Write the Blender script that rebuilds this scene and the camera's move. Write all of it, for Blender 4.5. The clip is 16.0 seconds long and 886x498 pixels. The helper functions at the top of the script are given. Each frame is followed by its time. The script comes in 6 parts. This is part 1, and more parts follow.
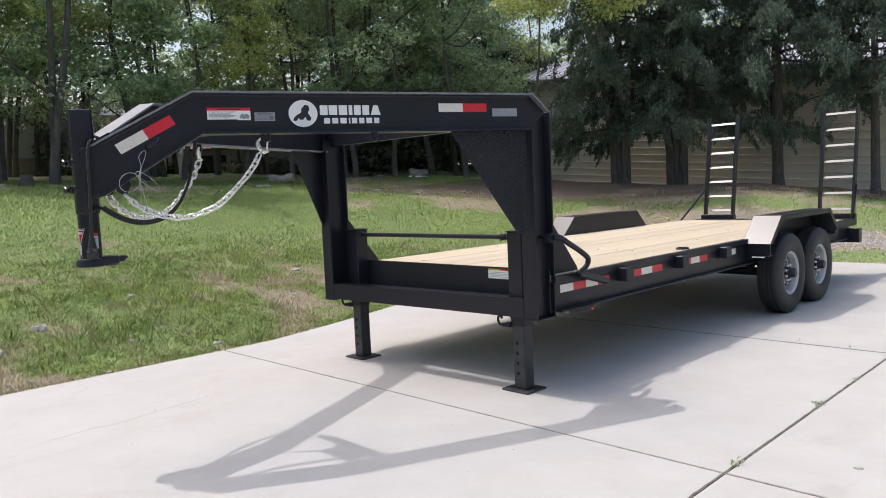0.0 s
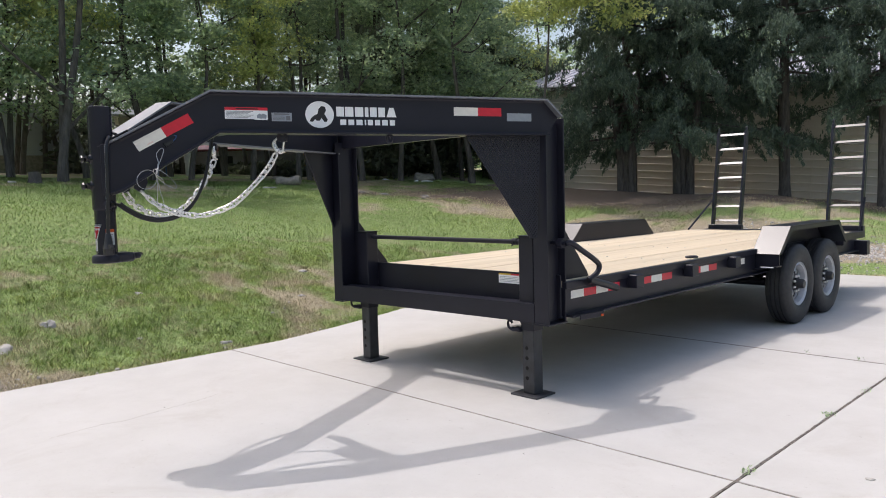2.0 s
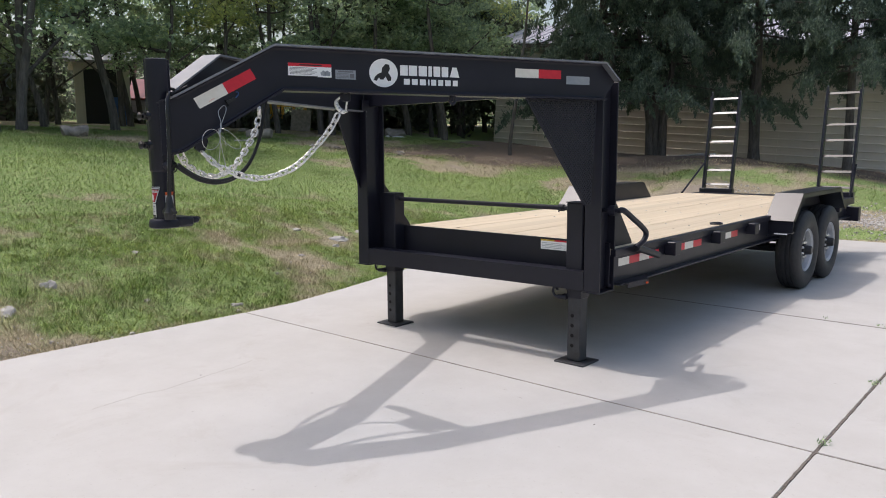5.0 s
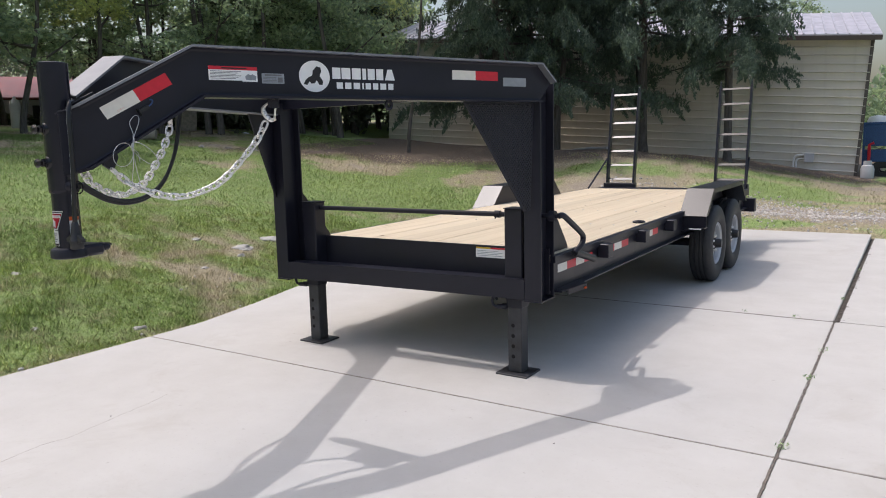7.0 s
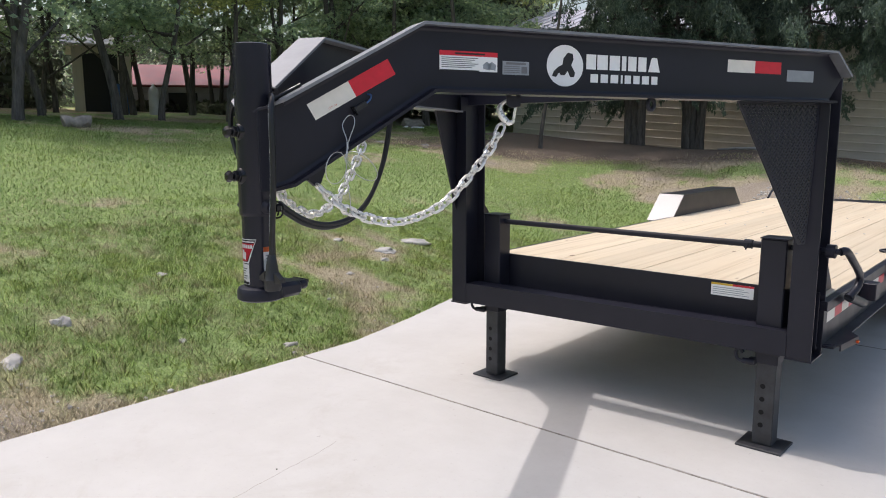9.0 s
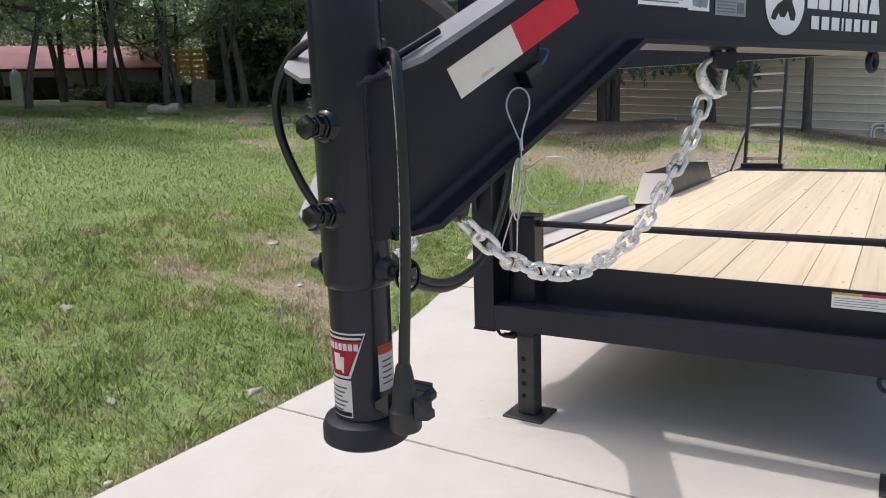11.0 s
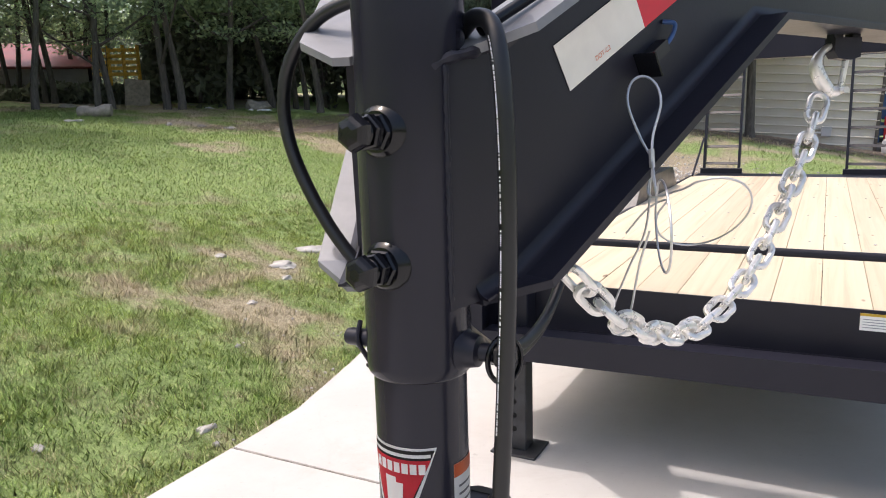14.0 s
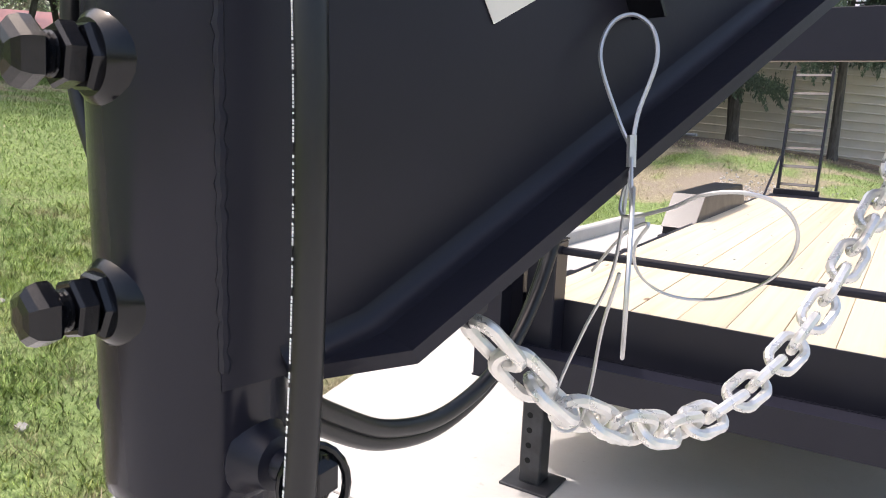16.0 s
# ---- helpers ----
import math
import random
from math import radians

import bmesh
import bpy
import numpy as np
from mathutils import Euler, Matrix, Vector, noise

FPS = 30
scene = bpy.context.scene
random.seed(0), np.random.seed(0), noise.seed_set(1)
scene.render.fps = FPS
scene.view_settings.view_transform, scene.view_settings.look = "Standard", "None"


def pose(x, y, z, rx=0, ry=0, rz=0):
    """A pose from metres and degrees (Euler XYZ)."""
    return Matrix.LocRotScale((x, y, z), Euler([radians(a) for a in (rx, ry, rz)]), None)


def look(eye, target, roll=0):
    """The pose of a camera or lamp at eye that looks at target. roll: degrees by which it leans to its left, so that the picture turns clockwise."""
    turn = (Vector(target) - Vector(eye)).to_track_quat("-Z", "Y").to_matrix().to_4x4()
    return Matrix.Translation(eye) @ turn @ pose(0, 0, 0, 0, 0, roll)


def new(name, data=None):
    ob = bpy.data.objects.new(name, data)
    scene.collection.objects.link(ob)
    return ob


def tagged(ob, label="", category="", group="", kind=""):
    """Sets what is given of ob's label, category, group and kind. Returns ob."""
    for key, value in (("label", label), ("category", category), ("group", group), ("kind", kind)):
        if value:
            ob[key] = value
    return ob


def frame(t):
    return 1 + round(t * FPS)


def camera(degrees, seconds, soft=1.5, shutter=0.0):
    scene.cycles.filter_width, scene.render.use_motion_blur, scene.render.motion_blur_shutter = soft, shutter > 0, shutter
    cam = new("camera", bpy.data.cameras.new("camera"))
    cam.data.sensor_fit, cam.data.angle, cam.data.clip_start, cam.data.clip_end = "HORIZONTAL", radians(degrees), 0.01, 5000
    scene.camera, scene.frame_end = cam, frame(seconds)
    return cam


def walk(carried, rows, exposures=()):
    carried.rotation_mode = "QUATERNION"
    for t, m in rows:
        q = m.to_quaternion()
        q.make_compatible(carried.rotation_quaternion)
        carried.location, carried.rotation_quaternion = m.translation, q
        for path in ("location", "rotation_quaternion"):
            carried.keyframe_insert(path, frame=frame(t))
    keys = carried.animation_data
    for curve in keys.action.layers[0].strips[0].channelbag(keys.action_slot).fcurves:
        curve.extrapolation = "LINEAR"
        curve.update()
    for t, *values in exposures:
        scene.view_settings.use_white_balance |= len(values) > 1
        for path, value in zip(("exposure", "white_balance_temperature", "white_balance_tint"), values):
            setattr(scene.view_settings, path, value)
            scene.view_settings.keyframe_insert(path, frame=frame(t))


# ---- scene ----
cam = camera(62.4, 16.0, 1.0)
PATH = [
    (0, (0.267, 0.163, 1.407), (-1.141, 1.573, 1.245), -2.6),
    (0.5, (0.264, 0.193, 1.408), (-1.141, 1.607, 1.242), -2.6),
    (1, (0.257, 0.211, 1.405), (-1.146, 1.626, 1.237), -2.6),
    (1.5, (0.243, 0.185, 1.414), (-1.164, 1.597, 1.255), -2.3),
    (2, (0.233, 0.111, 1.396), (-1.181, 1.517, 1.249), -1.5),
    (2.5, (0.233, 0.06, 1.385), (-1.183, 1.462, 1.219), -0.9),
    (3, (0.227, -0.002, 1.386), (-1.186, 1.401, 1.201), -0.6),
    (5.3, (-0.398, -0.302, 1.467), (-1.649, 1.226, 1.153), -0.2),
    (5.5, (-0.424, -0.344, 1.467), (-1.603, 1.232, 1.113), 0.0),
    (6, (-0.474, -0.368, 1.478), (-1.554, 1.276, 1.114), 0.4),
    (6.5, (-0.621, -0.268, 1.502), (-1.68, 1.391, 1.147), -0.2),
    (7, (-0.732, -0.177, 1.537), (-1.804, 1.486, 1.248), -1.4),
    (7.5, (-0.899, -0.115, 1.546), (-2.008, 1.531, 1.298), -1.4),
    (8, (-1.173, -0.054, 1.604), (-2.315, 1.571, 1.369), -1.1),
    (8.5, (-1.454, 0.056, 1.594), (-2.603, 1.677, 1.361), -0.6),
    (9, (-1.769, 0.18, 1.618), (-3.063, 1.674, 1.311), -0.1),
    (9.5, (-2.111, 0.256, 1.584), (-3.441, 1.7, 1.197), 1.5),
    (10, (-2.45, 0.356, 1.638), (-3.654, 1.897, 1.219), 1.3),
    (10.2, (-2.576, 0.434, 1.644), (-3.750, 2.005, 1.257), 0.4),
    (12.3, (-3.365, 0.779, 1.674), (-4.278, 2.514, 1.28), -2.7),
    (12.5, (-3.374, 0.819, 1.682), (-4.282, 2.56, 1.303), -2.8),
    (13, (-3.388, 0.884, 1.677), (-4.273, 2.646, 1.344), -2.5),
    (13.5, (-3.396, 0.893, 1.652), (-4.29, 2.649, 1.31), -2.0),
    (14, (-3.391, 0.895, 1.647), (-4.306, 2.635, 1.281), -1.7),
    (14.5, (-3.394, 0.943, 1.644), (-4.309, 2.68, 1.263), -1.1),
    (15, (-3.4, 1.022, 1.634), (-4.315, 2.758, 1.247), -0.8),
    (15.5, (-3.415, 1.154, 1.626), (-4.337, 2.886, 1.239), -0.4),
    (16, (-3.406, 1.284, 1.609), (-4.464, 2.941, 1.237), 2.3),
]
EXPOSURES = [(0, 0.33, 6360, 13), (3, 0.29, 6360, 13), (5.5, 0.15, 6360, 13), (7, 0.2, 6360, 13), (8, 0.39, 6360, 13), (9, 0.35, 6360, 13), (9.5, 0.21, 6400, 13), (10, 0.24, 6400, 13), (12.5, 0.53, 6600, 15), (13, 0.58, 6600, 15), (13.5, 0.69, 6600, 15), (14, 0.71, 6600, 15), (14.5, 0.64, 6600, 15), (15, 0.63, 6600, 15), (16, 0.95, 6600, 15)]
walk(cam, [(t, look(eye, target, roll)) for t, eye, target, roll in PATH], EXPOSURES)

# ---- world and light ----
SUN_TO = Vector((-0.425, -0.125, 1.0)).normalized()
world = bpy.data.worlds.new("world")
scene.world = world
world.use_nodes = True
wn = world.node_tree.nodes
sky = wn.new("ShaderNodeTexSky")
sky.sky_type = "NISHITA"
sky.sun_disc = False
sky.sun_elevation = math.asin(SUN_TO.z)
sky.sun_rotation = math.atan2(SUN_TO.x, SUN_TO.y)
sky.air_density, sky.dust_density, sky.ozone_density = 1.4, 5.0, 1.0
wn["Background"].inputs["Strength"].default_value = 0.15
world.node_tree.links.new(sky.outputs["Color"], wn["Background"].inputs["Color"])
sun_data = bpy.data.lights.new("sun", "SUN")
sun_data.energy, sun_data.angle, sun_data.color = 1.62, radians(0.55), (1.0, 0.95, 0.925)
sun = new("sun", sun_data)
sun.matrix_world = look(SUN_TO * 60, (0, 0, 0))

# ---- helpers of this scene ----
CX = -3.772                      # the trailer's middle line
PLACE = {}                       # world pose of each thing and part


def thing(name, x, y, z, label, category, group="", kind=""):
    ob = new(name)
    ob.empty_display_size = 0.2
    ob.location = (x, y, z)
    PLACE[ob] = Matrix.Translation((x, y, z))
    return tagged(ob, label, category, group, kind)


def mesh_of(name, bm, mat, smooth=False):
    bmesh.ops.recalc_face_normals(bm, faces=bm.faces)
    me = bpy.data.meshes.new(name)
    bm.to_mesh(me)
    bm.free()
    for m in mat if isinstance(mat, (list, tuple)) else [mat]:
        me.materials.append(m)
    if smooth:
        me.shade_smooth()
        me.set_sharp_from_angle(angle=radians(38))
    return me


def place(name, me, m, parent=None, label=""):
    """A mesh as a part (or a thing, with no parent) at a world pose."""
    ob = new(name, me)
    PLACE[ob] = m
    if parent is None:
        ob.matrix_world = m
    else:
        ob.parent = parent
        ob.matrix_parent_inverse = PLACE[parent].inverted()
        ob.matrix_basis = m
    return tagged(ob, label)


def part(name, bm, mat, parent=None, label="", smooth=False):
    """One mesh object, given in world coordinates, with its origin in its middle."""
    lo = Vector([min(v.co[i] for v in bm.verts) for i in range(3)])
    hi = Vector([max(v.co[i] for v in bm.verts) for i in range(3)])
    c = (lo + hi) / 2
    bmesh.ops.translate(bm, verts=bm.verts, vec=-c)
    return place(name, mesh_of(name, bm, mat, smooth), Matrix.Translation(c), parent, label)


def box(bm, x0, x1, y0, y1, z0, z1, bevel=0.0):
    vs = [bm.verts.new((x, y, z)) for z in (z0, z1) for y in (y0, y1) for x in (x0, x1)]
    fs = [bm.faces.new([vs[i] for i in f]) for f in ((0, 2, 3, 1), (4, 5, 7, 6), (0, 1, 5, 4), (2, 6, 7, 3), (0, 4, 6, 2), (1, 3, 7, 5))]
    if bevel:
        es = list({e for f in fs for e in f.edges})
        bmesh.ops.bevel(bm, geom=es, offset=bevel, segments=1, affect="EDGES")
    return vs


def boxed(x0, x1, y0, y1, z0, z1, bevel=0.0):
    bm = bmesh.new()
    box(bm, x0, x1, y0, y1, z0, z1, bevel)
    return bm


def slab(bm, pts, off):
    """A plate: a flat outline of 3D points, thickened by the vector off."""
    a = [bm.verts.new(p) for p in pts]
    b = [bm.verts.new(Vector(p) + Vector(off)) for p in pts]
    bm.faces.new(a)
    bm.faces.new(b[::-1])
    for i in range(len(a)):
        j = (i + 1) % len(a)
        bm.faces.new((a[i], a[j], b[j], b[i]))


def strip(bm, pts, across, width, thick):
    """A flat bar that follows a polyline; across is the way of its width, which may differ from point to point."""
    pts, across = [Vector(p) for p in pts], Vector(across).normalized()
    rings = []
    for i, p in enumerate(pts):
        a = (p - pts[i - 1]).normalized() if i else None
        b = (pts[i + 1] - p).normalized() if i + 1 < len(pts) else None
        t = ((a or b) + (b or a)).normalized()
        n = across.cross(t).normalized()
        k = 1 / max(0.4, t.dot(a or b))
        w = width[i] if isinstance(width, (list, tuple)) else width
        rings.append([bm.verts.new(p + across * u * w / 2 + n * v * thick / 2 * k) for u, v in ((-1, -1), (1, -1), (1, 1), (-1, 1))])
    for r, s in zip(rings, rings[1:]):
        for i in range(4):
            bm.faces.new((r[i], r[(i + 1) % 4], s[(i + 1) % 4], s[i]))
    bm.faces.new(rings[0][::-1])
    bm.faces.new(rings[-1])


def tube(bm, pts, radius, n=10, closed=False, caps=True):
    """A round bar or hose along points."""
    pts = [Vector(p) for p in pts]
    count = len(pts)
    rings, up = [], None
    for i, p in enumerate(pts):
        a = pts[(i - 1) % count] if closed or i else p
        b = pts[(i + 1) % count] if closed or i + 1 < count else p
        t = (b - a).normalized()
        if up is None:
            up = t.orthogonal().normalized()
        up = (up - t * up.dot(t)).normalized()
        side = t.cross(up)
        r = radius[i] if isinstance(radius, (list, tuple)) else radius
        rings.append([bm.verts.new(p + (up * math.cos(k * math.tau / n) + side * math.sin(k * math.tau / n)) * r) for k in range(n)])
    pairs = list(zip(rings, rings[1:]))
    if closed:
        pairs.append((rings[-1], rings[0]))
    for r, s in pairs:
        for k in range(n):
            bm.faces.new((r[k], r[(k + 1) % n], s[(k + 1) % n], s[k]))
    if caps and not closed:
        bm.faces.new(rings[0][::-1])
        bm.faces.new(rings[-1])


def curve_points(pts, steps=8):
    """A smooth line through points (Catmull-Rom)."""
    pts = [Vector(p) for p in pts]
    ext = [pts[0] * 2 - pts[1]] + pts + [pts[-1] * 2 - pts[-2]]
    out = []
    for i in range(1, len(ext) - 2):
        p0, p1, p2, p3 = ext[i - 1:i + 3]
        for k in range(steps):
            u = k / steps
            out.append(0.5 * (2 * p1 + (p2 - p0) * u + (2 * p0 - 5 * p1 + 4 * p2 - p3) * u * u + (3 * p1 - p0 - 3 * p2 + p3) * u ** 3))
    return out + [pts[-1]]


def lathe(bm, profile, m, n=32, closed=False):
    """Turn a profile of (radius, height) round the z axis of m."""
    rings = []
    for r, h in profile:
        rings.append([bm.verts.new(m @ Vector((r * math.cos(k * math.tau / n), r * math.sin(k * math.tau / n), h))) for k in range(n)])
    pairs = list(zip(rings, rings[1:])) + ([(rings[-1], rings[0])] if closed else [])
    for a, b in pairs:
        for k in range(n):
            bm.faces.new((a[k], a[(k + 1) % n], b[(k + 1) % n], b[k]))
    if not closed:
        bm.faces.new(rings[0][::-1])
        bm.faces.new(rings[-1])


# ---- materials ----
class Nodes:
    """Short writing for node materials."""

    def __init__(self, name):
        self.mat = bpy.data.materials.new(name)
        self.mat.use_nodes = True
        self.t = self.mat.node_tree
        self.bsdf = self.t.nodes["Principled BSDF"]

    def node(self, kind, **values):
        n = self.t.nodes.new(kind)
        for k, v in values.items():
            n.inputs[k].default_value = v
        return n

    def link(self, a, b):
        self.t.links.new(a, b)

    def coords(self, scale=(1, 1, 1), kind="Object", turn=(0, 0, 0)):
        c = self.t.nodes.new("ShaderNodeTexCoord")
        m = self.t.nodes.new("ShaderNodeMapping")
        m.inputs["Scale"].default_value = scale
        m.inputs["Rotation"].default_value = turn
        self.link(c.outputs[kind], m.inputs["Vector"])
        return m.outputs["Vector"]

    def world(self, scale=(1, 1, 1)):
        g = self.t.nodes.new("ShaderNodeNewGeometry")
        m = self.t.nodes.new("ShaderNodeMapping")
        m.inputs["Scale"].default_value = scale
        self.link(g.outputs["Position"], m.inputs["Vector"])
        return m.outputs["Vector"]

    def noise(self, vec, scale, detail=4.0, rough=0.55, distortion=0.0):
        n = self.node("ShaderNodeTexNoise", Scale=scale, Detail=detail, Roughness=rough, Distortion=distortion)
        self.link(vec, n.inputs["Vector"])
        return n.outputs["Fac"]

    def ramp(self, fac, *stops):
        r = self.t.nodes.new("ShaderNodeValToRGB")
        e = r.color_ramp.elements
        while len(e) < len(stops):
            e.new(0.5)
        for el, (p, c) in zip(e, stops):
            el.position = p
            el.color = (*c, 1) if isinstance(c, (list, tuple)) else (c, c, c, 1)
        self.link(fac, r.inputs["Fac"])
        return r.outputs["Color"]

    def mix(self, fac, a, b, blend="MIX"):
        m = self.t.nodes.new("ShaderNodeMix")
        m.data_type, m.blend_type = "RGBA", blend
        for sock, v in ((m.inputs[0], fac), (m.inputs[6], a), (m.inputs[7], b)):
            if isinstance(v, (int, float)):
                sock.default_value = v
            elif isinstance(v, (tuple, list)):
                sock.default_value = (*v, 1)
            else:
                self.link(v, sock)
        return m.outputs[2]

    def math(self, op, a, b=0.0):
        m = self.t.nodes.new("ShaderNodeMath")
        m.operation = op
        for sock, v in ((m.inputs[0], a), (m.inputs[1], b)):
            if isinstance(v, (int, float)):
                sock.default_value = v
            else:
                self.link(v, sock)
        return m.outputs[0]

    def bump(self, height, strength=0.3, distance=0.01):
        b = self.node("ShaderNodeBump", Strength=strength, Distance=distance)
        self.link(height, b.inputs["Height"])
        self.link(b.outputs["Normal"], self.bsdf.inputs["Normal"])

    def put(self, **values):
        for k, v in values.items():
            k = k.replace("_", " ")
            if isinstance(v, (int, float)):
                self.bsdf.inputs[k].default_value = v
            elif isinstance(v, (tuple, list)):
                self.bsdf.inputs[k].default_value = (*v, 1)
            else:
                self.link(v, self.bsdf.inputs[k])
        return self.mat

    def random(self):
        return self.t.nodes.new("ShaderNodeObjectInfo").outputs["Random"]


def plain(name, color, rough=0.5, metal=0.0, vary=0.12, scale=30, bump=0.0):
    n = Nodes(name)
    f = n.noise(n.coords(), scale)
    lo, hi = [c * (1 - vary) for c in color], [min(1, c * (1 + vary)) for c in color]
    m = n.put(Base_Color=n.ramp(f, (0.3, lo), (0.7, hi)), Roughness=n.math("MULTIPLY_ADD", f, 0.2), Metallic=metal)
    n.bsdf.inputs["Roughness"].links[0].from_node.inputs[2].default_value = rough - 0.1
    if bump:
        n.bump(f, bump, 0.004)
    return m


def paint_black(name="black_paint", smooth=0.30, dull=0.44):
    n = Nodes(name)
    v = n.coords()
    big, fine = n.noise(v, 5, 5), n.noise(v, 160, 3)
    rough = n.ramp(n.math("ADD", n.math("MULTIPLY", big, 0.8), n.math("MULTIPLY", fine, 0.2)), (0.3, smooth), (0.75, dull))
    col = n.ramp(big, (0.3, (0.0140, 0.0140, 0.0215)), (0.8, (0.0185, 0.0185, 0.0275)))
    n.bump(fine, 0.05, 0.002)
    return n.put(Base_Color=col, Roughness=rough, Specular_IOR_Level=0.28)


def gloss_black():
    """The thick glossy paint on bolts and welds."""
    n = Nodes("glossy_black_paint")
    f = n.noise(n.coords(), 70, 3)
    n.bump(f, 0.12, 0.002)
    return n.put(Base_Color=(0.004, 0.0046, 0.0066), Roughness=n.ramp(f, (0.3, 0.13), (0.7, 0.24)), Specular_IOR_Level=0.38)


def rung_paint():
    """Smooth black paint, worn slick by use."""
    n = Nodes("slick_black_paint")
    f = n.noise(n.coords(), 45, 4)
    return n.put(Base_Color=n.ramp(f, (0.3, (0.006, 0.0064, 0.008)), (0.75, (0.016, 0.016, 0.018))), Roughness=n.ramp(f, (0.3, 0.30), (0.7, 0.37)), Specular_IOR_Level=0.6)


def tread_black(name, relief):
    """Black-painted diamond tread plate."""
    n = Nodes(name)
    c = n.t.nodes.new("ShaderNodeTexCoord")
    hs = []
    for a in (35, -35):
        m = n.t.nodes.new("ShaderNodeMapping")
        m.inputs["Rotation"].default_value = (0, 0, radians(a))
        m.inputs["Scale"].default_value = (26, 80, 1)
        n.link(c.outputs["UV"], m.inputs["Vector"])
        vo = n.node("ShaderNodeTexVoronoi", Scale=1.0, Randomness=0.0)
        n.link(m.outputs["Vector"], vo.inputs["Vector"])
        hs.append(n.ramp(vo.outputs["Distance"], (0.10, 1.0), (0.20, 0.0)))
    n.bump(n.math("MAXIMUM", *hs), relief, 0.003)
    return n.put(Base_Color=(0.014, 0.015, 0.019), Roughness=0.33, Specular_IOR_Level=0.7)


def concrete():
    n = Nodes("concrete")
    v = n.world()
    big, mid, fine, grit = n.noise(v, 0.35, 5, 0.6), n.noise(v, 2.2, 6, 0.65), n.noise(v, 40, 4, 0.7), n.noise(v, 260, 2)
    brush = n.noise(n.world((3, 130, 1)), 1.0, 3)
    c = n.ramp(big, (0.3, (0.462, 0.447, 0.416)), (0.7, (0.512, 0.496, 0.464)))
    c = n.mix(0.20, c, n.ramp(mid, (0.35, (0.40, 0.385, 0.355)), (0.65, (0.60, 0.588, 0.56))))
    c = n.mix(n.ramp(fine, (0.60, 0.0), (0.78, 0.5)), c, (0.34, 0.315, 0.28))
    speck = n.noise(v, 14, 3, 0.6)
    c = n.mix(n.ramp(speck, (0.70, 0.0), (0.76, 0.45)), c, (0.27, 0.25, 0.22))
    stain = n.noise(v, 0.9, 6, 0.7, 1.2)
    c = n.mix(n.ramp(stain, (0.57, 0.0), (0.72, 0.34)), c, (0.37, 0.335, 0.29))
    h = n.math("ADD", n.math("MULTIPLY", grit, 0.5), n.math("MULTIPLY", brush, 0.35))
    n.bump(h, 0.25, 0.002)
    return n.put(Base_Color=c, Roughness=0.88)


def pine(name="pine_boards"):
    n = Nodes(name)
    c = n.t.nodes.new("ShaderNodeTexCoord")
    shift = n.t.nodes.new("ShaderNodeVectorMath")
    shift.operation = "ADD"
    rnd = n.random()
    comb = n.t.nodes.new("ShaderNodeCombineXYZ")
    n.link(n.math("MULTIPLY", rnd, 37.0), comb.inputs[0])
    n.link(n.math("MULTIPLY", rnd, 91.0), comb.inputs[1])
    n.link(c.outputs["Object"], shift.inputs[0])
    n.link(comb.outputs[0], shift.inputs[1])
    m = n.t.nodes.new("ShaderNodeMapping")
    m.inputs["Scale"].default_value = (22, 0.55, 22)
    n.link(shift.outputs[0], m.inputs["Vector"])
    grain = n.noise(m.outputs["Vector"], 1.0, 6, 0.6, 0.6)
    m2 = n.t.nodes.new("ShaderNodeMapping")
    m2.inputs["Scale"].default_value = (140, 2.5, 140)
    n.link(shift.outputs[0], m2.inputs["Vector"])
    fibre = n.noise(m2.outputs["Vector"], 1.0, 3)
    cloud = n.noise(shift.outputs[0], 1.3, 4)
    col = n.ramp(grain, (0.25, (0.47, 0.37, 0.245)), (0.45, (0.62, 0.515, 0.36)), (0.75, (0.69, 0.595, 0.44)))
    col = n.mix(n.ramp(cloud, (0.4, 0.0), (0.75, 0.5)), col, (0.57, 0.50, 0.37))
    vo = n.node("ShaderNodeTexVoronoi", Scale=1.0, Randomness=1.0)
    m3 = n.t.nodes.new("ShaderNodeMapping")
    m3.inputs["Scale"].default_value = (6.5, 2.3, 1)
    n.link(shift.outputs[0], m3.inputs["Vector"])
    n.link(m3.outputs["Vector"], vo.inputs["Vector"])
    col = n.mix(n.ramp(vo.outputs["Distance"], (0.05, 0.85), (0.09, 0.0)), col, (0.13, 0.065, 0.025))
    tone = n.ramp(rnd, (0.0, 0.88), (1.0, 1.06))
    col = n.mix(1.0, col, tone, "MULTIPLY")
    n.bump(n.math("ADD", grain, n.math("MULTIPLY", fibre, 0.5)), 0.25, 0.003)
    return n.put(Base_Color=col, Roughness=0.62)


def galvanised():
    n = Nodes("zinc_plated_steel")
    f = n.noise(n.coords(), 60, 4)
    n.bump(f, 0.12, 0.002)
    return n.put(Base_Color=n.ramp(f, (0.3, (0.70, 0.685, 0.655)), (0.7, (0.87, 0.85, 0.815))), Metallic=0.6, Roughness=n.ramp(f, (0.3, 0.22), (0.7, 0.42)))


def rubber():
    n = Nodes("tyre_rubber")
    f = n.noise(n.coords(), 25, 5)
    n.bump(n.noise(n.coords(), 300, 2), 0.1, 0.002)
    return n.put(Base_Color=n.ramp(f, (0.3, (0.018, 0.018, 0.020)), (0.75, (0.036, 0.035, 0.035))), Roughness=0.62)


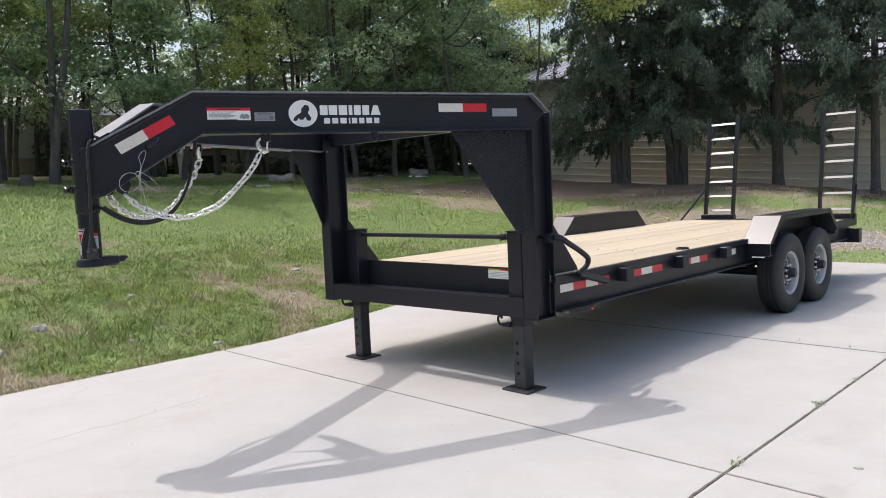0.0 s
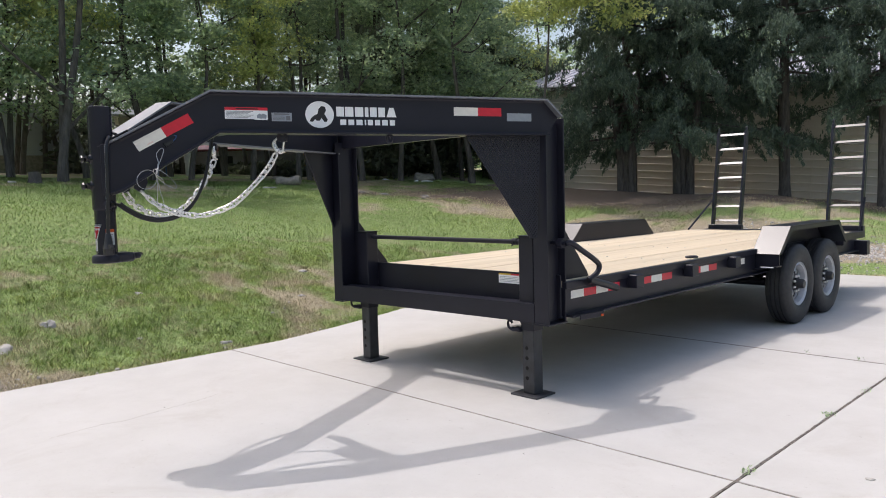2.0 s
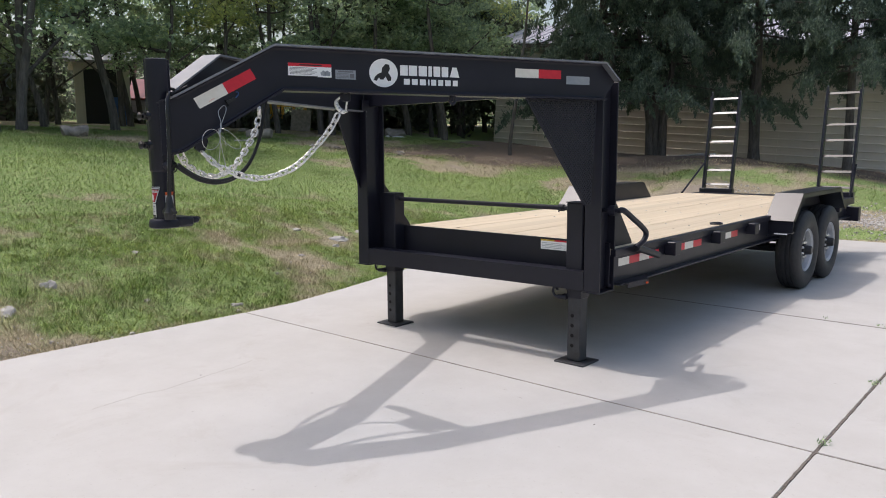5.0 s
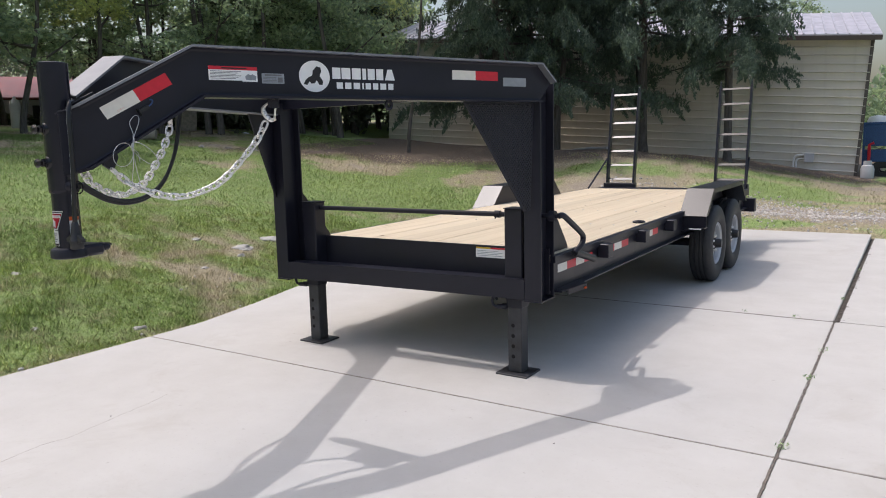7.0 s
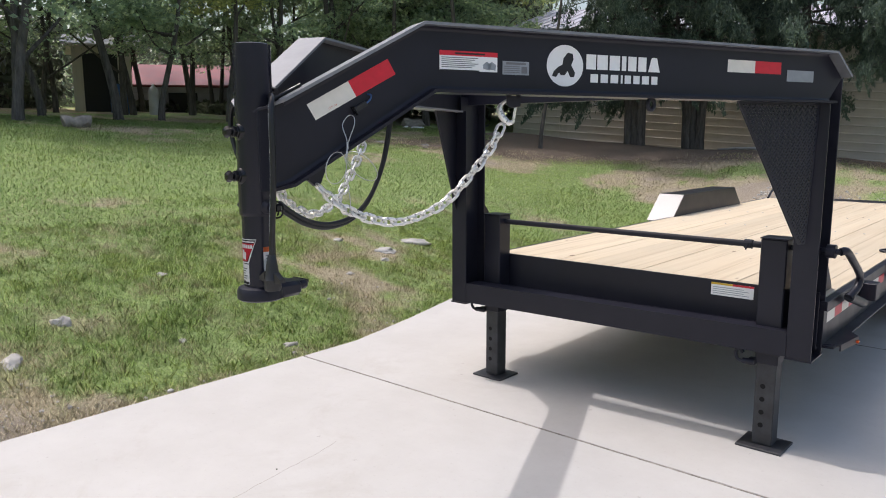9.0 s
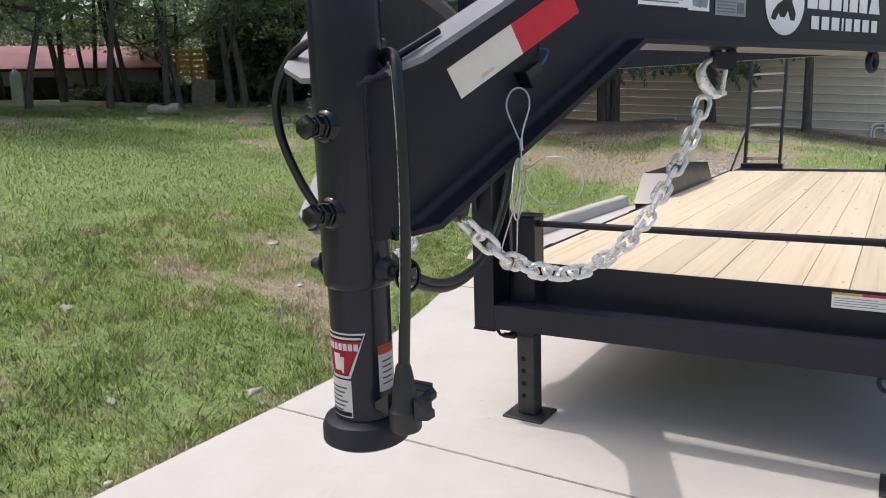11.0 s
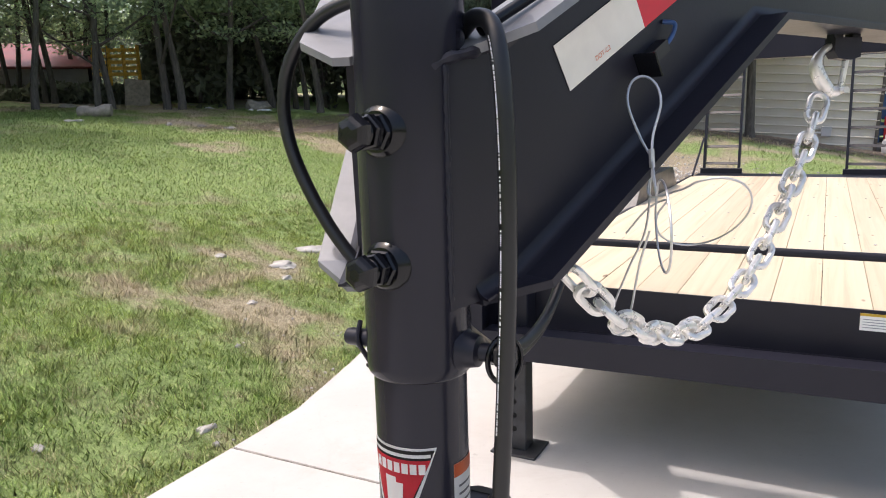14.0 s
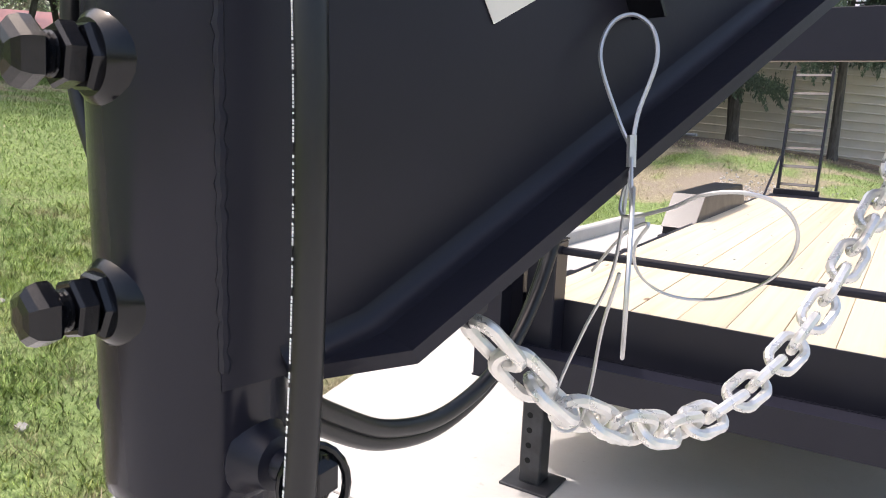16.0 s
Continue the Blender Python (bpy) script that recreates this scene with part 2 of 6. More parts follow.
def sheen_black():
    """Black paint on flange tops, its grey holding the pale sheen of sun and sky."""
    n = Nodes("sheen_black_paint")
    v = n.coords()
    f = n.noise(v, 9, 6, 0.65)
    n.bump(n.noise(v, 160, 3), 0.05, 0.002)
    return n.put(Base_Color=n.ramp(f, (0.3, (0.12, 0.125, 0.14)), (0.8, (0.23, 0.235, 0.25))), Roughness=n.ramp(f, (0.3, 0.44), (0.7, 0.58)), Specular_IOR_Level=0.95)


def bareness(n, spread):
    """How bare the lawn is: the surface's own mask, broken up by noise."""
    a = n.t.nodes.new("ShaderNodeAttribute")
    a.attribute_name = "bare"
    v = n.world()
    j = n.math("SUBTRACT", n.math("ADD", n.math("MULTIPLY", n.noise(v, 4, 6, 0.75), 0.6), n.math("MULTIPLY", n.noise(v, 28, 4, 0.7), 0.4)), 0.5)
    return n.math("ADD", a.outputs["Fac"], n.math("MULTIPLY", j, spread))


def lawn():
    n = Nodes("lawn_soil_and_grass")
    v = n.world()
    fine, grit = n.noise(v, 22, 6, 0.8), n.noise(v, 90, 4, 0.75)
    green = n.ramp(fine, (0.32, (0.11, 0.14, 0.045)), (0.5, (0.235, 0.32, 0.105)), (0.7, (0.405, 0.49, 0.19)))
    straw = n.ramp(fine, (0.32, (0.18, 0.15, 0.09)), (0.68, (0.52, 0.45, 0.30)))
    soil = n.ramp(grit, (0.34, (0.17, 0.135, 0.10)), (0.55, (0.37, 0.31, 0.24)), (0.72, (0.56, 0.51, 0.44)))
    f = bareness(n, 1.1)
    c = n.mix(n.ramp(f, (0.22, 0.0), (0.48, 1.0)), green, straw)
    c = n.mix(n.ramp(f, (0.60, 0.0), (0.95, 0.9)), c, soil)
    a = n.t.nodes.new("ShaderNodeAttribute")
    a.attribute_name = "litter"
    # needle browns made darker to hold the shade under the cedars too
    shaded_needles = n.ramp(grit, (0.34, (0.075, 0.055, 0.040)), (0.58, (0.17, 0.13, 0.095)), (0.75, (0.34, 0.28, 0.21)))
    c = n.mix(n.ramp(n.math("ADD", a.outputs["Fac"], n.math("MULTIPLY", n.math("SUBTRACT", fine, 0.5), 0.9)), (0.3, 0.0), (0.65, 1.0)), c, shaded_needles)
    n.bump(n.math("ADD", fine, n.math("MULTIPLY", grit, 0.5)), 0.8, 0.025)
    return n.put(Base_Color=c, Roughness=0.95)


def blades(name, a, b, dry, clumps=0.55, straw=0.7):
    n = Nodes(name)
    g = n.t.nodes.new("ShaderNodeNewGeometry")
    c = n.ramp(g.outputs["Random Per Island"], (0.0, a), (0.9, b), (1.0, dry))
    big = n.noise(n.world(), 0.55, 5, 0.65)
    c = n.mix(n.ramp(big, (0.40, 0.0), (0.62, 0.55)), c, [x * y for x, y in zip(b, (1.25, 1.08, 0.95))])
    clump = n.noise(n.world(), 9.0, 6, 0.8)
    c = n.mix(n.ramp(clump, (0.40, clumps), (0.54, 0.0)), c, [x * 0.45 for x in a])
    thatch = n.noise(n.world(), 2.3, 6, 0.75)
    c = n.mix(n.ramp(thatch, (0.50, 0.0), (0.66, straw)), c, dry)
    c = n.mix(n.ramp(bareness(n, 1.2), (0.12, 0.0), (0.50, 0.9)), c, dry)
    n.put(Base_Color=c, Roughness=0.6, Specular_IOR_Level=0.3)
    tr = n.node("ShaderNodeBsdfTranslucent")
    n.link(c, tr.inputs["Color"])
    mixer = n.node("ShaderNodeMixShader", Fac=0.3)
    n.link(n.bsdf.outputs[0], mixer.inputs[1])
    n.link(tr.outputs[0], mixer.inputs[2])
    n.link(mixer.outputs[0], n.t.nodes["Material Output"].inputs["Surface"])
    return n.mat


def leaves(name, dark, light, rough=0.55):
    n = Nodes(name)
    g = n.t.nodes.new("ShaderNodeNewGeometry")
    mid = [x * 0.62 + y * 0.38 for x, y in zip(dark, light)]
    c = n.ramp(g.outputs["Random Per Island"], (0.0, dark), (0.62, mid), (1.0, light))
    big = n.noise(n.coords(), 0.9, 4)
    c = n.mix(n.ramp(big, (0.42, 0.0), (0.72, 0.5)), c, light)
    n.put(Base_Color=c, Roughness=rough)
    tr = n.node("ShaderNodeBsdfTranslucent")
    n.link(n.mix(1.0, c, (1.0, 1.0, 0.92), "MULTIPLY"), tr.inputs["Color"])
    mixer = n.node("ShaderNodeMixShader", Fac=0.5)
    n.link(n.bsdf.outputs[0], mixer.inputs[1])
    n.link(tr.outputs[0], mixer.inputs[2])
    n.link(mixer.outputs[0], n.t.nodes["Material Output"].inputs["Surface"])
    return n.mat


def bark():
    n = Nodes("bark")
    f = n.noise(n.coords((9, 9, 1.6)), 2.0, 6, 0.7)
    n.bump(f, 0.8, 0.03)
    return n.put(Base_Color=n.ramp(f, (0.3, (0.042, 0.037, 0.034)), (0.7, (0.150, 0.135, 0.122))), Roughness=0.95)


def siding(name="cream_steel_siding", base=(0.64, 0.595, 0.52)):
    n = Nodes(name)
    v = n.world()
    big, streak = n.noise(v, 0.5, 5), n.noise(n.world((5, 5, 0.4)), 1.0, 4)
    c = n.ramp(big, (0.3, [x * 0.9 for x in base]), (0.7, [x * 1.06 for x in base]))
    c = n.mix(n.ramp(streak, (0.55, 0.0), (0.8, 0.3)), c, [x * 0.7 for x in base])
    return n.put(Base_Color=c, Roughness=0.5)


SHEEN, GLOSS = sheen_black(), gloss_black()
TUBE_PAINT = paint_black("smooth_black_tube_paint", 0.17, 0.26)
TREAD_FENDER = tread_black("fender_tread_plate_paint", 0.18)
PAINT, CONCRETE, PINE, ZINC, RUBBER = paint_black(), concrete(), pine(), galvanised(), rubber()
LAWN, BARK, SIDING = lawn(), bark(), siding()
BLADES = blades("grass_blades", (0.145, 0.255, 0.064), (0.385, 0.555, 0.165), (0.56, 0.48, 0.33))
FAR_BLADES = blades("far_grass_blades", (0.205, 0.325, 0.096), (0.345, 0.495, 0.158), (0.58, 0.50, 0.34), 0.25, 0.25)
# leaf green darkened to carry the shade under the trees
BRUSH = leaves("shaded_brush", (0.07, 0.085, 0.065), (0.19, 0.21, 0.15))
LEAF = [leaves("broad_leaves", (0.20, 0.29, 0.19), (0.56, 0.67, 0.38), 0.5), leaves("yellowing_leaves", (0.29, 0.37, 0.16), (0.76, 0.78, 0.31), 0.5),
        leaves("cedar_foliage", (0.064, 0.098, 0.084), (0.21, 0.28, 0.20), 0.6), leaves("dark_leaves", (0.175, 0.255, 0.17), (0.50, 0.60, 0.35), 0.5)]
SIDING_BLUE = siding("grey_blue_siding", (0.42, 0.45, 0.48))
SAND = plain("joint_sand", (0.30, 0.275, 0.235), 0.95, vary=0.35, scale=30, bump=0.6)
JOINT = plain("joint_dirt", (0.14, 0.12, 0.10), 0.95, vary=0.5, scale=40, bump=0.8)
GREY_ROOF = plain("weathered_roof_steel", (0.50, 0.48, 0.51), 0.45, 0.25, vary=0.2, scale=3)
WHITE = plain("white_vinyl", (0.86, 0.86, 0.85), 0.4, vary=0.03)
RED = plain("red_vinyl", (0.60, 0.014, 0.034), 0.35, vary=0.08)
TAPE_WHITE = plain("white_reflective_tape", (0.74, 0.71, 0.64), 0.35, vary=0.05)
SILVER = plain("silver_label", (0.30, 0.32, 0.35), 0.35, 0.3, vary=0.08)
GREY_INK = plain("grey_ink", (0.16, 0.16, 0.17), 0.6)
BLACK_INK = plain("black_ink", (0.012, 0.012, 0.013), 0.6)
ORANGE = plain("orange_vinyl", (0.62, 0.12, 0.02), 0.4)
YELLOW = plain("yellow_vinyl", (0.65, 0.42, 0.03), 0.4)
HOSE = plain("black_cable_sheath", (0.0065, 0.007, 0.0085), 0.36, vary=0.2)
PLASTIC = plain("black_plastic", (0.014, 0.014, 0.015), 0.45, vary=0.2)
STEEL = plain("cable_steel", (0.55, 0.55, 0.55), 0.35, 0.7)
RIM = plain("silver_wheel_paint", (0.50, 0.51, 0.53), 0.4, 0.35, vary=0.06)
ROCK = plain("limestone", (0.40, 0.38, 0.345), 0.9, vary=0.35, scale=6, bump=0.6)
STUMP = plain("cut_wood", (0.27, 0.24, 0.205), 0.9, vary=0.3, scale=10, bump=0.4)
RED_ROOF = plain("red_roof_steel", (0.24, 0.055, 0.055), 0.5, vary=0.2, scale=1.5)
PALE = plain("pale_plaster", (0.48, 0.48, 0.50), 0.7, vary=0.15, scale=2)
BLUE = plain("blue_plastic", (0.02, 0.07, 0.20), 0.45, vary=0.2)
AMBER = plain("amber_lens", (0.75, 0.10, 0.01), 0.3)
STONE = plain("gravel_stone", (0.50, 0.47, 0.43), 0.9, vary=0.4, scale=14)
YELLOW_WOOD = plain("yellow_crate_wood", (0.62, 0.36, 0.05), 0.7, vary=0.3)

# ---- ground ----
EDGE = [(-40.0, -6.02), (4.0, -6.0), (4.8, -6.18), (5.7, -6.42), (7.4, -6.95), (8.2, -7.06), (12.55, -6.86)]   # pavement's grass edge: y, x
BACK, RIGHT = 12.55, 16.0


def edge_x(y):
    return float(np.interp(y, [p[0] for p in EDGE], [p[1] for p in EDGE]))


def ground_z(x, y):
    """Height of the lawn: it climbs away from the pavement, less so towards the shed's far end."""
    xe = np.interp(y, [p[0] for p in EDGE], [p[1] for p in EDGE])
    dx, dy = np.maximum(xe - x, 0), np.maximum(y - BACK, 0)
    d = np.hypot(dx, dy)
    h = np.interp(d, [0, 0.4, 3, 6, 10, 16, 26, 60, 400], [0, 0.05, 0.66, 1.22, 1.78, 2.25, 2.8, 3.6, 4.2])
    m = np.clip((-1.5 - x) / 6.0, 0.06, 1.0)
    back = np.clip(dy / 2.0, 0, 1)
    h = h * (1 - back * (1 - m))
    # the bank levels off to a gentle slope along the shed's front
    foot = np.interp(x, [-20, -17, -15.8, -13.5, -10.5, -7.0, -5.0, -3.2, -2.1, 0], [1.6, 1.42, 1.36, 1.2, 1.0, 0.97, 0.72, 0.43, 0.20, 0.13])
    k = np.clip((dy - 4.5) / 6.0, 0, 1) * np.clip((x + 20.5) / 3.0, 0, 1)
    k = k * k * (3 - 2 * k)
    h = h * (1 - k) + foot * k
    h = h + 0.02 * np.sin(x * 1.9 + y * 0.7) * np.sin(y * 1.3 - x * 0.4) * np.clip(d, 0, 1)
    inside = (x > xe) & (y < BACK)
    return np.where(inside, -0.16, h - 0.012)


def value_noise(x, y, scale, seed):
    """Smooth random values from 0 to 1 over the plan."""
    g = np.random.default_rng(seed).uniform(0, 1, (256, 256))
    u, v = x * scale + 1000.3, y * scale + 1000.7
    i, j = np.floor(u).astype(int), np.floor(v).astype(int)
    a, b = u - i, v - j
    a, b = a * a * (3 - 2 * a), b * b * (3 - 2 * b)
    i0, j0, i1, j1 = i % 256, j % 256, (i + 1) % 256, (j + 1) % 256
    return (g[i0, j0] * (1 - a) + g[i1, j0] * a) * (1 - b) + (g[i0, j1] * (1 - a) + g[i1, j1] * a) * b


WORN = ((-16.2, 10.0, 0.7), (-15.2, 12.2, 1.0), (-14.0, 13.6, 0.8), (-13.2, 12.6, 0.7), (-11.6, 13.2, 0.9), (-8.0, 6.4, 0.9), (-7.0, 5.1, 0.6), (-6.4, 1.6, 0.7), (-6.7, 0.4, 1.0), (-7.4, 2.4, 0.4), (-6.3, -1.5, 1.0))


def bare(x, y):
    """Where the lawn is dry (from about 0.3) or down to the soil (from about 0.65)."""
    f = 0.45 * value_noise(x, y, 0.42, 1) + 0.33 * value_noise(x, y, 1.4, 2) + 0.22 * value_noise(x, y, 4.6, 3)
    f = (f - 0.515) * 2.5
    xe = np.interp(y, [p[0] for p in EDGE], [p[1] for p in EDGE])
    f = f + (0.16 + 0.32 * np.clip((3.6 - y) / 1.5, 0, 1)) * np.exp(-np.maximum(xe - x, 0) / 0.30) * (y < BACK)
    for wx, wy, wr in WORN:
        f = f + 0.5 * np.exp(-((x - wx) ** 2 + (y - wy) ** 2) / (wr * wr))
    d = (x + 2.0) * 0.616 - (y - 24.96) * 0.788          # metres before the shed's front
    f = f + 0.9 * np.clip((1.9 - d) / 1.0, 0, 1) * (x > -14) * (x < -1.6)
    f = f + 0.58 * np.clip((y - 11.5) / 2.0, 0, 1) * np.clip((x + 14) / 3, 0, 1) * (y < 21)
    f = f - 0.6 * np.exp(-((y - 13.05) / 0.45) ** 2) * np.clip((x + 8.5) / 2, 0, 1)
    f = f + 0.5 * np.exp(-((y - 14.6) / 1.0) ** 2) * np.clip((x + 7.5) / 2, 0, 1)
    line = np.interp(y, (-6.0, 0.0, 5.0, 9.4, 13.4, 17.0, 20.3), (-21.0, -20.5, -19.9, -19.1, -17.5, -15.1, -12.1))
    f = f - 0.10 * np.clip((-9.0 - x) / 3.0, 0, 1)
    return f + 0.5 * np.clip((line - x) / 1.5, 0, 1)


def grid_mesh(name, xs, ys, zf, mat):
    gx, gy = np.meshgrid(xs, ys)
    gz = zf(gx, gy)
    n, m = gx.shape
    co = np.stack([gx, gy, gz], -1).reshape(-1, 3)
    i = np.arange(n * m).reshape(n, m)
    f = np.stack([i[:-1, :-1], i[:-1, 1:], i[1:, 1:], i[1:, :-1]], -1).reshape(-1, 4)
    me = bpy.data.meshes.new(name)
    me.from_pydata(co.tolist(), [], f.tolist())
    me.materials.append(mat)
    me.shade_smooth()
    return me


gx = np.concatenate([np.linspace(-900, -60, 14), np.linspace(-55, -24, 22), np.arange(-23.5, -4.9, 0.14), np.linspace(-4.5, 20, 40), np.linspace(25, 900, 14)])
gy = np.concatenate([np.linspace(-900, -40, 12), np.linspace(-35, -8, 14), np.arange(-7.5, 16, 0.16), np.arange(16.3, 32, 0.4), np.linspace(34, 60, 14), np.linspace(70, 900, 12)])
ground_me = grid_mesh("ground", gx, gy, ground_z, LAWN)
mx, my = np.meshgrid(gx, gy)
ground_me.attributes.new("bare", "FLOAT", "POINT").data.foreach_set("value", bare(mx, my).ravel().astype(np.float32))
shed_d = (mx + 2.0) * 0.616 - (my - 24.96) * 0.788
litter = np.clip((3.0 - shed_d) / 1.4, 0, 1) * (mx > -15) * (mx < -1.6)     # fallen needles below the cedars, with the shade there put into the colour
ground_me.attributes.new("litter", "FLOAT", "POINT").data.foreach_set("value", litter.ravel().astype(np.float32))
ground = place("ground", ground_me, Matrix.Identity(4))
tagged(ground, "uneven lawn with dry patches that climbs to the trees", "lawn", kind="structure")

# pavement: cast panels with open joints, over a dirt bed
XJ, YJ = -1.21, (-8.53, -5.53, -2.53, 0.47, 3.47, 6.46)
pavement = thing("pavement", -1, 3, 0, "pale broom-finished concrete driveway panels with dirty joints", "pavement", kind="structure")


def panel(poly, drops=None, gap=0.006):
    """One concrete panel, its edges pulled in by the joint's half width."""
    bm = bmesh.new()
    c = Vector((sum(p[0] for p in poly) / len(poly), sum(p[1] for p in poly) / len(poly)))
    pts = []
    for k, p in enumerate(poly):
        q = Vector(p)
        q -= Vector((math.copysign(gap, q.x - c.x), math.copysign(gap, q.y - c.y)))
        pts.append((q.x, q.y, drops[k] if drops else 0.0))
    slab(bm, pts, (0, 0, -0.12))
    top = max(bm.faces, key=lambda f: f.calc_center_median().z)
    bmesh.ops.bevel(bm, geom=list(top.edges), offset=0.006, segments=2, affect="EDGES")
    return part("concrete_panel", bm, CONCRETE, pavement)


rows_y = list(YJ) + [BACK]
for a, b in zip(rows_y, rows_y[1:]):
    ys = [a] + [p[0] for p in EDGE if a < p[0] < b] + [b]
    left = [(edge_x(y), y) for y in ys]
    panel([(XJ, a), (XJ, b)] + left[::-1], None, 0.008 if a > 6 else 0.003)
    if a < 6:
        panel([(XJ, a), (1.8, a), (1.8, b), (XJ, b)], None, 0.004)
        for x0 in (1.8, 4.8, 7.8, 10.8):
            panel([(x0, a), (x0 + 3, a), (x0 + 3, b), (x0, b)])
    else:
        panel([(XJ, a), (1.8, a), (1.8, b), (XJ, b)], (-0.004, -0.01, -0.06, -0.055), 0.032)
        for x0 in (1.8, 4.8, 7.8, 10.8):
            panel([(x0, a), (x0 + 3, a), (x0 + 3, b), (x0, b)], (-0.01, -0.01, -0.06, -0.06))
# low kerb along the far part of the grass edge
bm = bmesh.new()
prev = None
for y in np.linspace(7.55, 12.5, 12):
    x, rise = edge_x(y), 0.165 * min(1.0, (y - 7.5) / 0.6) + 0.004 * math.sin(y * 5.1)
    ring = [bm.verts.new((x + a, y, z)) for a, z in ((0.012, -0.1), (0.002, rise - 0.02), (-0.018, rise), (-0.125, rise + 0.004), (-0.150, rise - 0.02), (-0.155, -0.1))]
    if prev:
        for k in range(6):
            bm.faces.new((prev[k], prev[(k + 1) % 6], ring[(k + 1) % 6], ring[k]))
    else:
        bm.faces.new(ring[::-1])
    prev = ring
bm.faces.new(prev)
part("kerb", bm, CONCRETE, pavement, "low worn concrete kerb")
bed = part("joint_bed", boxed(-6.1, 14, -8.6, BACK - 0.06, -0.15, -0.085), JOINT, pavement)
jq = random.Random(29)


def joint_line(ax, ay, bx, by, half, z, fill=JOINT):
    """Dirt in a joint: a thin strip with crumbled edges."""
    bm = bmesh.new()
    n = int(math.hypot(bx - ax, by - ay) / 0.045)
    ux, uy = (by - ay), -(bx - ax)
    k = 1 / math.hypot(ux, uy)
    prev = None
    for i in range(n + 1):
        t = i / n
        o = jq.uniform(-0.003, 0.003)
        w0, w1 = half * jq.uniform(0.45, 1.25), half * jq.uniform(0.45, 1.25)
        x, y = ax + (bx - ax) * t, ay + (by - ay) * t
        ring = [bm.verts.new((x + ux * k * (o - w0), y + uy * k * (o - w0), z)), bm.verts.new((x + ux * k * (o + w1), y + uy * k * (o + w1), z)), bm.verts.new((x, y, z - 0.04))]
        if prev:
            for p in range(3):
                bm.faces.new((prev[p], prev[(p + 1) % 3], ring[(p + 1) % 3], ring[p]))
        else:
            bm.faces.new(ring[::-1])
        prev = ring
    bm.faces.new(prev)
    return part("joint_dirt", bm, fill, pavement)


for y in YJ[2:]:
    joint_line(edge_x(y) + 0.02, y, XJ if y > 6 else 6.0, y, 0.010 if y > 6 else 0.0062, 0.0004, JOINT if y > 6 else SAND)
joint_line(XJ, -5.5, XJ, 6.46, 0.0072, 0.0008)
for (ax, ay), (bx, by) in zip(((-4.50, 1.45), (-4.545, 1.76), (-4.51, 1.89), (-4.57, 2.25), (-4.585, 2.40)), ((-4.545, 1.76), (-4.51, 1.89), (-4.57, 2.25), (-4.585, 2.40), (-4.63, 2.61))):
    joint_line(ax, ay, bx, by, 0.0013, 0.0006, SAND)
# the last joint has opened and filled with soil: a lumpy strip of uneven width
jr = random.Random(17)
bm = bmesh.new()
prev = None
for k in range(110):
    y = 6.47 + k * 0.055
    z = -0.012 - 0.05 * (y - 6.46) / 6.1
    ring = [bm.verts.new((XJ + s * 0.055 + jr.uniform(-0.018, 0.018), y + jr.uniform(-0.012, 0.012), z + dz + jr.uniform(-0.006, 0.010))) for s, dz in ((-0.62, 0.004), (-0.2, 0.0), (0.35, 0.0), (0.95, 0.002))]
    if prev:
        for i in range(3):
            bm.faces.new((prev[i], prev[i + 1], ring[i + 1], ring[i]))
    prev = ring
bmesh.ops.solidify(bm, geom=list(bm.faces), thickness=0.02)
part("joint_soil", bm, JOINT, pavement, "dark soil in the opened joint")

# ---- the trailer ----
trailer = thing("gooseneck_trailer", CX, 7.0, 0.0, "black steel gooseneck equipment trailer with a pine plank deck", "trailer")
DECK = 0.792                     # top of the planks; the front channel stands a little higher
ANG = radians(23.1)


def arm_x(y, side):
    """x of a neck arm's web at y; side 1 is the arm nearer the driveway, -1 the other."""
    return CX + side * (-2.89 + math.tan(ANG) * (y - 3.55) - CX) - (0.06 if side < 0 else 0.0)


def arm_pt(y, z, off, side):
    return Vector((arm_x(y, side) + side * off * math.cos(ANG), y - off * math.sin(ANG), z))


TOP = [(1.588, 1.706), (1.634, 1.729), (2.076, 1.991), (3.985, 1.991), (4.085, 1.885)]
LOW = [(1.600, 1.444), (1.655, 1.462), (2.112, 1.769), (4.0, 1.768)]


def front_y(x):
    return 3.965 + 0.05 * (x + 2.67)


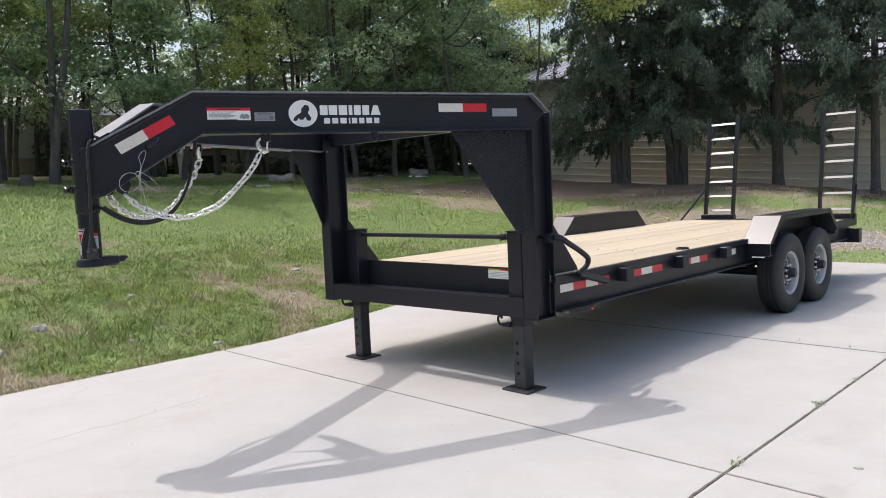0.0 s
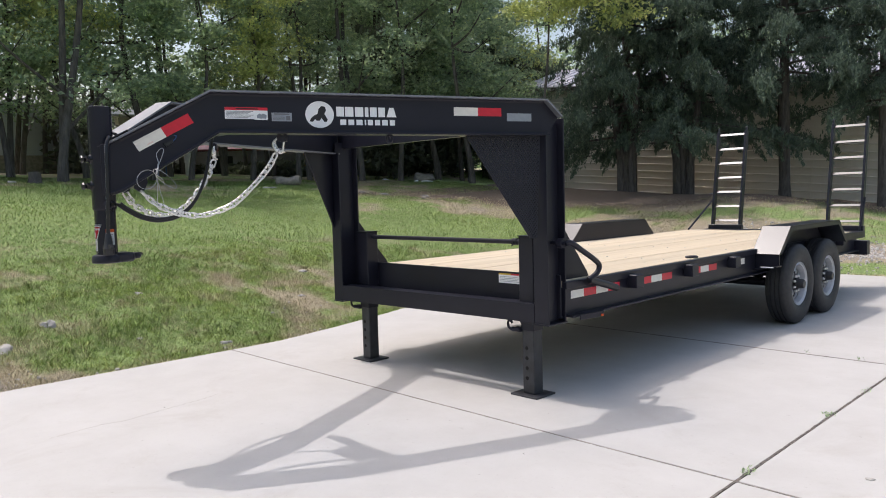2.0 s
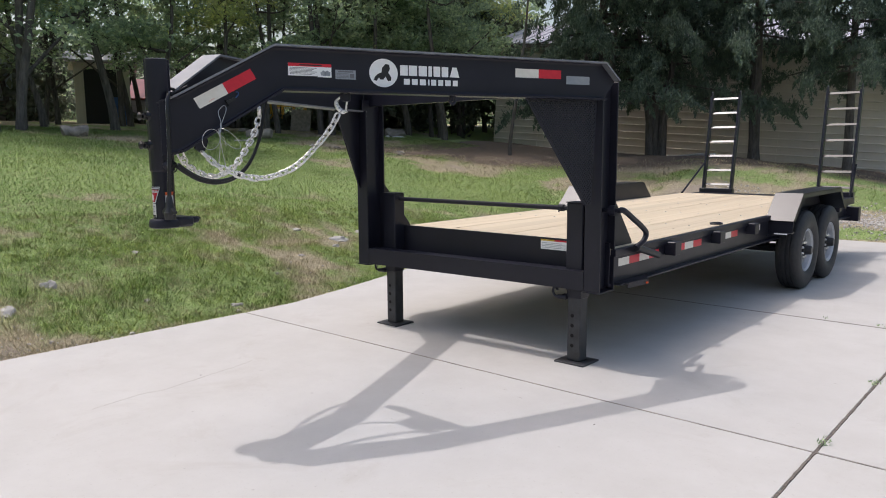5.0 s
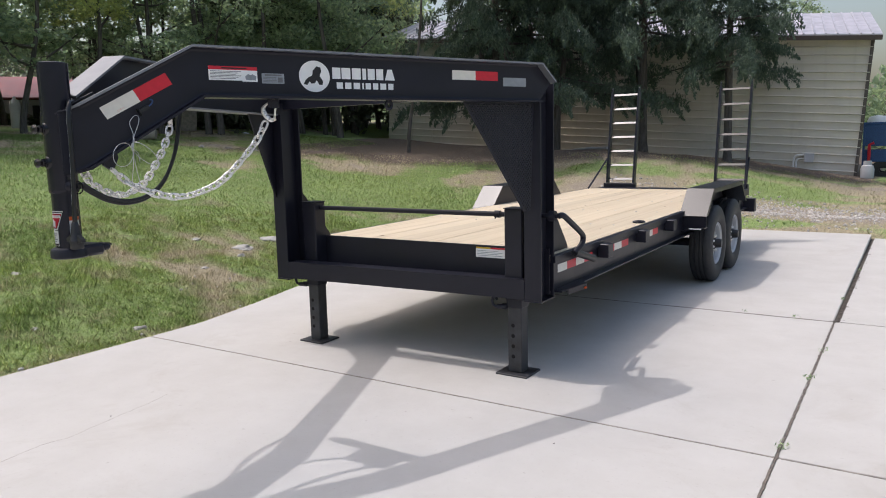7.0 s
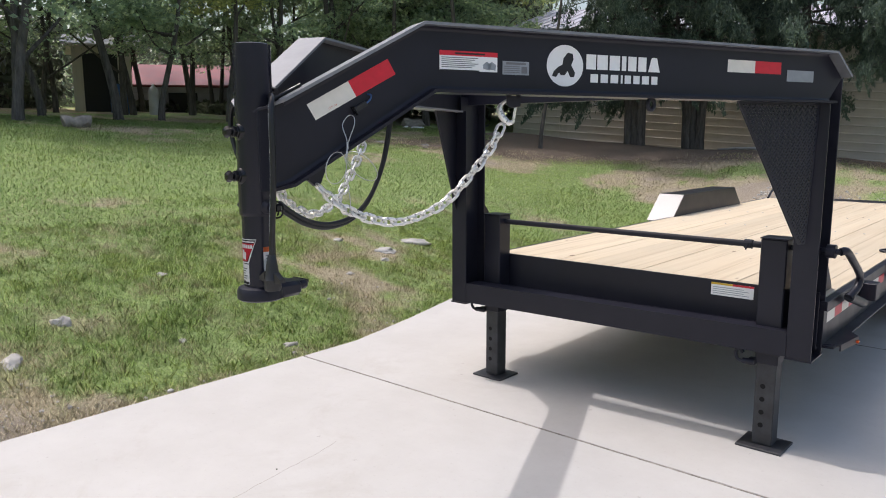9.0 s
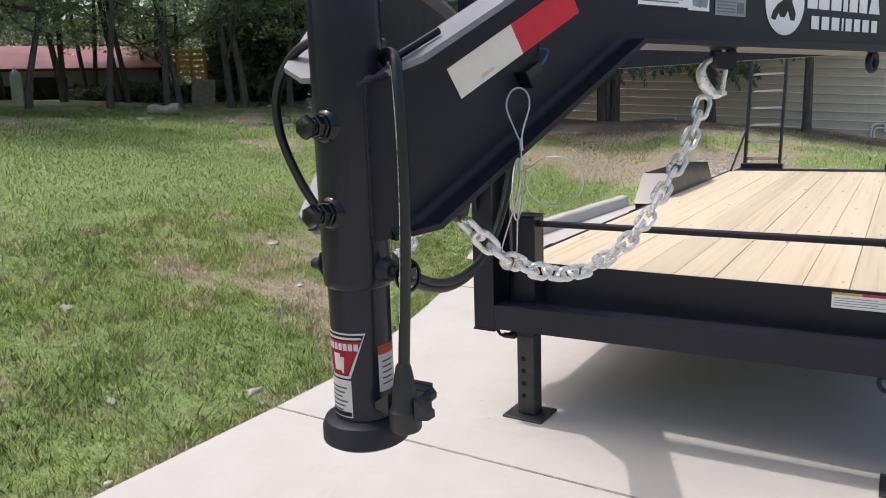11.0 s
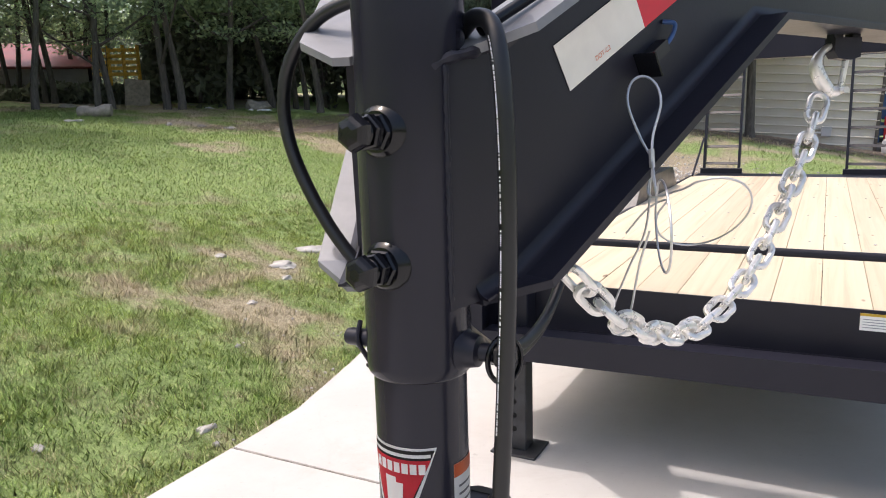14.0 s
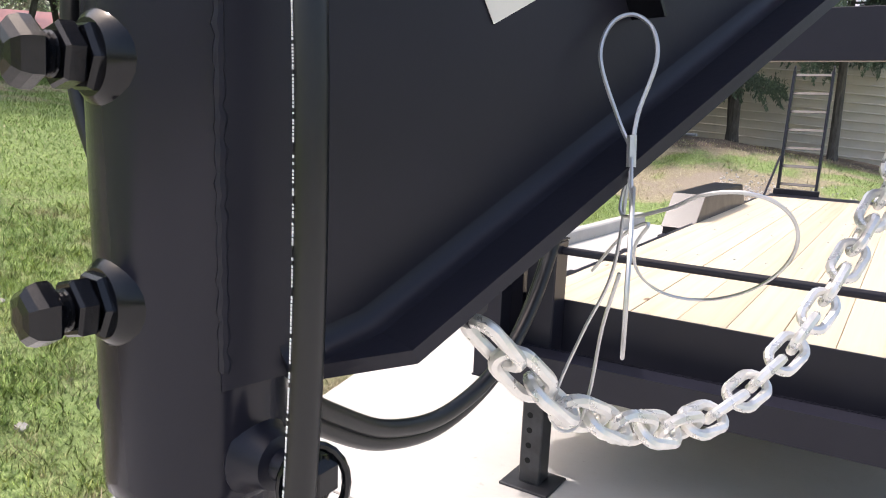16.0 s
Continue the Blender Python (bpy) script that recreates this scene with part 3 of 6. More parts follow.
arms = {}
for side in (1, -1):
    across = arm_pt(0, 0, 1, side) - arm_pt(0, 0, 0, side)
    bm = bmesh.new()
    slab(bm, [arm_pt(y, z, -0.005, side) for y, z in ([(1.562, 1.440)] + LOW if side > 0 else LOW[1:])] + [arm_pt(y, z, -0.005, side) for y, z in (TOP[::-1] + [(1.562, 1.694)] if side > 0 else TOP[:0:-1])], across * 0.010)
    arm = arms[side] = part("neck_arm", bm, PAINT, trailer)
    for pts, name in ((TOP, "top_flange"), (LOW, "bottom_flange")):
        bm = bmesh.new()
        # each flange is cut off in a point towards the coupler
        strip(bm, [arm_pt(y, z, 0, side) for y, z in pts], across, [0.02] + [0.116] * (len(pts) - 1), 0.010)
        # sheen grey on the lit flanges; the shaded near lower one stays black
        part(name, bm, PAINT if side > 0 and pts is LOW else SHEEN, arm)
        # rolled fillet between web and flange
        up = -1 if pts is TOP else 1
        run = pts[1:4] if pts is TOP else pts
        bm = bmesh.new()
        rings = []
        for i, (y, z) in enumerate(run):
            a, b = run[max(i - 1, 0)], run[min(i + 1, len(run) - 1)]
            s_ = math.atan2(b[1] - a[1], (b[0] - a[0]) / math.cos(ANG))
            ring = [(0.003, 0.002), (0.003, 0.020)] + [(0.020 - 0.015 * math.cos(k * math.pi / 10), 0.020 - 0.015 * math.sin(k * math.pi / 10)) for k in range(6)] + [(0.020, 0.002)]
            rings.append([bm.verts.new(arm_pt(y - up * h * math.sin(s_) * math.cos(ANG), z + up * h * math.cos(s_), off, side)) for off, h in ring])
        for p, q in zip(rings, rings[1:]):
            for k in range(len(p)):
                bm.faces.new((p[k], p[(k + 1) % len(p)], q[(k + 1) % len(p)], q[k]))
        bm.faces.new(rings[0][::-1])
        bm.faces.new(rings[-1])
        part("fillet", bm, PAINT, arm, smooth=True)
    # upright: flanges to front and back
    xo = CX + side * (-2.67 - CX)
    xi = CX + side * (-2.787 - CX)
    x0, x1 = min(xo, xi), max(xo, xi)
    y0 = front_y((x0 + x1) / 2)
    up = part("upright", boxed((x0 + x1) / 2 - 0.006, (x0 + x1) / 2 + 0.006, y0 + 0.012, y0 + 0.19, 0.525, 1.86), PAINT, trailer)
    part("front_flange", boxed(x0, x1, y0, y0 + 0.012, 0.52, 1.772, 0.002), PAINT, up)
    part("back_flange", boxed(x0, x1, y0 + 0.19, y0 + 0.202, 0.52, 1.885, 0.002), PAINT, up)
    part("foot_plate", boxed(x0 - 0.004, x1 + 0.004, y0 - 0.004, y0 + 0.206, 0.512, 0.52), PAINT, up)
    # tread-plate gusset in the corner under the arm
    bm = bmesh.new()
    slab(bm, [arm_pt(3.47, 1.765, 0.004, side), arm_pt(3.96, 1.765, 0.004, side), arm_pt(3.93, 1.10, 0.004, side), arm_pt(3.88, 1.10, 0.004, side)], across * -0.008)
    uv = bm.loops.layers.uv.new("uv")
    for f in bm.faces:
        for l in f.loops:
            l[uv].uv = (l.vert.co.y, l.vert.co.z)
    gusset = part("gusset", bm, PAINT, trailer, "black tread-plate corner gusset")
    lozenges = []
    for i in range(30):
        for j in range(48):
            z, y = 1.112 + j * 0.0138, 3.485 + i * 0.0172 + (0.0086 if j % 2 else 0)
            if 3.895 - (z - 1.10) / 0.665 * 0.405 < y < 3.928 + (z - 1.10) / 0.665 * 0.02 and z < 1.755:
                lozenges.append((y, z, 1 if (i + j) % 2 else -1))
    bm = bmesh.new()
    for y, z, d in lozenges:
        u, v = 0.0072, 0.0072 * d
        tip = bm.verts.new(arm_pt(y, z, 0.0062, side))
        low = [bm.verts.new(arm_pt(y + a * u - b * 0.0028, z + a * v + b * 0.0028 * d, 0.0041, side)) for a, b in ((-1, 0), (0, -1), (1, 0), (0, 1))]
        for k in range(4):
            bm.faces.new((low[k], low[(k + 1) % 4], tip))
    tagged(part("tread_pattern", bm, GLOSS, gusset), kind="stuff")
    # plate brace behind the upright
    bm = bmesh.new()
    xb = CX + side * (-2.735 - CX)
    slab(bm, [(xb, y0 + 0.2, 1.22), (xb, y0 + 0.2, 0.78), (xb, y0 + 0.56, 0.78), (xb, y0 + 0.53, 0.83)], (0.01, 0, 0))
    part("brace_plate", bm, PAINT, trailer)

# short release rod lying on the near arm's top flange
bm = bmesh.new()
tube(bm, [arm_pt(1.622, 1.738, 0.006, 1), arm_pt(1.690, 1.778, 0.014, 1)], 0.0065, 10)
tube(bm, [arm_pt(1.622, 1.738, 0.006, 1), arm_pt(1.610, 1.731, 0.004, 1)], 0.010, 10)
part("release_rod", bm, GLOSS, trailer, smooth=True)

# small keeper hanging under the neck
bm = bmesh.new()
c = arm_pt(3.01, 1.74, 0.02, 1)
tube(bm, [c + Vector((0.008 * math.cos(a), 0.013 * math.cos(a), 0.022 * math.sin(a))) for a in np.linspace(0, math.tau, 17)[:-1]], 0.009, 8, True)
part("chain_keeper", bm, PAINT, trailer, "small black steel keeper ring", True)

# sill and deck front
bm = bmesh.new()
xa, xb = CX - (-2.787 - CX), -2.787
slab(bm, [(xa, front_y(xa), 0.525), (xb, front_y(xb), 0.525), (xb, front_y(xb), 0.652), (xa, front_y(xa), 0.652)], (0, 0.012, 0))
sill = part("front_sill", bm, PAINT, trailer)
bm = bmesh.new()
slab(bm, [(xa, front_y(xa) + 0.012, 0.525), (xb, front_y(xb) + 0.012, 0.525), (xb, front_y(xb) + 0.09, 0.525), (xa, front_y(xa) + 0.09, 0.525)], (0, 0, 0.008))
part("lower_flange", bm, PAINT, sill)
bm = bmesh.new()
slab(bm, [(xa, front_y(xa) + 0.012, 0.644), (xb, front_y(xb) + 0.012, 0.644), (xb, front_y(xb) + 0.11, 0.644), (xa, front_y(xa) + 0.11, 0.644)], (0, 0, 0.008))
part("upper_flange", bm, PAINT, sill)
bm = bmesh.new()
box(bm, -4.86, -2.69, 4.125, 4.137, 0.54, 0.836, 0.002)
box(bm, -4.86, -2.69, 4.137, 4.19, 0.54, 0.552)
part("deck_front_channel", bm, PAINT, trailer)

bm = bmesh.new()
for k in range(54):
    x = -4.74 + k * 0.0355
    for row in range(3):
        y0 = front_y(x) + 0.108 + row * 0.014
        for d in (-1, 1):
            strip(bm, [(x, y0 + 0.007 * d, 0.648), (x + 0.01775, y0, 0.648), (x + 0.0355, y0 + 0.007 * d, 0.648)], (0, 0, 1), 0.004, 0.0022)
part("expanded_metal_strip", bm, PAINT, trailer, "black expanded metal mesh strip")

# side rails: channel, lower flange, rub bar on stake pockets
for side in (1, -1):
    sx = lambda x: CX + side * (x - CX)   # noqa: E731
    def rail_box(x0, x1, y0, y1, z0, z1, bevel=0.0):
        a, b = sorted((sx(x0), sx(x1)))
        return boxed(a, b, y0, y1, z0, z1, bevel)
    rail = part("side_rail", rail_box(-2.682, -2.670, 4.16, 10.5, 0.56, DECK - 0.01), PAINT, trailer)
    part("lower_flange", rail_box(-2.682, -2.615, 4.16, 10.5, 0.548, 0.56, 0.002), PAINT, rail)
    part("upper_flange", rail_box(-2.692, -2.655, 4.145, 10.45, DECK - 0.050, DECK - 0.003, 0.002), PAINT, rail)
    for y in (4.99, 5.88, 6.72, 9.75):
        bm = rail_box(-2.670, -2.585, y - 0.055, y + 0.055, 0.665, 0.765, 0.004)
        part("stake_pocket", bm, PAINT, rail)
    # step by the upright
    bm = bmesh.new()
    slab(bm, [(sx(-2.68), 4.17, 0.553), (sx(-2.595), 4.22, 0.553), (sx(-2.565), 4.46, 0.553), (sx(-2.68), 4.64, 0.553)], (0, 0, 0.010))
    slab(bm, [(sx(-2.602), 4.222, 0.556), (sx(-2.572), 4.458, 0.556), (sx(-2.564), 4.458, 0.556), (sx(-2.594), 4.222, 0.556)], (0, 0, -0.028))
    part("step", bm, PAINT, trailer)
for y in np.arange(4.7, 10.4, 0.6):
    bm = bmesh.new()
    box(bm, -4.83, -2.715, y - 0.004, y + 0.004, 0.70, DECK - 0.051)
    box(bm, -4.83, -2.715, y - 0.03, y + 0.03, 0.70, 0.706)
    part("cross_member", bm, PAINT, trailer)
for x in (-4.35, -3.19):
    part("main_beam", boxed(x - 0.05, x + 0.05, 4.2, 10.4, 0.50, 0.70), PAINT, trailer)

# deck of pine planks
bm = bmesh.new()
for x in (-4.82, -4.35, -3.19, -2.72):      # nailing strips that carry the planks
    box(bm, x - 0.025, x + 0.025, 4.145, 10.38, DECK - 0.050, DECK - 0.0425)
deck = part("deck", bm, PAINT, trailer, "pine plank deck")
xs = [-4.852, -4.752, -4.557, -4.361, -4.163, -3.966, -3.768, -3.571, -3.374, -3.180, -2.985, -2.790, -2.692]
for k, (a, b) in enumerate(zip(xs, xs[1:])):
    part("plank", boxed(a + 0.0012, b - 0.0012, 4.141 + 0.004 * (k % 3), 10.36 + 0.006 * (k % 2), DECK - 0.042, DECK + 0.001 * (k % 3), 0.0022), PINE, deck)
for k, y in enumerate((4.28, 5.9, 7.1, 8.3, 9.5, 10.2)):
    for x in (-4.65, -4.46, -4.26, -4.06, -3.87, -3.67, -3.47, -3.28, -3.08, -2.89):
        bm = bmesh.new()
        lathe(bm, [(0.009, 0.0), (0.009, 0.003), (0.005, 0.0045)], pose(x + 0.02 * ((k * 7 + int(x * 50)) % 3 - 1), y, DECK + 0.001), 8)
        part("deck_screw", bm, STEEL, deck)

# fenders and wheels
tyre_bm = bmesh.new()
R, W = 0.405, 0.118
prof = [(0.215, -0.085), (0.245, -0.108), (0.30, -W), (0.355, -0.112), (0.388, -0.098), (0.399, -0.085)]
for h in (-0.062, -0.022, 0.022, 0.062):
    prof += [(R, h - 0.014), (R, h + 0.014), (R - 0.010, h + 0.016), (R - 0.010, h + 0.024)]
prof = prof[:-2] + [(0.399, 0.085), (0.388, 0.098), (0.355, 0.112), (0.30, W), (0.245, 0.108), (0.215, 0.085)]
lathe(tyre_bm, prof, Matrix.Identity(4), 56, True)
tyre_me = mesh_of("tyre", tyre_bm, RUBBER, True)
rim_bm = bmesh.new()
lathe(rim_bm, [(0.222, 0.092), (0.214, 0.098), (0.206, 0.088), (0.196, 0.05), (0.190, 0.0), (0.182, 0.0), (0.186, 0.05), (0.196, 0.084)], Matrix.Identity(4), 48, True)
rim_me = mesh_of("rim", rim_bm, RIM, True)
disc_bm = bmesh.new()
for k in range(8):
    a0, a1 = (k - 0.32) * math.tau / 8, (k + 0.32) * math.tau / 8
    pts = [(0.088, 0.055), (0.125, 0.062), (0.165, 0.035), (0.191, 0.02)]
    ring = []
    for a in (a0, (a0 + a1) / 2, a1):
        ring.append([disc_bm.verts.new((r * math.cos(a), r * math.sin(a), h)) for r, h in pts])
    for p, q in zip(ring, ring[1:]):
        for i in range(3):
            disc_bm.faces.new((p[i], p[i + 1], q[i + 1], q[i]))
lathe(disc_bm, [(0.055, 0.056), (0.10, 0.056), (0.10, 0.048), (0.055, 0.048)], Matrix.Identity(4), 32, True)
bmesh.ops.solidify(disc_bm, geom=list(disc_bm.faces), thickness=0.004)
disc_me = mesh_of("disc", disc_bm, RIM, True)
hub_bm = bmesh.new()
lathe(hub_bm, [(0.062, 0.02), (0.062, 0.075), (0.05, 0.085), (0.046, 0.13), (0.038, 0.142)], Matrix.Identity(4), 24)
hub_me = mesh_of("hub", hub_bm, PLASTIC, True)
nut_bm = bmesh.new()
lathe(nut_bm, [(0.014, 0.05), (0.014, 0.074), (0.008, 0.084)], Matrix.Identity(4), 6)
nut_me = mesh_of("wheel_nut", nut_bm, ZINC)
for side in (1, -1):
    for y in (7.87, 8.73):
        m = pose(CX + side * (-2.545 - CX), y, R, 0, 90 * side, 0)
        wheel = place("wheel", tyre_me, m, trailer, "black tyre on a silver spoked rim")
        rim = place("rim", rim_me, m, wheel, "silver steel rim")
        place("disc", disc_me, m, wheel)
        place("hub", hub_me, m, wheel, "black hub cap")
        for k in range(8):
            a = (k + 0.5) * math.tau / 8
            place("wheel_nut", nut_me, m @ pose(0.078 * math.cos(a), 0.078 * math.sin(a), 0.0), wheel)
    sx = lambda x: CX + side * (x - CX)   # noqa: E731
    line = [(7.28, 0.745), (7.56, 1.0), (9.03, 1.0), (9.31, 0.745)]
    xm, wd = (sx(-2.695) + sx(-2.43)) / 2, 0.265
    bm = bmesh.new()
    strip(bm, [(xm, y, z) for y, z in line], (1, 0, 0), wd, 0.006)
    uv = bm.loops.layers.uv.new("uv")
    for f in bm.faces:
        for l in f.loops:
            l[uv].uv = (l.vert.co.x, l.vert.co.y)
    fender = part("fender", bm, TREAD_FENDER, trailer, "black tread-plate fender")
    bm = bmesh.new()
    inset = [(y, z) for y, z in line] + [(9.25, 0.745), (9.0, 0.955), (7.60, 0.955), (7.34, 0.745)]
    slab(bm, [(sx(-2.43), y, z) for y, z in inset], (sx(-2.436) - sx(-2.43), 0, 0))
    part("fender_lip", bm, PAINT, fender)
    bm = bmesh.new()
    slab(bm, [(sx(-2.692), y, z) for y, z in line], (sx(-2.698) - sx(-2.692), 0, 0))
    part("fender_back", bm, PAINT, fender)
    bm = bmesh.new()
    slab(bm, [(sx(-2.70), 7.30, 0.58), (sx(-2.44), 7.30, 0.62), (sx(-2.44), 7.30, 0.748), (sx(-2.70), 7.30, 0.748)], (0, 0.012, 0))
    slab(bm, [(sx(-2.70), 7.24, 0.585), (sx(-2.44), 7.24, 0.625), (sx(-2.44), 7.36, 0.625), (sx(-2.70), 7.36, 0.585)], (0, 0, 0.01))
    part("fender_bracket", bm, PAINT, fender)
    part("tag", boxed(sx(-2.53) - 0.06, sx(-2.53) + 0.06, 7.234, 7.238, 0.617, 0.628), WHITE, fender)
for y in (7.87, 8.73):
    bm = bmesh.new()
    tube(bm, [(-5.0, y, 0.405), (-2.5, y, 0.405)], 0.045, 14)
    part("axle", bm, PAINT, trailer)
    for side in (1, -1):
        x = CX + side * (-2.86 - CX)
        bm = bmesh.new()
        for k in range(4):
            strip(bm, [(x, y - 0.34 + k * 0.07, 0.50 + k * 0.004), (x, y, 0.46 - k * 0.012), (x, y + 0.34 - k * 0.07, 0.50 + k * 0.004)], (1, 0, 0), 0.05, 0.009)
        part("leaf_spring", bm, PAINT, trailer)

# drop legs with their posts
LEG = plain("dusty_leg_paint", (0.030, 0.031, 0.035), 0.5, vary=0.4, scale=14)
HOLE = plain("hole_dark", (0.002, 0.002, 0.002), 0.9)
for side in (1, -1):
    xc = CX + side * (-2.888 - CX)
    post = part("jack_post", boxed(xc - 0.064, xc + 0.064, 4.005, 4.125, 0.50, 1.10, 0.006), PAINT, trailer)
    part("cap", boxed(xc - 0.067, xc + 0.067, 4.002, 4.128, 1.10, 1.106), PAINT, post)
    bm = boxed(xc - 0.05, xc + 0.05, 4.013, 4.113, 0.012, 0.50, 0.006)
    leg = part("drop_leg", bm, LEG, trailer)
    part("foot", boxed(xc - 0.115, xc + 0.115, 3.955, 4.165, 0.0, 0.012, 0.002), LEG, leg)
    part("sleeve", boxed(xc - 0.056, xc + 0.056, 4.007, 4.119, 0.450, 0.512, 0.004), PAINT, leg)
    part("pin_bracket", boxed(xc - 0.088, xc - 0.05, 3.99, 4.03, 0.438, 0.474, 0.005), PAINT, leg)
    # dark discs stand for the shade inside the pin holes
    for z in (0.12, 0.19, 0.26, 0.33):
        bm = bmesh.new()
        lathe(bm, [(0.0135, 0.0), (0.0135, 0.0015)], pose(xc - 0.01, 4.0128, z, 90), 12)
        part("pin_hole", bm, HOLE, leg)
    # spring pin with a bent pull handle
    bm = bmesh.new()
    tube(bm, [(xc - 0.055, 3.995, 0.456), (xc - 0.112, 3.985, 0.456)], 0.015, 12)
    tube(bm, curve_points([(xc - 0.105, 3.985, 0.452), (xc - 0.132, 3.98, 0.462), (xc - 0.146, 3.98, 0.488), (xc - 0.140, 3.98, 0.512), (xc - 0.122, 3.98, 0.516), (xc - 0.108, 3.98, 0.500)], 5), 0.009, 8)
    part("pull_pin", bm, PAINT, leg, smooth=True)
bm = bmesh.new()
tube(bm, [(CX + 0.84, 4.07, 1.058), (CX - 0.84, 4.07, 1.058)], 0.017, 12)
part("jack_shaft", bm, PAINT, trailer, smooth=True)
bm = bmesh.new()
tube(bm, [(CX + 0.76, 4.07, 1.058), (CX + 0.72, 4.07, 1.058)], 0.024, 12)
tube(bm, [(CX + 0.74, 4.05, 1.06), (CX + 0.735, 4.04, 1.03)], 0.005, 6)
part("shaft_collar", bm, PAINT, trailer)
bm = bmesh.new()
tube(bm, [(CX + 0.93, 4.07, 1.058), (-2.60, 4.07, 1.058)], 0.014, 10)
tube(bm, curve_points([(-2.60, 4.07, 1.058), (-2.58, 4.10, 1.06), (-2.575, 4.22, 1.00), (-2.575, 4.36, 0.93), (-2.575, 4.42, 0.885), (-2.58, 4.40, 0.835), (-2.60, 4.33, 0.79)], 6), 0.019, 10)
crank = part("jack_crank", bm, PAINT, trailer, smooth=True)
bm = bmesh.new()
tube(bm, [(-2.60, 4.335, 0.792), (-2.60, 4.68, 0.70)], 0.025, 12)
part("crank_grip", bm, PLASTIC, crank, smooth=True)
bm = bmesh.new()
tube(bm, [(-2.66, 4.07, 1.058), (-2.62, 4.07, 1.058)], 0.034, 12)
part("crank_bushing", bm, PAINT, crank, smooth=True)

# tie-down ring on the deck edge
bm = bmesh.new()
tube(bm, [(-2.74 + 0.045 * math.cos(a), 6.12 + 0.06 * math.sin(a), DECK + 0.012) for a in np.linspace(0, math.tau, 17)[:-1]], 0.008, 8, True)
part("tie_down_ring", bm, PAINT, trailer, smooth=True)

# rear end and ladder ramps
bm = bmesh.new()
box(bm, -5.02, -2.525, 10.42, 10.54, 0.50, 0.68, 0.004)
part("rear_bumper", bm, PAINT, trailer)
part("rear_tail", boxed(-4.86, -2.69, 10.385, 10.93, 0.69, DECK - 0.014, 0.004), PAINT, trailer)
rung_bm = bmesh.new()
slab(rung_bm, [(-0.205, -0.028, -0.012), (-0.205, -0.009, 0.020), (-0.205, 0.040, 0.020), (-0.205, 0.040, 0.014), (-0.205, -0.005, 0.014), (-0.205, -0.022, -0.015)], (0.41, 0, 0))
rung_me = mesh_of("rung", rung_bm, rung_paint())
for side in (1, -1):
    xc = CX + side * (-2.957 - CX)
    foot, head = Vector((xc, 10.97, 0.812)), Vector((xc, 11.19, 2.235))
    way = (head - foot).normalized()
    m = Matrix.Translation(foot) @ way.to_track_quat("Z", "Y").to_matrix().to_4x4()
    length = (head - foot).length
    ramp = part("loading_ramp", boxed(xc - 0.25, xc + 0.25, 10.90, 10.99, 0.72, 0.842, 0.004), PAINT, trailer, "black steel ladder ramp folded upright")
    q = Matrix.Translation(foot) @ Matrix.Rotation(-math.atan2(head.y - foot.y, head.z - foot.z), 4, "X")
    for s in (-1, 1):
        bm = bmesh.new()
        box(bm, s * 0.210 - 0.015, s * 0.210 + 0.015, -0.045, 0.045, -0.02, length, 0.003)
        bmesh.ops.transform(bm, matrix=q, verts=bm.verts)
        part("ramp_rail", bm, PAINT, ramp)
        bm = bmesh.new()
        slab(bm, [(s * 0.212 - 0.008, -0.02, length - 0.02), (s * 0.212 - 0.008, -0.03, length + 0.05), (s * 0.212 - 0.008, 0.0, length + 0.075), (s * 0.212 - 0.008, 0.02, length + 0.05), (s * 0.212 - 0.008, 0.02, length - 0.02)], (0.016, 0, 0))
        bmesh.ops.transform(bm, matrix=q, verts=bm.verts)
        part("ramp_hook", bm, PAINT, ramp)
    for k in range(7):
        place("rung", rung_me, q @ pose(0, 0, 0.085 + k * (length - 0.13) / 6, 0), ramp)
    xs_ = xc - 0.235 if side < 0 else xc + 0.235
    bm = bmesh.new()
    if side < 0:
        tube(bm, [(xs_, 11.03, 1.22), (xs_ - 0.01, 10.25, DECK + 0.01)], 0.014, 8)
    else:
        tube(bm, [(xs_, 11.03, 1.22), (xs_ - 0.02, 10.85, 0.72)], 0.014, 8)
    part("prop_rod", bm, PAINT, ramp)

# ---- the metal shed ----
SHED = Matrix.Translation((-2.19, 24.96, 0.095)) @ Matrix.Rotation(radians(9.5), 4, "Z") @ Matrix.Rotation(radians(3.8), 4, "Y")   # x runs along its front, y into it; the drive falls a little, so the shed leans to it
LEN, DEEP, EAVE = 15.7, 7.0, 4.2


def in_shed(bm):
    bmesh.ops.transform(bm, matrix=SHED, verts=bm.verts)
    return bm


shed = thing("metal_shed", -7.5, 20.7, 0.2, "long cream metal-sided shed with a grey ribbed roof", "shed")
bm = bmesh.new()
box(bm, -LEN, 0, 0.03, 0.10, -0.6, EAVE)
box(bm, -LEN, -LEN + 0.1, 0.10, DEEP, -0.6, EAVE)
box(bm, -0.1, 0, 0.10, DEEP, -0.6, EAVE)
box(bm, -LEN, 0, DEEP, DEEP + 0.1, -0.6, EAVE)
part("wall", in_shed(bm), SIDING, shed)
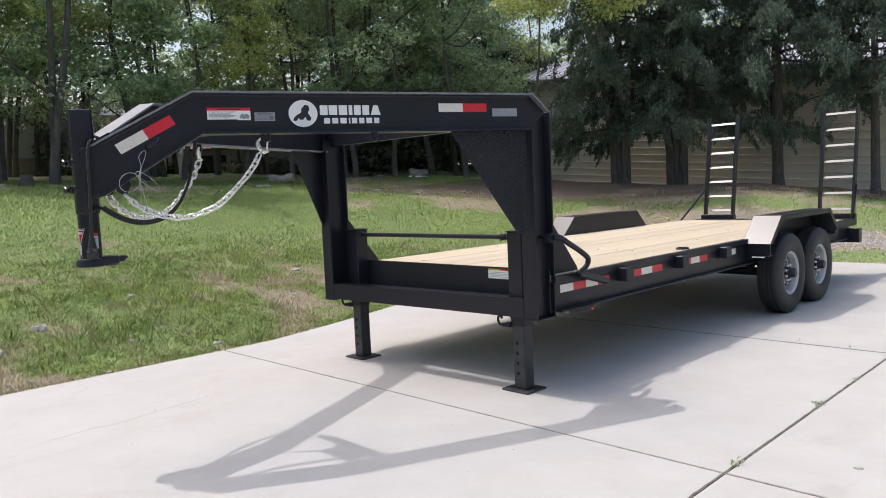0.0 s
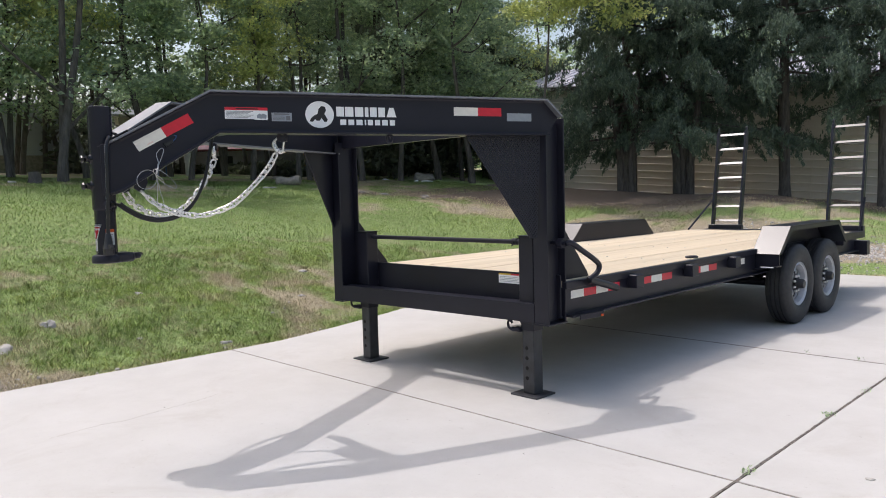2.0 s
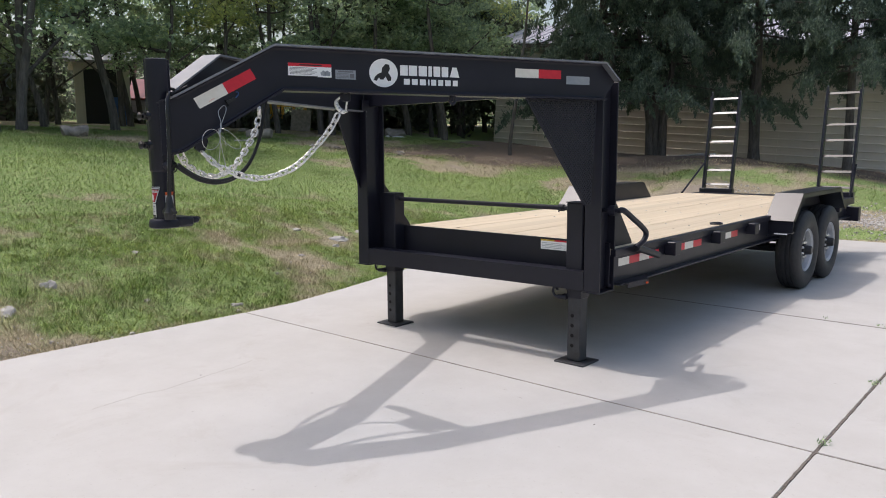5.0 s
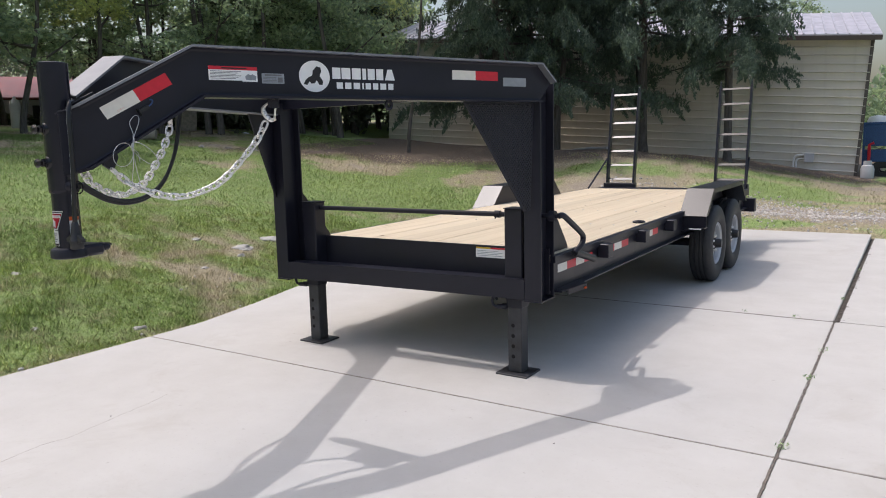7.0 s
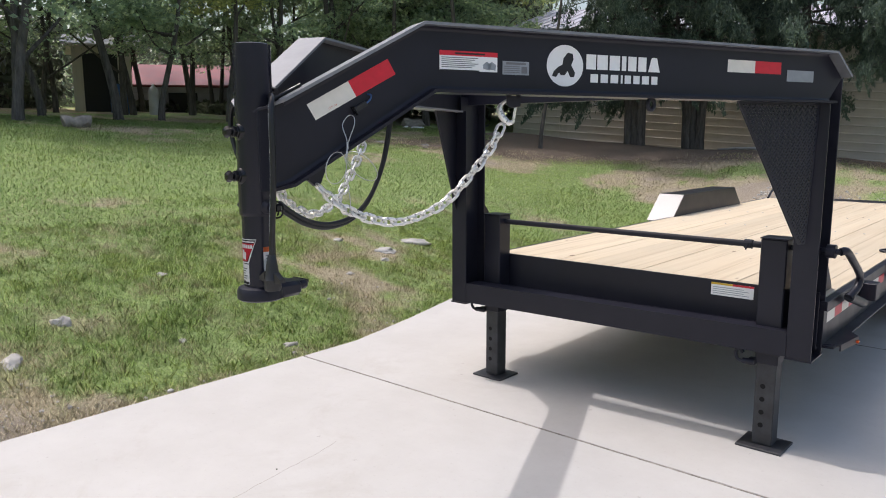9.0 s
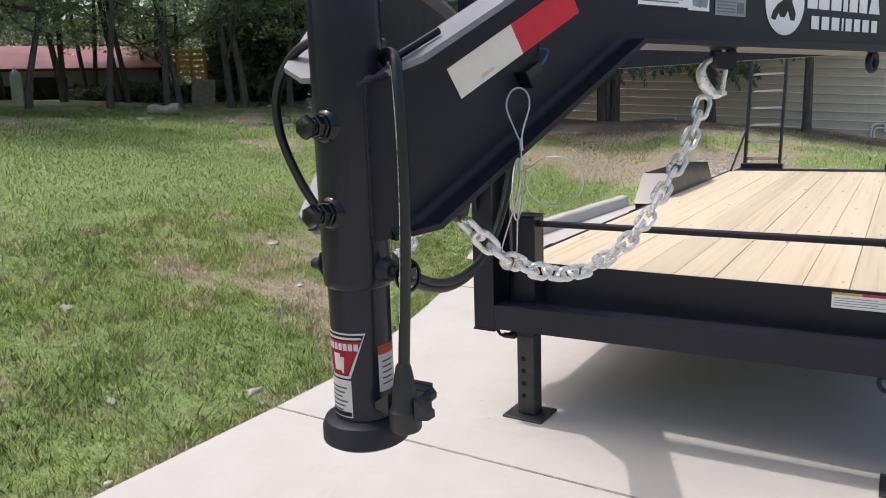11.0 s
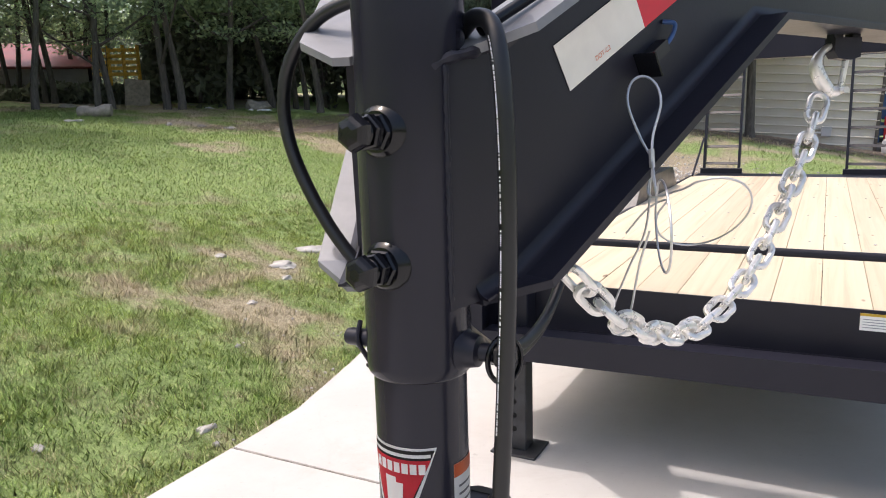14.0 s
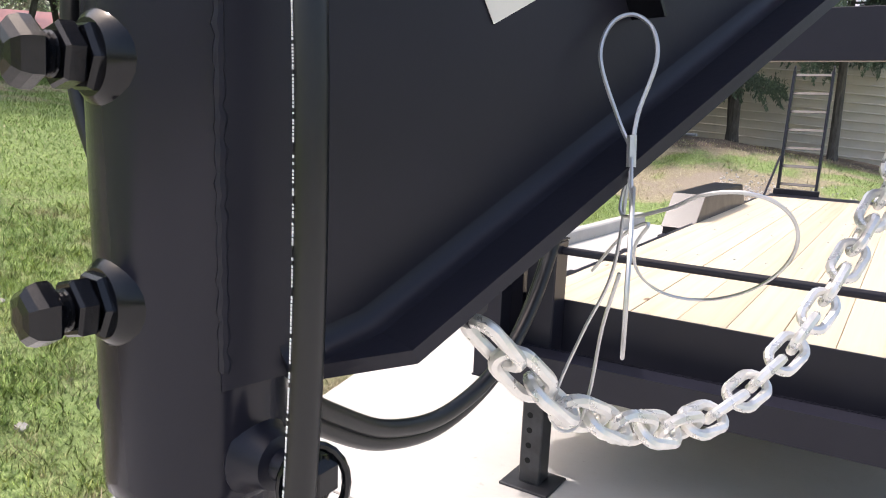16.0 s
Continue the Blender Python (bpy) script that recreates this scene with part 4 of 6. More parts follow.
# siding courses: each a shallow ribbed sheet
z = -0.245
while z < EAVE - 0.02:
    bm = bmesh.new()
    top = min(z + 0.2424, EAVE)
    slab(bm, [(-LEN, 0.03, z), (-LEN, -0.022, z + 0.004), (-LEN, -0.028, z + 0.014), (-LEN, -0.022, z + 0.026), (-LEN, 0.008, z + 0.046), (-LEN, 0.012, z + 0.15), (-LEN, 0.006, top), (-LEN, 0.03, top)], (LEN, 0, 0))
    part("siding_course", in_shed(bm), SIDING, shed)
    z += 0.2424
for x in (-1.6, -5.7, -9.8, -13.9):
    part("seam_trim", in_shed(boxed(x - 0.012, x + 0.012, -0.017, 0.0, 0.0, EAVE - 0.02)), SIDING, shed)
part("corner_trim", in_shed(boxed(-0.07, 0.02, -0.022, 0.10, -0.3, EAVE)), plain("dark_trim", (0.09, 0.075, 0.065), 0.5), shed)
bm = bmesh.new()
RISE = 1.12
slab(bm, [(-LEN - 0.3, -0.30, EAVE - 0.02), (0.17, -0.30, EAVE - 0.02), (0.17, DEEP / 2, EAVE + RISE), (-LEN - 0.3, DEEP / 2, EAVE + RISE)], (0, 0, 0.04))
slab(bm, [(-LEN - 0.3, DEEP / 2, EAVE + RISE), (0.17, DEEP / 2, EAVE + RISE), (0.17, DEEP + 0.4, EAVE - 0.02), (-LEN - 0.3, DEEP + 0.4, EAVE - 0.02)], (0, 0, 0.04))
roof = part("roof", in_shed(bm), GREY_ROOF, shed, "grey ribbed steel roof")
x = -LEN - 0.28
while x < 0.17:
    bm = bmesh.new()
    strip(bm, [(x, -0.30, EAVE + 0.03), (x, DEEP / 2, EAVE + RISE + 0.05)], (1, 0, 0), 0.05, 0.035)
    part("roof_rib", in_shed(bm), GREY_ROOF, roof)
    x += 0.30
part("eave_board", in_shed(boxed(-LEN - 0.3, 0.17, -0.32, -0.29, EAVE - 0.15, EAVE - 0.02)), plain("brown_fascia", (0.07, 0.05, 0.042), 0.6), shed)
part("soffit", in_shed(boxed(-LEN - 0.3, 0.17, -0.29, 0.03, EAVE - 0.06, EAVE - 0.03)), plain("brown_soffit", (0.10, 0.08, 0.07), 0.7), shed)
for sx_ in (-LEN + 0.02, -0.02):
    bm = bmesh.new()
    slab(bm, [(sx_, 0.03, EAVE - 0.02), (sx_, DEEP + 0.07, EAVE - 0.02), (sx_, DEEP / 2, EAVE + RISE - 0.02)], (0.03, 0, 0))
    part("gable", in_shed(bm), SIDING, shed)
bm = bmesh.new()
tube(bm, curve_points([(-1.74, -0.05, 0.30), (-1.74, -0.06, 0.58), (-1.66, -0.06, 0.67), (-1.46, -0.06, 0.70)], 5), 0.03, 10)
tube(bm, curve_points([(-1.66, -0.05, 0.30), (-1.66, -0.06, 0.50), (-1.60, -0.06, 0.57), (-1.46, -0.06, 0.58)], 5), 0.025, 10)
part("conduit_pipe", in_shed(bm), WHITE, shed, "white plastic conduit", True)
part("meter_box", in_shed(boxed(-1.46, -1.20, -0.16, 0.0, 0.48, 0.76, 0.01)), PALE, shed, "grey utility box")

# a length of white pipe lying on the needles before the shed
pipe = thing("fallen_pipe", -8.8, 20.3, 1.05, "white metal pipe lying on the ground before the shed", "pipe")
bm = bmesh.new()
tube(bm, [(x, y, float(ground_z(np.float64(x), np.float64(y))) + 0.05) for x, y in ((-9.5, 20.9), (-8.75, 20.3), (-8.0, 19.7))], 0.035, 10)
part("pipe_body", bm, PALE, pipe, smooth=True)
# odds and ends by the shed's near corner
tank = thing("gas_bottle", -1.88, 24.55, 0.12, "small white gas bottle on the ground by the shed", "gas bottle")
bm = bmesh.new()
lathe(bm, [(0.10, 0.0), (0.16, 0.04), (0.18, 0.10), (0.18, 0.34), (0.15, 0.44), (0.06, 0.48)], pose(-1.88, 24.55, 0.12), 20)
part("bottle_body", bm, PALE, tank, smooth=True)
bm = bmesh.new()
lathe(bm, [(0.10, 0.46), (0.11, 0.46), (0.11, 0.58), (0.10, 0.58)], pose(-1.88, 24.55, 0.12), 16, True)
part("collar", bm, PALE, tank)
# a blue wheeled hopper with a white lid standing at the shed's end
hopper = thing("equipment_hopper", -1.1, 26.4, 0.15, "dark blue steel equipment hopper on small wheels beside the shed", "farm equipment")
for z0, z1 in ((1.10, 1.75), (0.62, 0.98)):
    part("side_panel", boxed(-2.1, 0.3, 25.9, 25.94, z0, z1, 0.01), BLUE, hopper)
    part("back_panel", boxed(-2.1, 0.3, 26.9, 26.94, z0, z1, 0.01), BLUE, hopper)
for x in (-2.08, -1.3, -0.5, 0.28):
    part("post", boxed(x - 0.03, x + 0.03, 25.88, 25.96, 0.42, 1.80, 0.006), BLUE, hopper)
part("top_rail", boxed(-2.14, 0.34, 25.87, 25.95, 1.75, 1.82, 0.008), BLUE, hopper)
part("chassis_beam", boxed(-2.1, 0.3, 26.0, 26.9, 0.42, 0.54, 0.01), PLASTIC, hopper)
for x, y in ((-1.55, 25.98), (-0.1, 25.98), (-1.55, 26.85), (-0.1, 26.85)):
    bm = bmesh.new()
    lathe(bm, [(0.10, -0.06), (0.26, -0.06), (0.29, -0.03), (0.29, 0.03), (0.26, 0.06), (0.10, 0.06)], Matrix.Translation((x, y, 0.40)) @ Matrix.Rotation(radians(90), 4, "X"), 24, True)
    part("wheel", bm, RUBBER, hopper, smooth=True)
bm = bmesh.new()
tube(bm, [(-1.92, 25.80, 0.5), (-1.92, 25.80, 1.15), (-1.80, 25.80, 1.2)], 0.045, 10)
part("jack", bm, RED, hopper, "red screw jack", True)
part("warning_plate", boxed(-1.5, -1.15, 25.885, 25.897, 1.35, 1.6), SILVER, hopper)
drum = thing("plastic_drum", -1.75, 26.45, 1.10, "white plastic drum standing in the blue hopper", "drum")
bm = bmesh.new()
lathe(bm, [(0.0, 0.54), (0.20, 0.54), (0.29, 0.60), (0.30, 0.72), (0.30, 0.90), (0.24, 1.02), (0.0, 1.06)], pose(-1.75, 26.45, 0.98), 24)
part("drum_body", bm, WHITE, drum, smooth=True)

# ---- trees ----
rng = np.random.default_rng(7)


def leaf_mesh(name, centers, sizes, mat, droop=0.0, narrow=0.55, level=0.0):
    """Many small folded leaves: one bent quad each, turned at random; level makes them lie flatter."""
    n = len(centers)
    if level:
        c = rng.normal(size=(n, 3)) + np.array([0, 0, level])
        c /= np.linalg.norm(c, axis=1, keepdims=True)
        a = np.cross(c, rng.normal(size=(n, 3)))
        a /= np.linalg.norm(a, axis=1, keepdims=True)
        b = np.cross(c, a)
    else:
        a = rng.normal(size=(n, 3))
        a[:, 2] -= droop
        a /= np.linalg.norm(a, axis=1, keepdims=True)
        b = np.cross(a, rng.normal(size=(n, 3)))
        b /= np.linalg.norm(b, axis=1, keepdims=True)
        c = np.cross(a, b)
    s = sizes[:, None]
    p0, p2 = centers - a * s, centers + a * s
    p1, p3 = centers + b * s * narrow + c * s * 0.18, centers - b * s * narrow + c * s * 0.18
    co = np.stack([p0, p1, p2, p3], 1).reshape(-1, 3)
    i = np.arange(n)[:, None] * 4
    me = bpy.data.meshes.new(name)
    me.from_pydata(co.tolist(), [], (i + np.array([[0, 1, 2, 3]])).tolist())
    me.materials.append(mat)
    return me


def broad_tree(height, spread, base, count, leaf, seed, lean=0.0, stems=1, slim=1.0):
    """A broad-leaved tree: bent trunk, limbs, and a crown of leaf clusters with gaps."""
    r = np.random.default_rng(seed)
    bm = bmesh.new()
    clusters = []
    for st in range(stems):
        off = Vector((r.uniform(-0.3, 0.3), r.uniform(-0.3, 0.3), 0)) * (st > 0)
        tip = Vector((r.uniform(-0.6, 0.6) + lean, r.uniform(-0.6, 0.6), height * 0.86)) + off * 2
        mid = tip * 0.5 + Vector((r.uniform(-0.7, 0.7), r.uniform(-0.7, 0.7), 0))
        line = curve_points([Vector((0, 0, -0.35)) + off, off * 1.2 + Vector((0, 0, 0.5)), mid, tip], 6)
        rad = slim * height * 0.0155 / math.sqrt(stems)
        tube(bm, line, [rad * (1.35 if i == 0 else 1) * (1 - i / len(line)) ** 1.25 + 0.012 for i in range(len(line))], 9)
        for k in range(int(9 + r.integers(0, 4))):
            u = r.uniform(0.26, 0.98)
            p = line[int(u * (len(line) - 1))]
            ang = k * 2.4 + r.uniform(-0.5, 0.5)
            out = spread * r.uniform(0.45, 1.0) * (1.1 - 0.55 * u)
            q = p + Vector((math.cos(ang) * out, math.sin(ang) * out, r.uniform(-0.1, 1.2) * out * 0.7))
            if q.z < base + 0.3:
                continue
            m = (p + q) / 2 + Vector((0, 0, r.uniform(-0.35, 0.0)))
            tube(bm, curve_points([p, m, q], 3), [rad * 0.34 * (1 - 0.8 * i / 6) for i in range(7)], 5)
            clusters += [q, m + Vector((r.uniform(-0.4, 0.4), r.uniform(-0.4, 0.4), r.uniform(0, 0.5)))]
    trunk = mesh_of("trunk", bm, BARK, True)
    clusters = np.array([c[:] for c in clusters])
    extra = clusters[r.integers(0, len(clusters), len(clusters))] + r.normal(size=clusters.shape) * (spread * 0.3, spread * 0.3, spread * 0.22)
    clusters = np.concatenate([clusters, extra])
    clusters = clusters[clusters[:, 2] > base]
    # flat pads of leaves along the branches, with dark gaps between them
    per = 70
    n_pad = count // per
    pick = clusters[r.integers(0, len(clusters), n_pad)]
    dirs = r.normal(size=(n_pad, 3))
    dirs /= np.linalg.norm(dirs, axis=1, keepdims=True)
    pads = pick + dirs * (r.uniform(0, 1, (n_pad, 1)) ** 0.45) * np.array([0.66, 0.66, 0.46]) * spread / 2.6
    size = np.repeat(r.uniform(0.55, 1.45, (n_pad, 1)), per, 0)
    spot = r.normal(size=(n_pad * per, 3)) * np.array([0.23, 0.23, 0.085]) * size
    spot[:, 2] -= 0.35 * (spot[:, 0] ** 2 + spot[:, 1] ** 2)
    pts = np.repeat(pads, per, 0) + spot
    return trunk, leaf_mesh("crown", pts, r.uniform(0.036, 0.080, len(pts)), leaf, 0.3, 0.6, 1.1)


def cedar_tree(height, spread, base, count, seed, stems=0):
    """A red cedar: straight trunk, drooping fronds of fine foliage."""
    r = np.random.default_rng(seed)
    bm = bmesh.new()
    tube(bm, [(0, 0, -0.35), (0.02, 0, 0.3), (0.04, 0.03, height * 0.5), (0, 0, height)], [0.19, 0.13, 0.09, 0.015], 9)
    tube(bm, [(0.05, 0.02, 0.1), (0.28, -0.1, 1.3), (0.42, -0.15, 3.0)], [0.08, 0.065, 0.04], 7)
    for k in range(stems):
        a, d = k * 2.1 + 0.6, 0.17
        tube(bm, [(d * math.cos(a), d * math.sin(a), -0.3), (d * 1.2 * math.cos(a), d * 1.2 * math.sin(a), 0.9), (d * 3.5 * math.cos(a), d * 3.5 * math.sin(a), 3.4)], [0.13, 0.10, 0.04], 8)
    pts, sz = [], []
    n_limb, n_spray = 76, 13
    for k in range(n_limb):
        u = (k + 0.5) / n_limb
        z0 = base + (height - base) * u
        ang = k * 2.4 + r.uniform(-0.4, 0.4)
        reach = spread * (1 - u) ** 0.6 * r.uniform(0.45, 1.12)
        d = np.array([math.cos(ang), math.sin(ang), 0])
        end = np.array([0, 0, z0]) + d * reach + np.array([0, 0, -0.22 * reach + 0.1])
        tube(bm, [(0, 0, z0 - 0.1), tuple((np.array([0, 0, z0 + 0.12]) + end) / 2), tuple(end)], [0.035, 0.022, 0.006], 5)
        side = np.array([-d[1], d[0], 0])
        # each limb carries hanging sprays; each spray is a tapered plume of fine foliage
        for j in range(n_spray):
            t = r.uniform(0.22, 1.05)
            root = np.array([0, 0, z0]) + d * t * reach + np.array([0, 0, -0.22 * reach * t + 0.12])
            way = d * r.uniform(0.1, 0.8) + side * r.uniform(-0.9, 0.9) + np.array([0, 0, r.uniform(-0.75, 0.15)])
            way /= np.linalg.norm(way)
            m = int(count / (n_limb * n_spray) * (0.5 + (1 - u)))
            v = r.uniform(0, 1, m)
            length = r.uniform(0.35, 0.75)
            p = root + way * (v * length)[:, None] + r.normal(size=(m, 3)) * (0.10 * (1.1 - v))[:, None]
            p[:, 2] -= 0.18 * v * v
            pts.append(p)
            sz.append(r.uniform(0.03, 0.078, m))
    trunk = mesh_of("trunk", bm, BARK, True)
    return trunk, leaf_mesh("crown", np.concatenate(pts), np.concatenate(sz), LEAF[2], 1.6, 0.28)


def plant(name, meshes, x, y, turn, size, label, group, crown_label=""):
    t = thing(name, x, y, float(ground_z(np.float64(x), np.float64(y))), label, "tree", group)
    m = PLACE[t] @ pose(0, 0, 0, 0, 0, turn) @ Matrix.Scale(size, 4)
    place("trunk", meshes[0], m, t)
    place("crown", meshes[1], m, t, crown_label)
    return t


KINDS = [broad_tree(9.5, 2.8, 1.8, 9500, LEAF[0], 11), broad_tree(11, 3.1, 2.0, 10500, LEAF[3], 12, 0.4, 2), broad_tree(8.5, 2.6, 1.6, 8500, LEAF[1], 13),
         broad_tree(10, 2.9, 1.7, 9500, LEAF[0], 14, -0.5, 2), broad_tree(7.5, 2.6, 1.5, 9500, LEAF[3], 15)]
CEDARS = [cedar_tree(9.2, 3.2, 1.5, 84000, 21, 3), cedar_tree(9.4, 2.7, 2.9, 70000, 22)]
LINE = [(-19.5, 24.5), (-17.8, 18.6), (-19.0, 13.4), (-20.6, 9.4), (-21.4, 5.0), (-22.0, 0.0), (-22.5, -6.0)]


def along(u):
    i = min(int(u), len(LINE) - 2)
    a, b = Vector(LINE[i]), Vector(LINE[i + 1])
    return a.lerp(b, u - i), (b - a).normalized()


r2 = random.Random(5)
for row, (back, step) in enumerate(((0.0, 0.34), (3.4, 0.42), (7.0, 0.62))):
    u = 0.05 * row
    while u < len(LINE) - 1:
        p, d = along(u)
        n = Vector((-d.y, d.x)) if Vector((-d.y, d.x)).dot(Vector((-1, 0.3))) > 0 else Vector((d.y, -d.x))
        q = p + n * (back + r2.uniform(-0.8, 0.8))
        k = r2.choice((0, 1, 3, 4, 0, 2) if row == 0 else (0, 1, 3, 1))
        plant("deciduous_tree", KINDS[k], q.x, q.y, r2.uniform(0, 360), r2.uniform(0.85, 1.15), "tall leafy tree with a dark trunk at the lawn's end" if k != 2 else "leafy tree with yellowing leaves at the lawn's end", "trees behind the lawn")
        u += step * r2.uniform(0.75, 1.25)
for x, y, k, s in ((-11.1, 19.1, 0, 1.12), (-9.95, 20.2, 0, 1.1), (-7.5, 21.3, 1, 1.15), (-5.2, 21.7, 1, 0.9)):
    plant("cedar_tree", CEDARS[k], x, y, r2.uniform(0, 360), s, "dark green cedar with drooping foliage before the shed", "cedars by the shed")
LEANER = broad_tree(8.2, 2.7, 2.9, 9000, LEAF[1], 33, 0.0, 1, 0.5)
plant("deciduous_tree", LEANER, -12.25, 16.15, 40, 1.0, "slim tree with yellowing leaves at the shed's corner", "trees behind the lawn")
plant("deciduous_tree", KINDS[4], -15.6, 17.2, 10, 1.1, "leafy green tree beside the shed", "trees behind the lawn")

plant("deciduous_tree", KINDS[1], -18.5, 6.1, 200, 1.2, "tall leafy tree with a thick dark trunk on the lawn", "trees behind the lawn")
for x, y, k in ((-19.3, 22.6, 1), (-16.8, 33.6, 1), (-13.4, 35.5, 3), (-10.2, 36.0, 0), (-6.4, 44.0, 1), (-15.4, 37.5, 3), (-20.2, 27.0, 0)):
    plant("deciduous_tree", KINDS[k], x, y, r2.uniform(0, 360), r2.uniform(1.0, 1.15) if x < -9 else 0.85, "tall leafy tree behind the metal shed", "trees behind the lawn")

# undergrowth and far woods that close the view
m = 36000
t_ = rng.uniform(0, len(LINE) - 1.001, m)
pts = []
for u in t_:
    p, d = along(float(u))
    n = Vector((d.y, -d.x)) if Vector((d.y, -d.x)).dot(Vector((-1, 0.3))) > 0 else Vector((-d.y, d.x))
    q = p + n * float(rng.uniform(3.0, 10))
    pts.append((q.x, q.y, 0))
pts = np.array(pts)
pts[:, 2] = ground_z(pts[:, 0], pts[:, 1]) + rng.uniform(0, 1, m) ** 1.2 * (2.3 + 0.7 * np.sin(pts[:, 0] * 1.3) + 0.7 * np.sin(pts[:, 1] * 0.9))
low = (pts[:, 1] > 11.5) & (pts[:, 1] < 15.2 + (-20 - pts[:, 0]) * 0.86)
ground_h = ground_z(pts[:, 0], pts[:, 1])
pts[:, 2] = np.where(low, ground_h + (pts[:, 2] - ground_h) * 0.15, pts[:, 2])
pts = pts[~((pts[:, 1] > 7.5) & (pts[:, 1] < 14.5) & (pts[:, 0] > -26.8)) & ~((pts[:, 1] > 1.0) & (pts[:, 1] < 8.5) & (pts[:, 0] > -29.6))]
# further brush, added to block bright gaps behind the first tree row
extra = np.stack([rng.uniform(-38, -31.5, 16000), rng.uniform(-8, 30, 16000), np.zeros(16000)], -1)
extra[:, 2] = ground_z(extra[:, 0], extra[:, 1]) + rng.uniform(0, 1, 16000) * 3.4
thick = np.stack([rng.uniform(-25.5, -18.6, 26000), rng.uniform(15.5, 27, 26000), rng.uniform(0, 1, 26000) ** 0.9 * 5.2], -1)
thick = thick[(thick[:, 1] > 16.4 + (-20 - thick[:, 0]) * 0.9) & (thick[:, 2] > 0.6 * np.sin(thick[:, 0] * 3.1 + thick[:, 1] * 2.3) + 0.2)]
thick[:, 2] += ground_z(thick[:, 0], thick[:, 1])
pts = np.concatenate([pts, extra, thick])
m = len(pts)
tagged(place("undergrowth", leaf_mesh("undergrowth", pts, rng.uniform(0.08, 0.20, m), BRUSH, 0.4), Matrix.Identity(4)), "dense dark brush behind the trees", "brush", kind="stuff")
m = 120000
# the ring runs on unseen behind the camera to shape the paint's reflections
ang = rng.uniform(-math.pi, math.pi, m)
rad = rng.uniform(46, 60, m)
pts = np.stack([-4 + rad * np.cos(ang + 0.5), 6 + rad * np.sin(ang + 0.5), np.zeros(m)], -1)
# kept low on the unseen +x side, so more sky reflects
pts[:, 2] = ground_z(pts[:, 0], pts[:, 1]) + rng.uniform(0, 1, m) * (6.5 + 1.8 * np.sin(ang * 23) + 1.3 * np.sin(ang * 57)) * np.where(pts[:, 0] > 12, 0.35, 1.0)
tagged(place("far_woods", leaf_mesh("far_woods", pts, rng.uniform(0.16, 0.34, m), LEAF[3], 0.2, 0.6), Matrix.Identity(4)), "far leafy woods round the lot, unseen part added for reflections", "woods", kind="stuff")

# ---- grass ----


def grass_mesh(name, x, y, height, width, mat):
    n = len(x)
    z = ground_z(x, y)
    a = rng.uniform(0, math.tau, n)
    lean = rng.uniform(0.2, 1.3, n) * height
    la = rng.uniform(0, math.tau, n)
    b0 = np.stack([x - np.cos(a) * width, y - np.sin(a) * width, z - 0.004], -1)
    b1 = np.stack([x + np.cos(a) * width, y + np.sin(a) * width, z - 0.004], -1)
    tip = np.stack([x + np.cos(la) * lean, y + np.sin(la) * lean, z + height], -1)
    co = np.stack([b0, b1, tip], 1).reshape(-1, 3)
    i = np.arange(n)[:, None] * 3
    me = bpy.data.meshes.new(name)
    me.from_pydata(co.tolist(), [], (i + np.array([[0, 1, 2]])).tolist())
    me.attributes.new("bare", "FLOAT", "POINT").data.foreach_set("value", np.repeat(bare(x, y), 3).astype(np.float32))
    me.shade_smooth()
    up = rng.normal(0, 0.28, (n, 3)) + np.array([0, 0, 1.0])
    up /= np.linalg.norm(up, axis=1, keepdims=True)
    me.normals_split_custom_set_from_vertices(np.repeat(up, 3, 0).tolist())
    me.materials.append(mat)
    return me


def lawn_points(n, x0, x1, y0, y1, thin):
    x, y = rng.uniform(x0, x1, n), rng.uniform(y0, y1, n)
    xe = np.interp(y, [p[0] for p in EDGE], [p[1] for p in EDGE])
    fringe = 0.035 * value_noise(x, y, 9.0, 8)
    keep = ((x < xe + 0.02 - fringe) | (y > BACK + 0.02)) & (bare(x, y) + rng.uniform(-0.45, 0.45, n) < thin)
    return x[keep], y[keep]


def blend(x, y, towards):
    """Let two kinds of grass run into each other along the lawn."""
    w = np.clip((x + 12.0) / 4.5, 0, 1) * np.clip((10.5 - y) / 3.0, 0, 1) + rng.uniform(-0.25, 0.25, len(x))
    k = (w > 0.5) if towards else (w <= 0.5)
    return x[k], y[k]


x, y = blend(*lawn_points(640000, -12, -5.9, -0.5, 10.5, 0.75), True)
h = rng.gamma(3.0, 0.0068, len(x)) * (0.40 + 1.2 * value_noise(x, y, 2.6, 9) ** 1.6) * (0.45 + 1.2 * value_noise(x, y, 11.0, 10))
near = place("lawn_grass", grass_mesh("lawn_grass", x, y, h, rng.uniform(0.0018, 0.0050, len(x)), BLADES), Matrix.Identity(4))
tagged(near, "short patchy green and straw-coloured lawn grass", "grass", kind="stuff")
x, y = blend(*lawn_points(430000, -21, -7.4, -5, 17, 0.6), False)
far = place("lawn_grass", grass_mesh("lawn_grass", x, y, rng.gamma(3.5, 0.0070, len(x)), rng.uniform(0.004, 0.009, len(x)), FAR_BLADES), Matrix.Identity(4))
tagged(far, "short patchy green lawn grass below the trees", "grass", kind="stuff")
x, y = blend(*lawn_points(130000, -9.5, 6, 7.5, 24, 0.6), False)
k = ~((y > 13.6) & (y < 15.4) & (x > -6.5))
x, y = x[k], y[k]
back = place("lawn_grass", grass_mesh("lawn_grass", x, y, rng.gamma(3.5, 0.010, len(x)), rng.uniform(0.004, 0.008, len(x)), FAR_BLADES), Matrix.Identity(4))
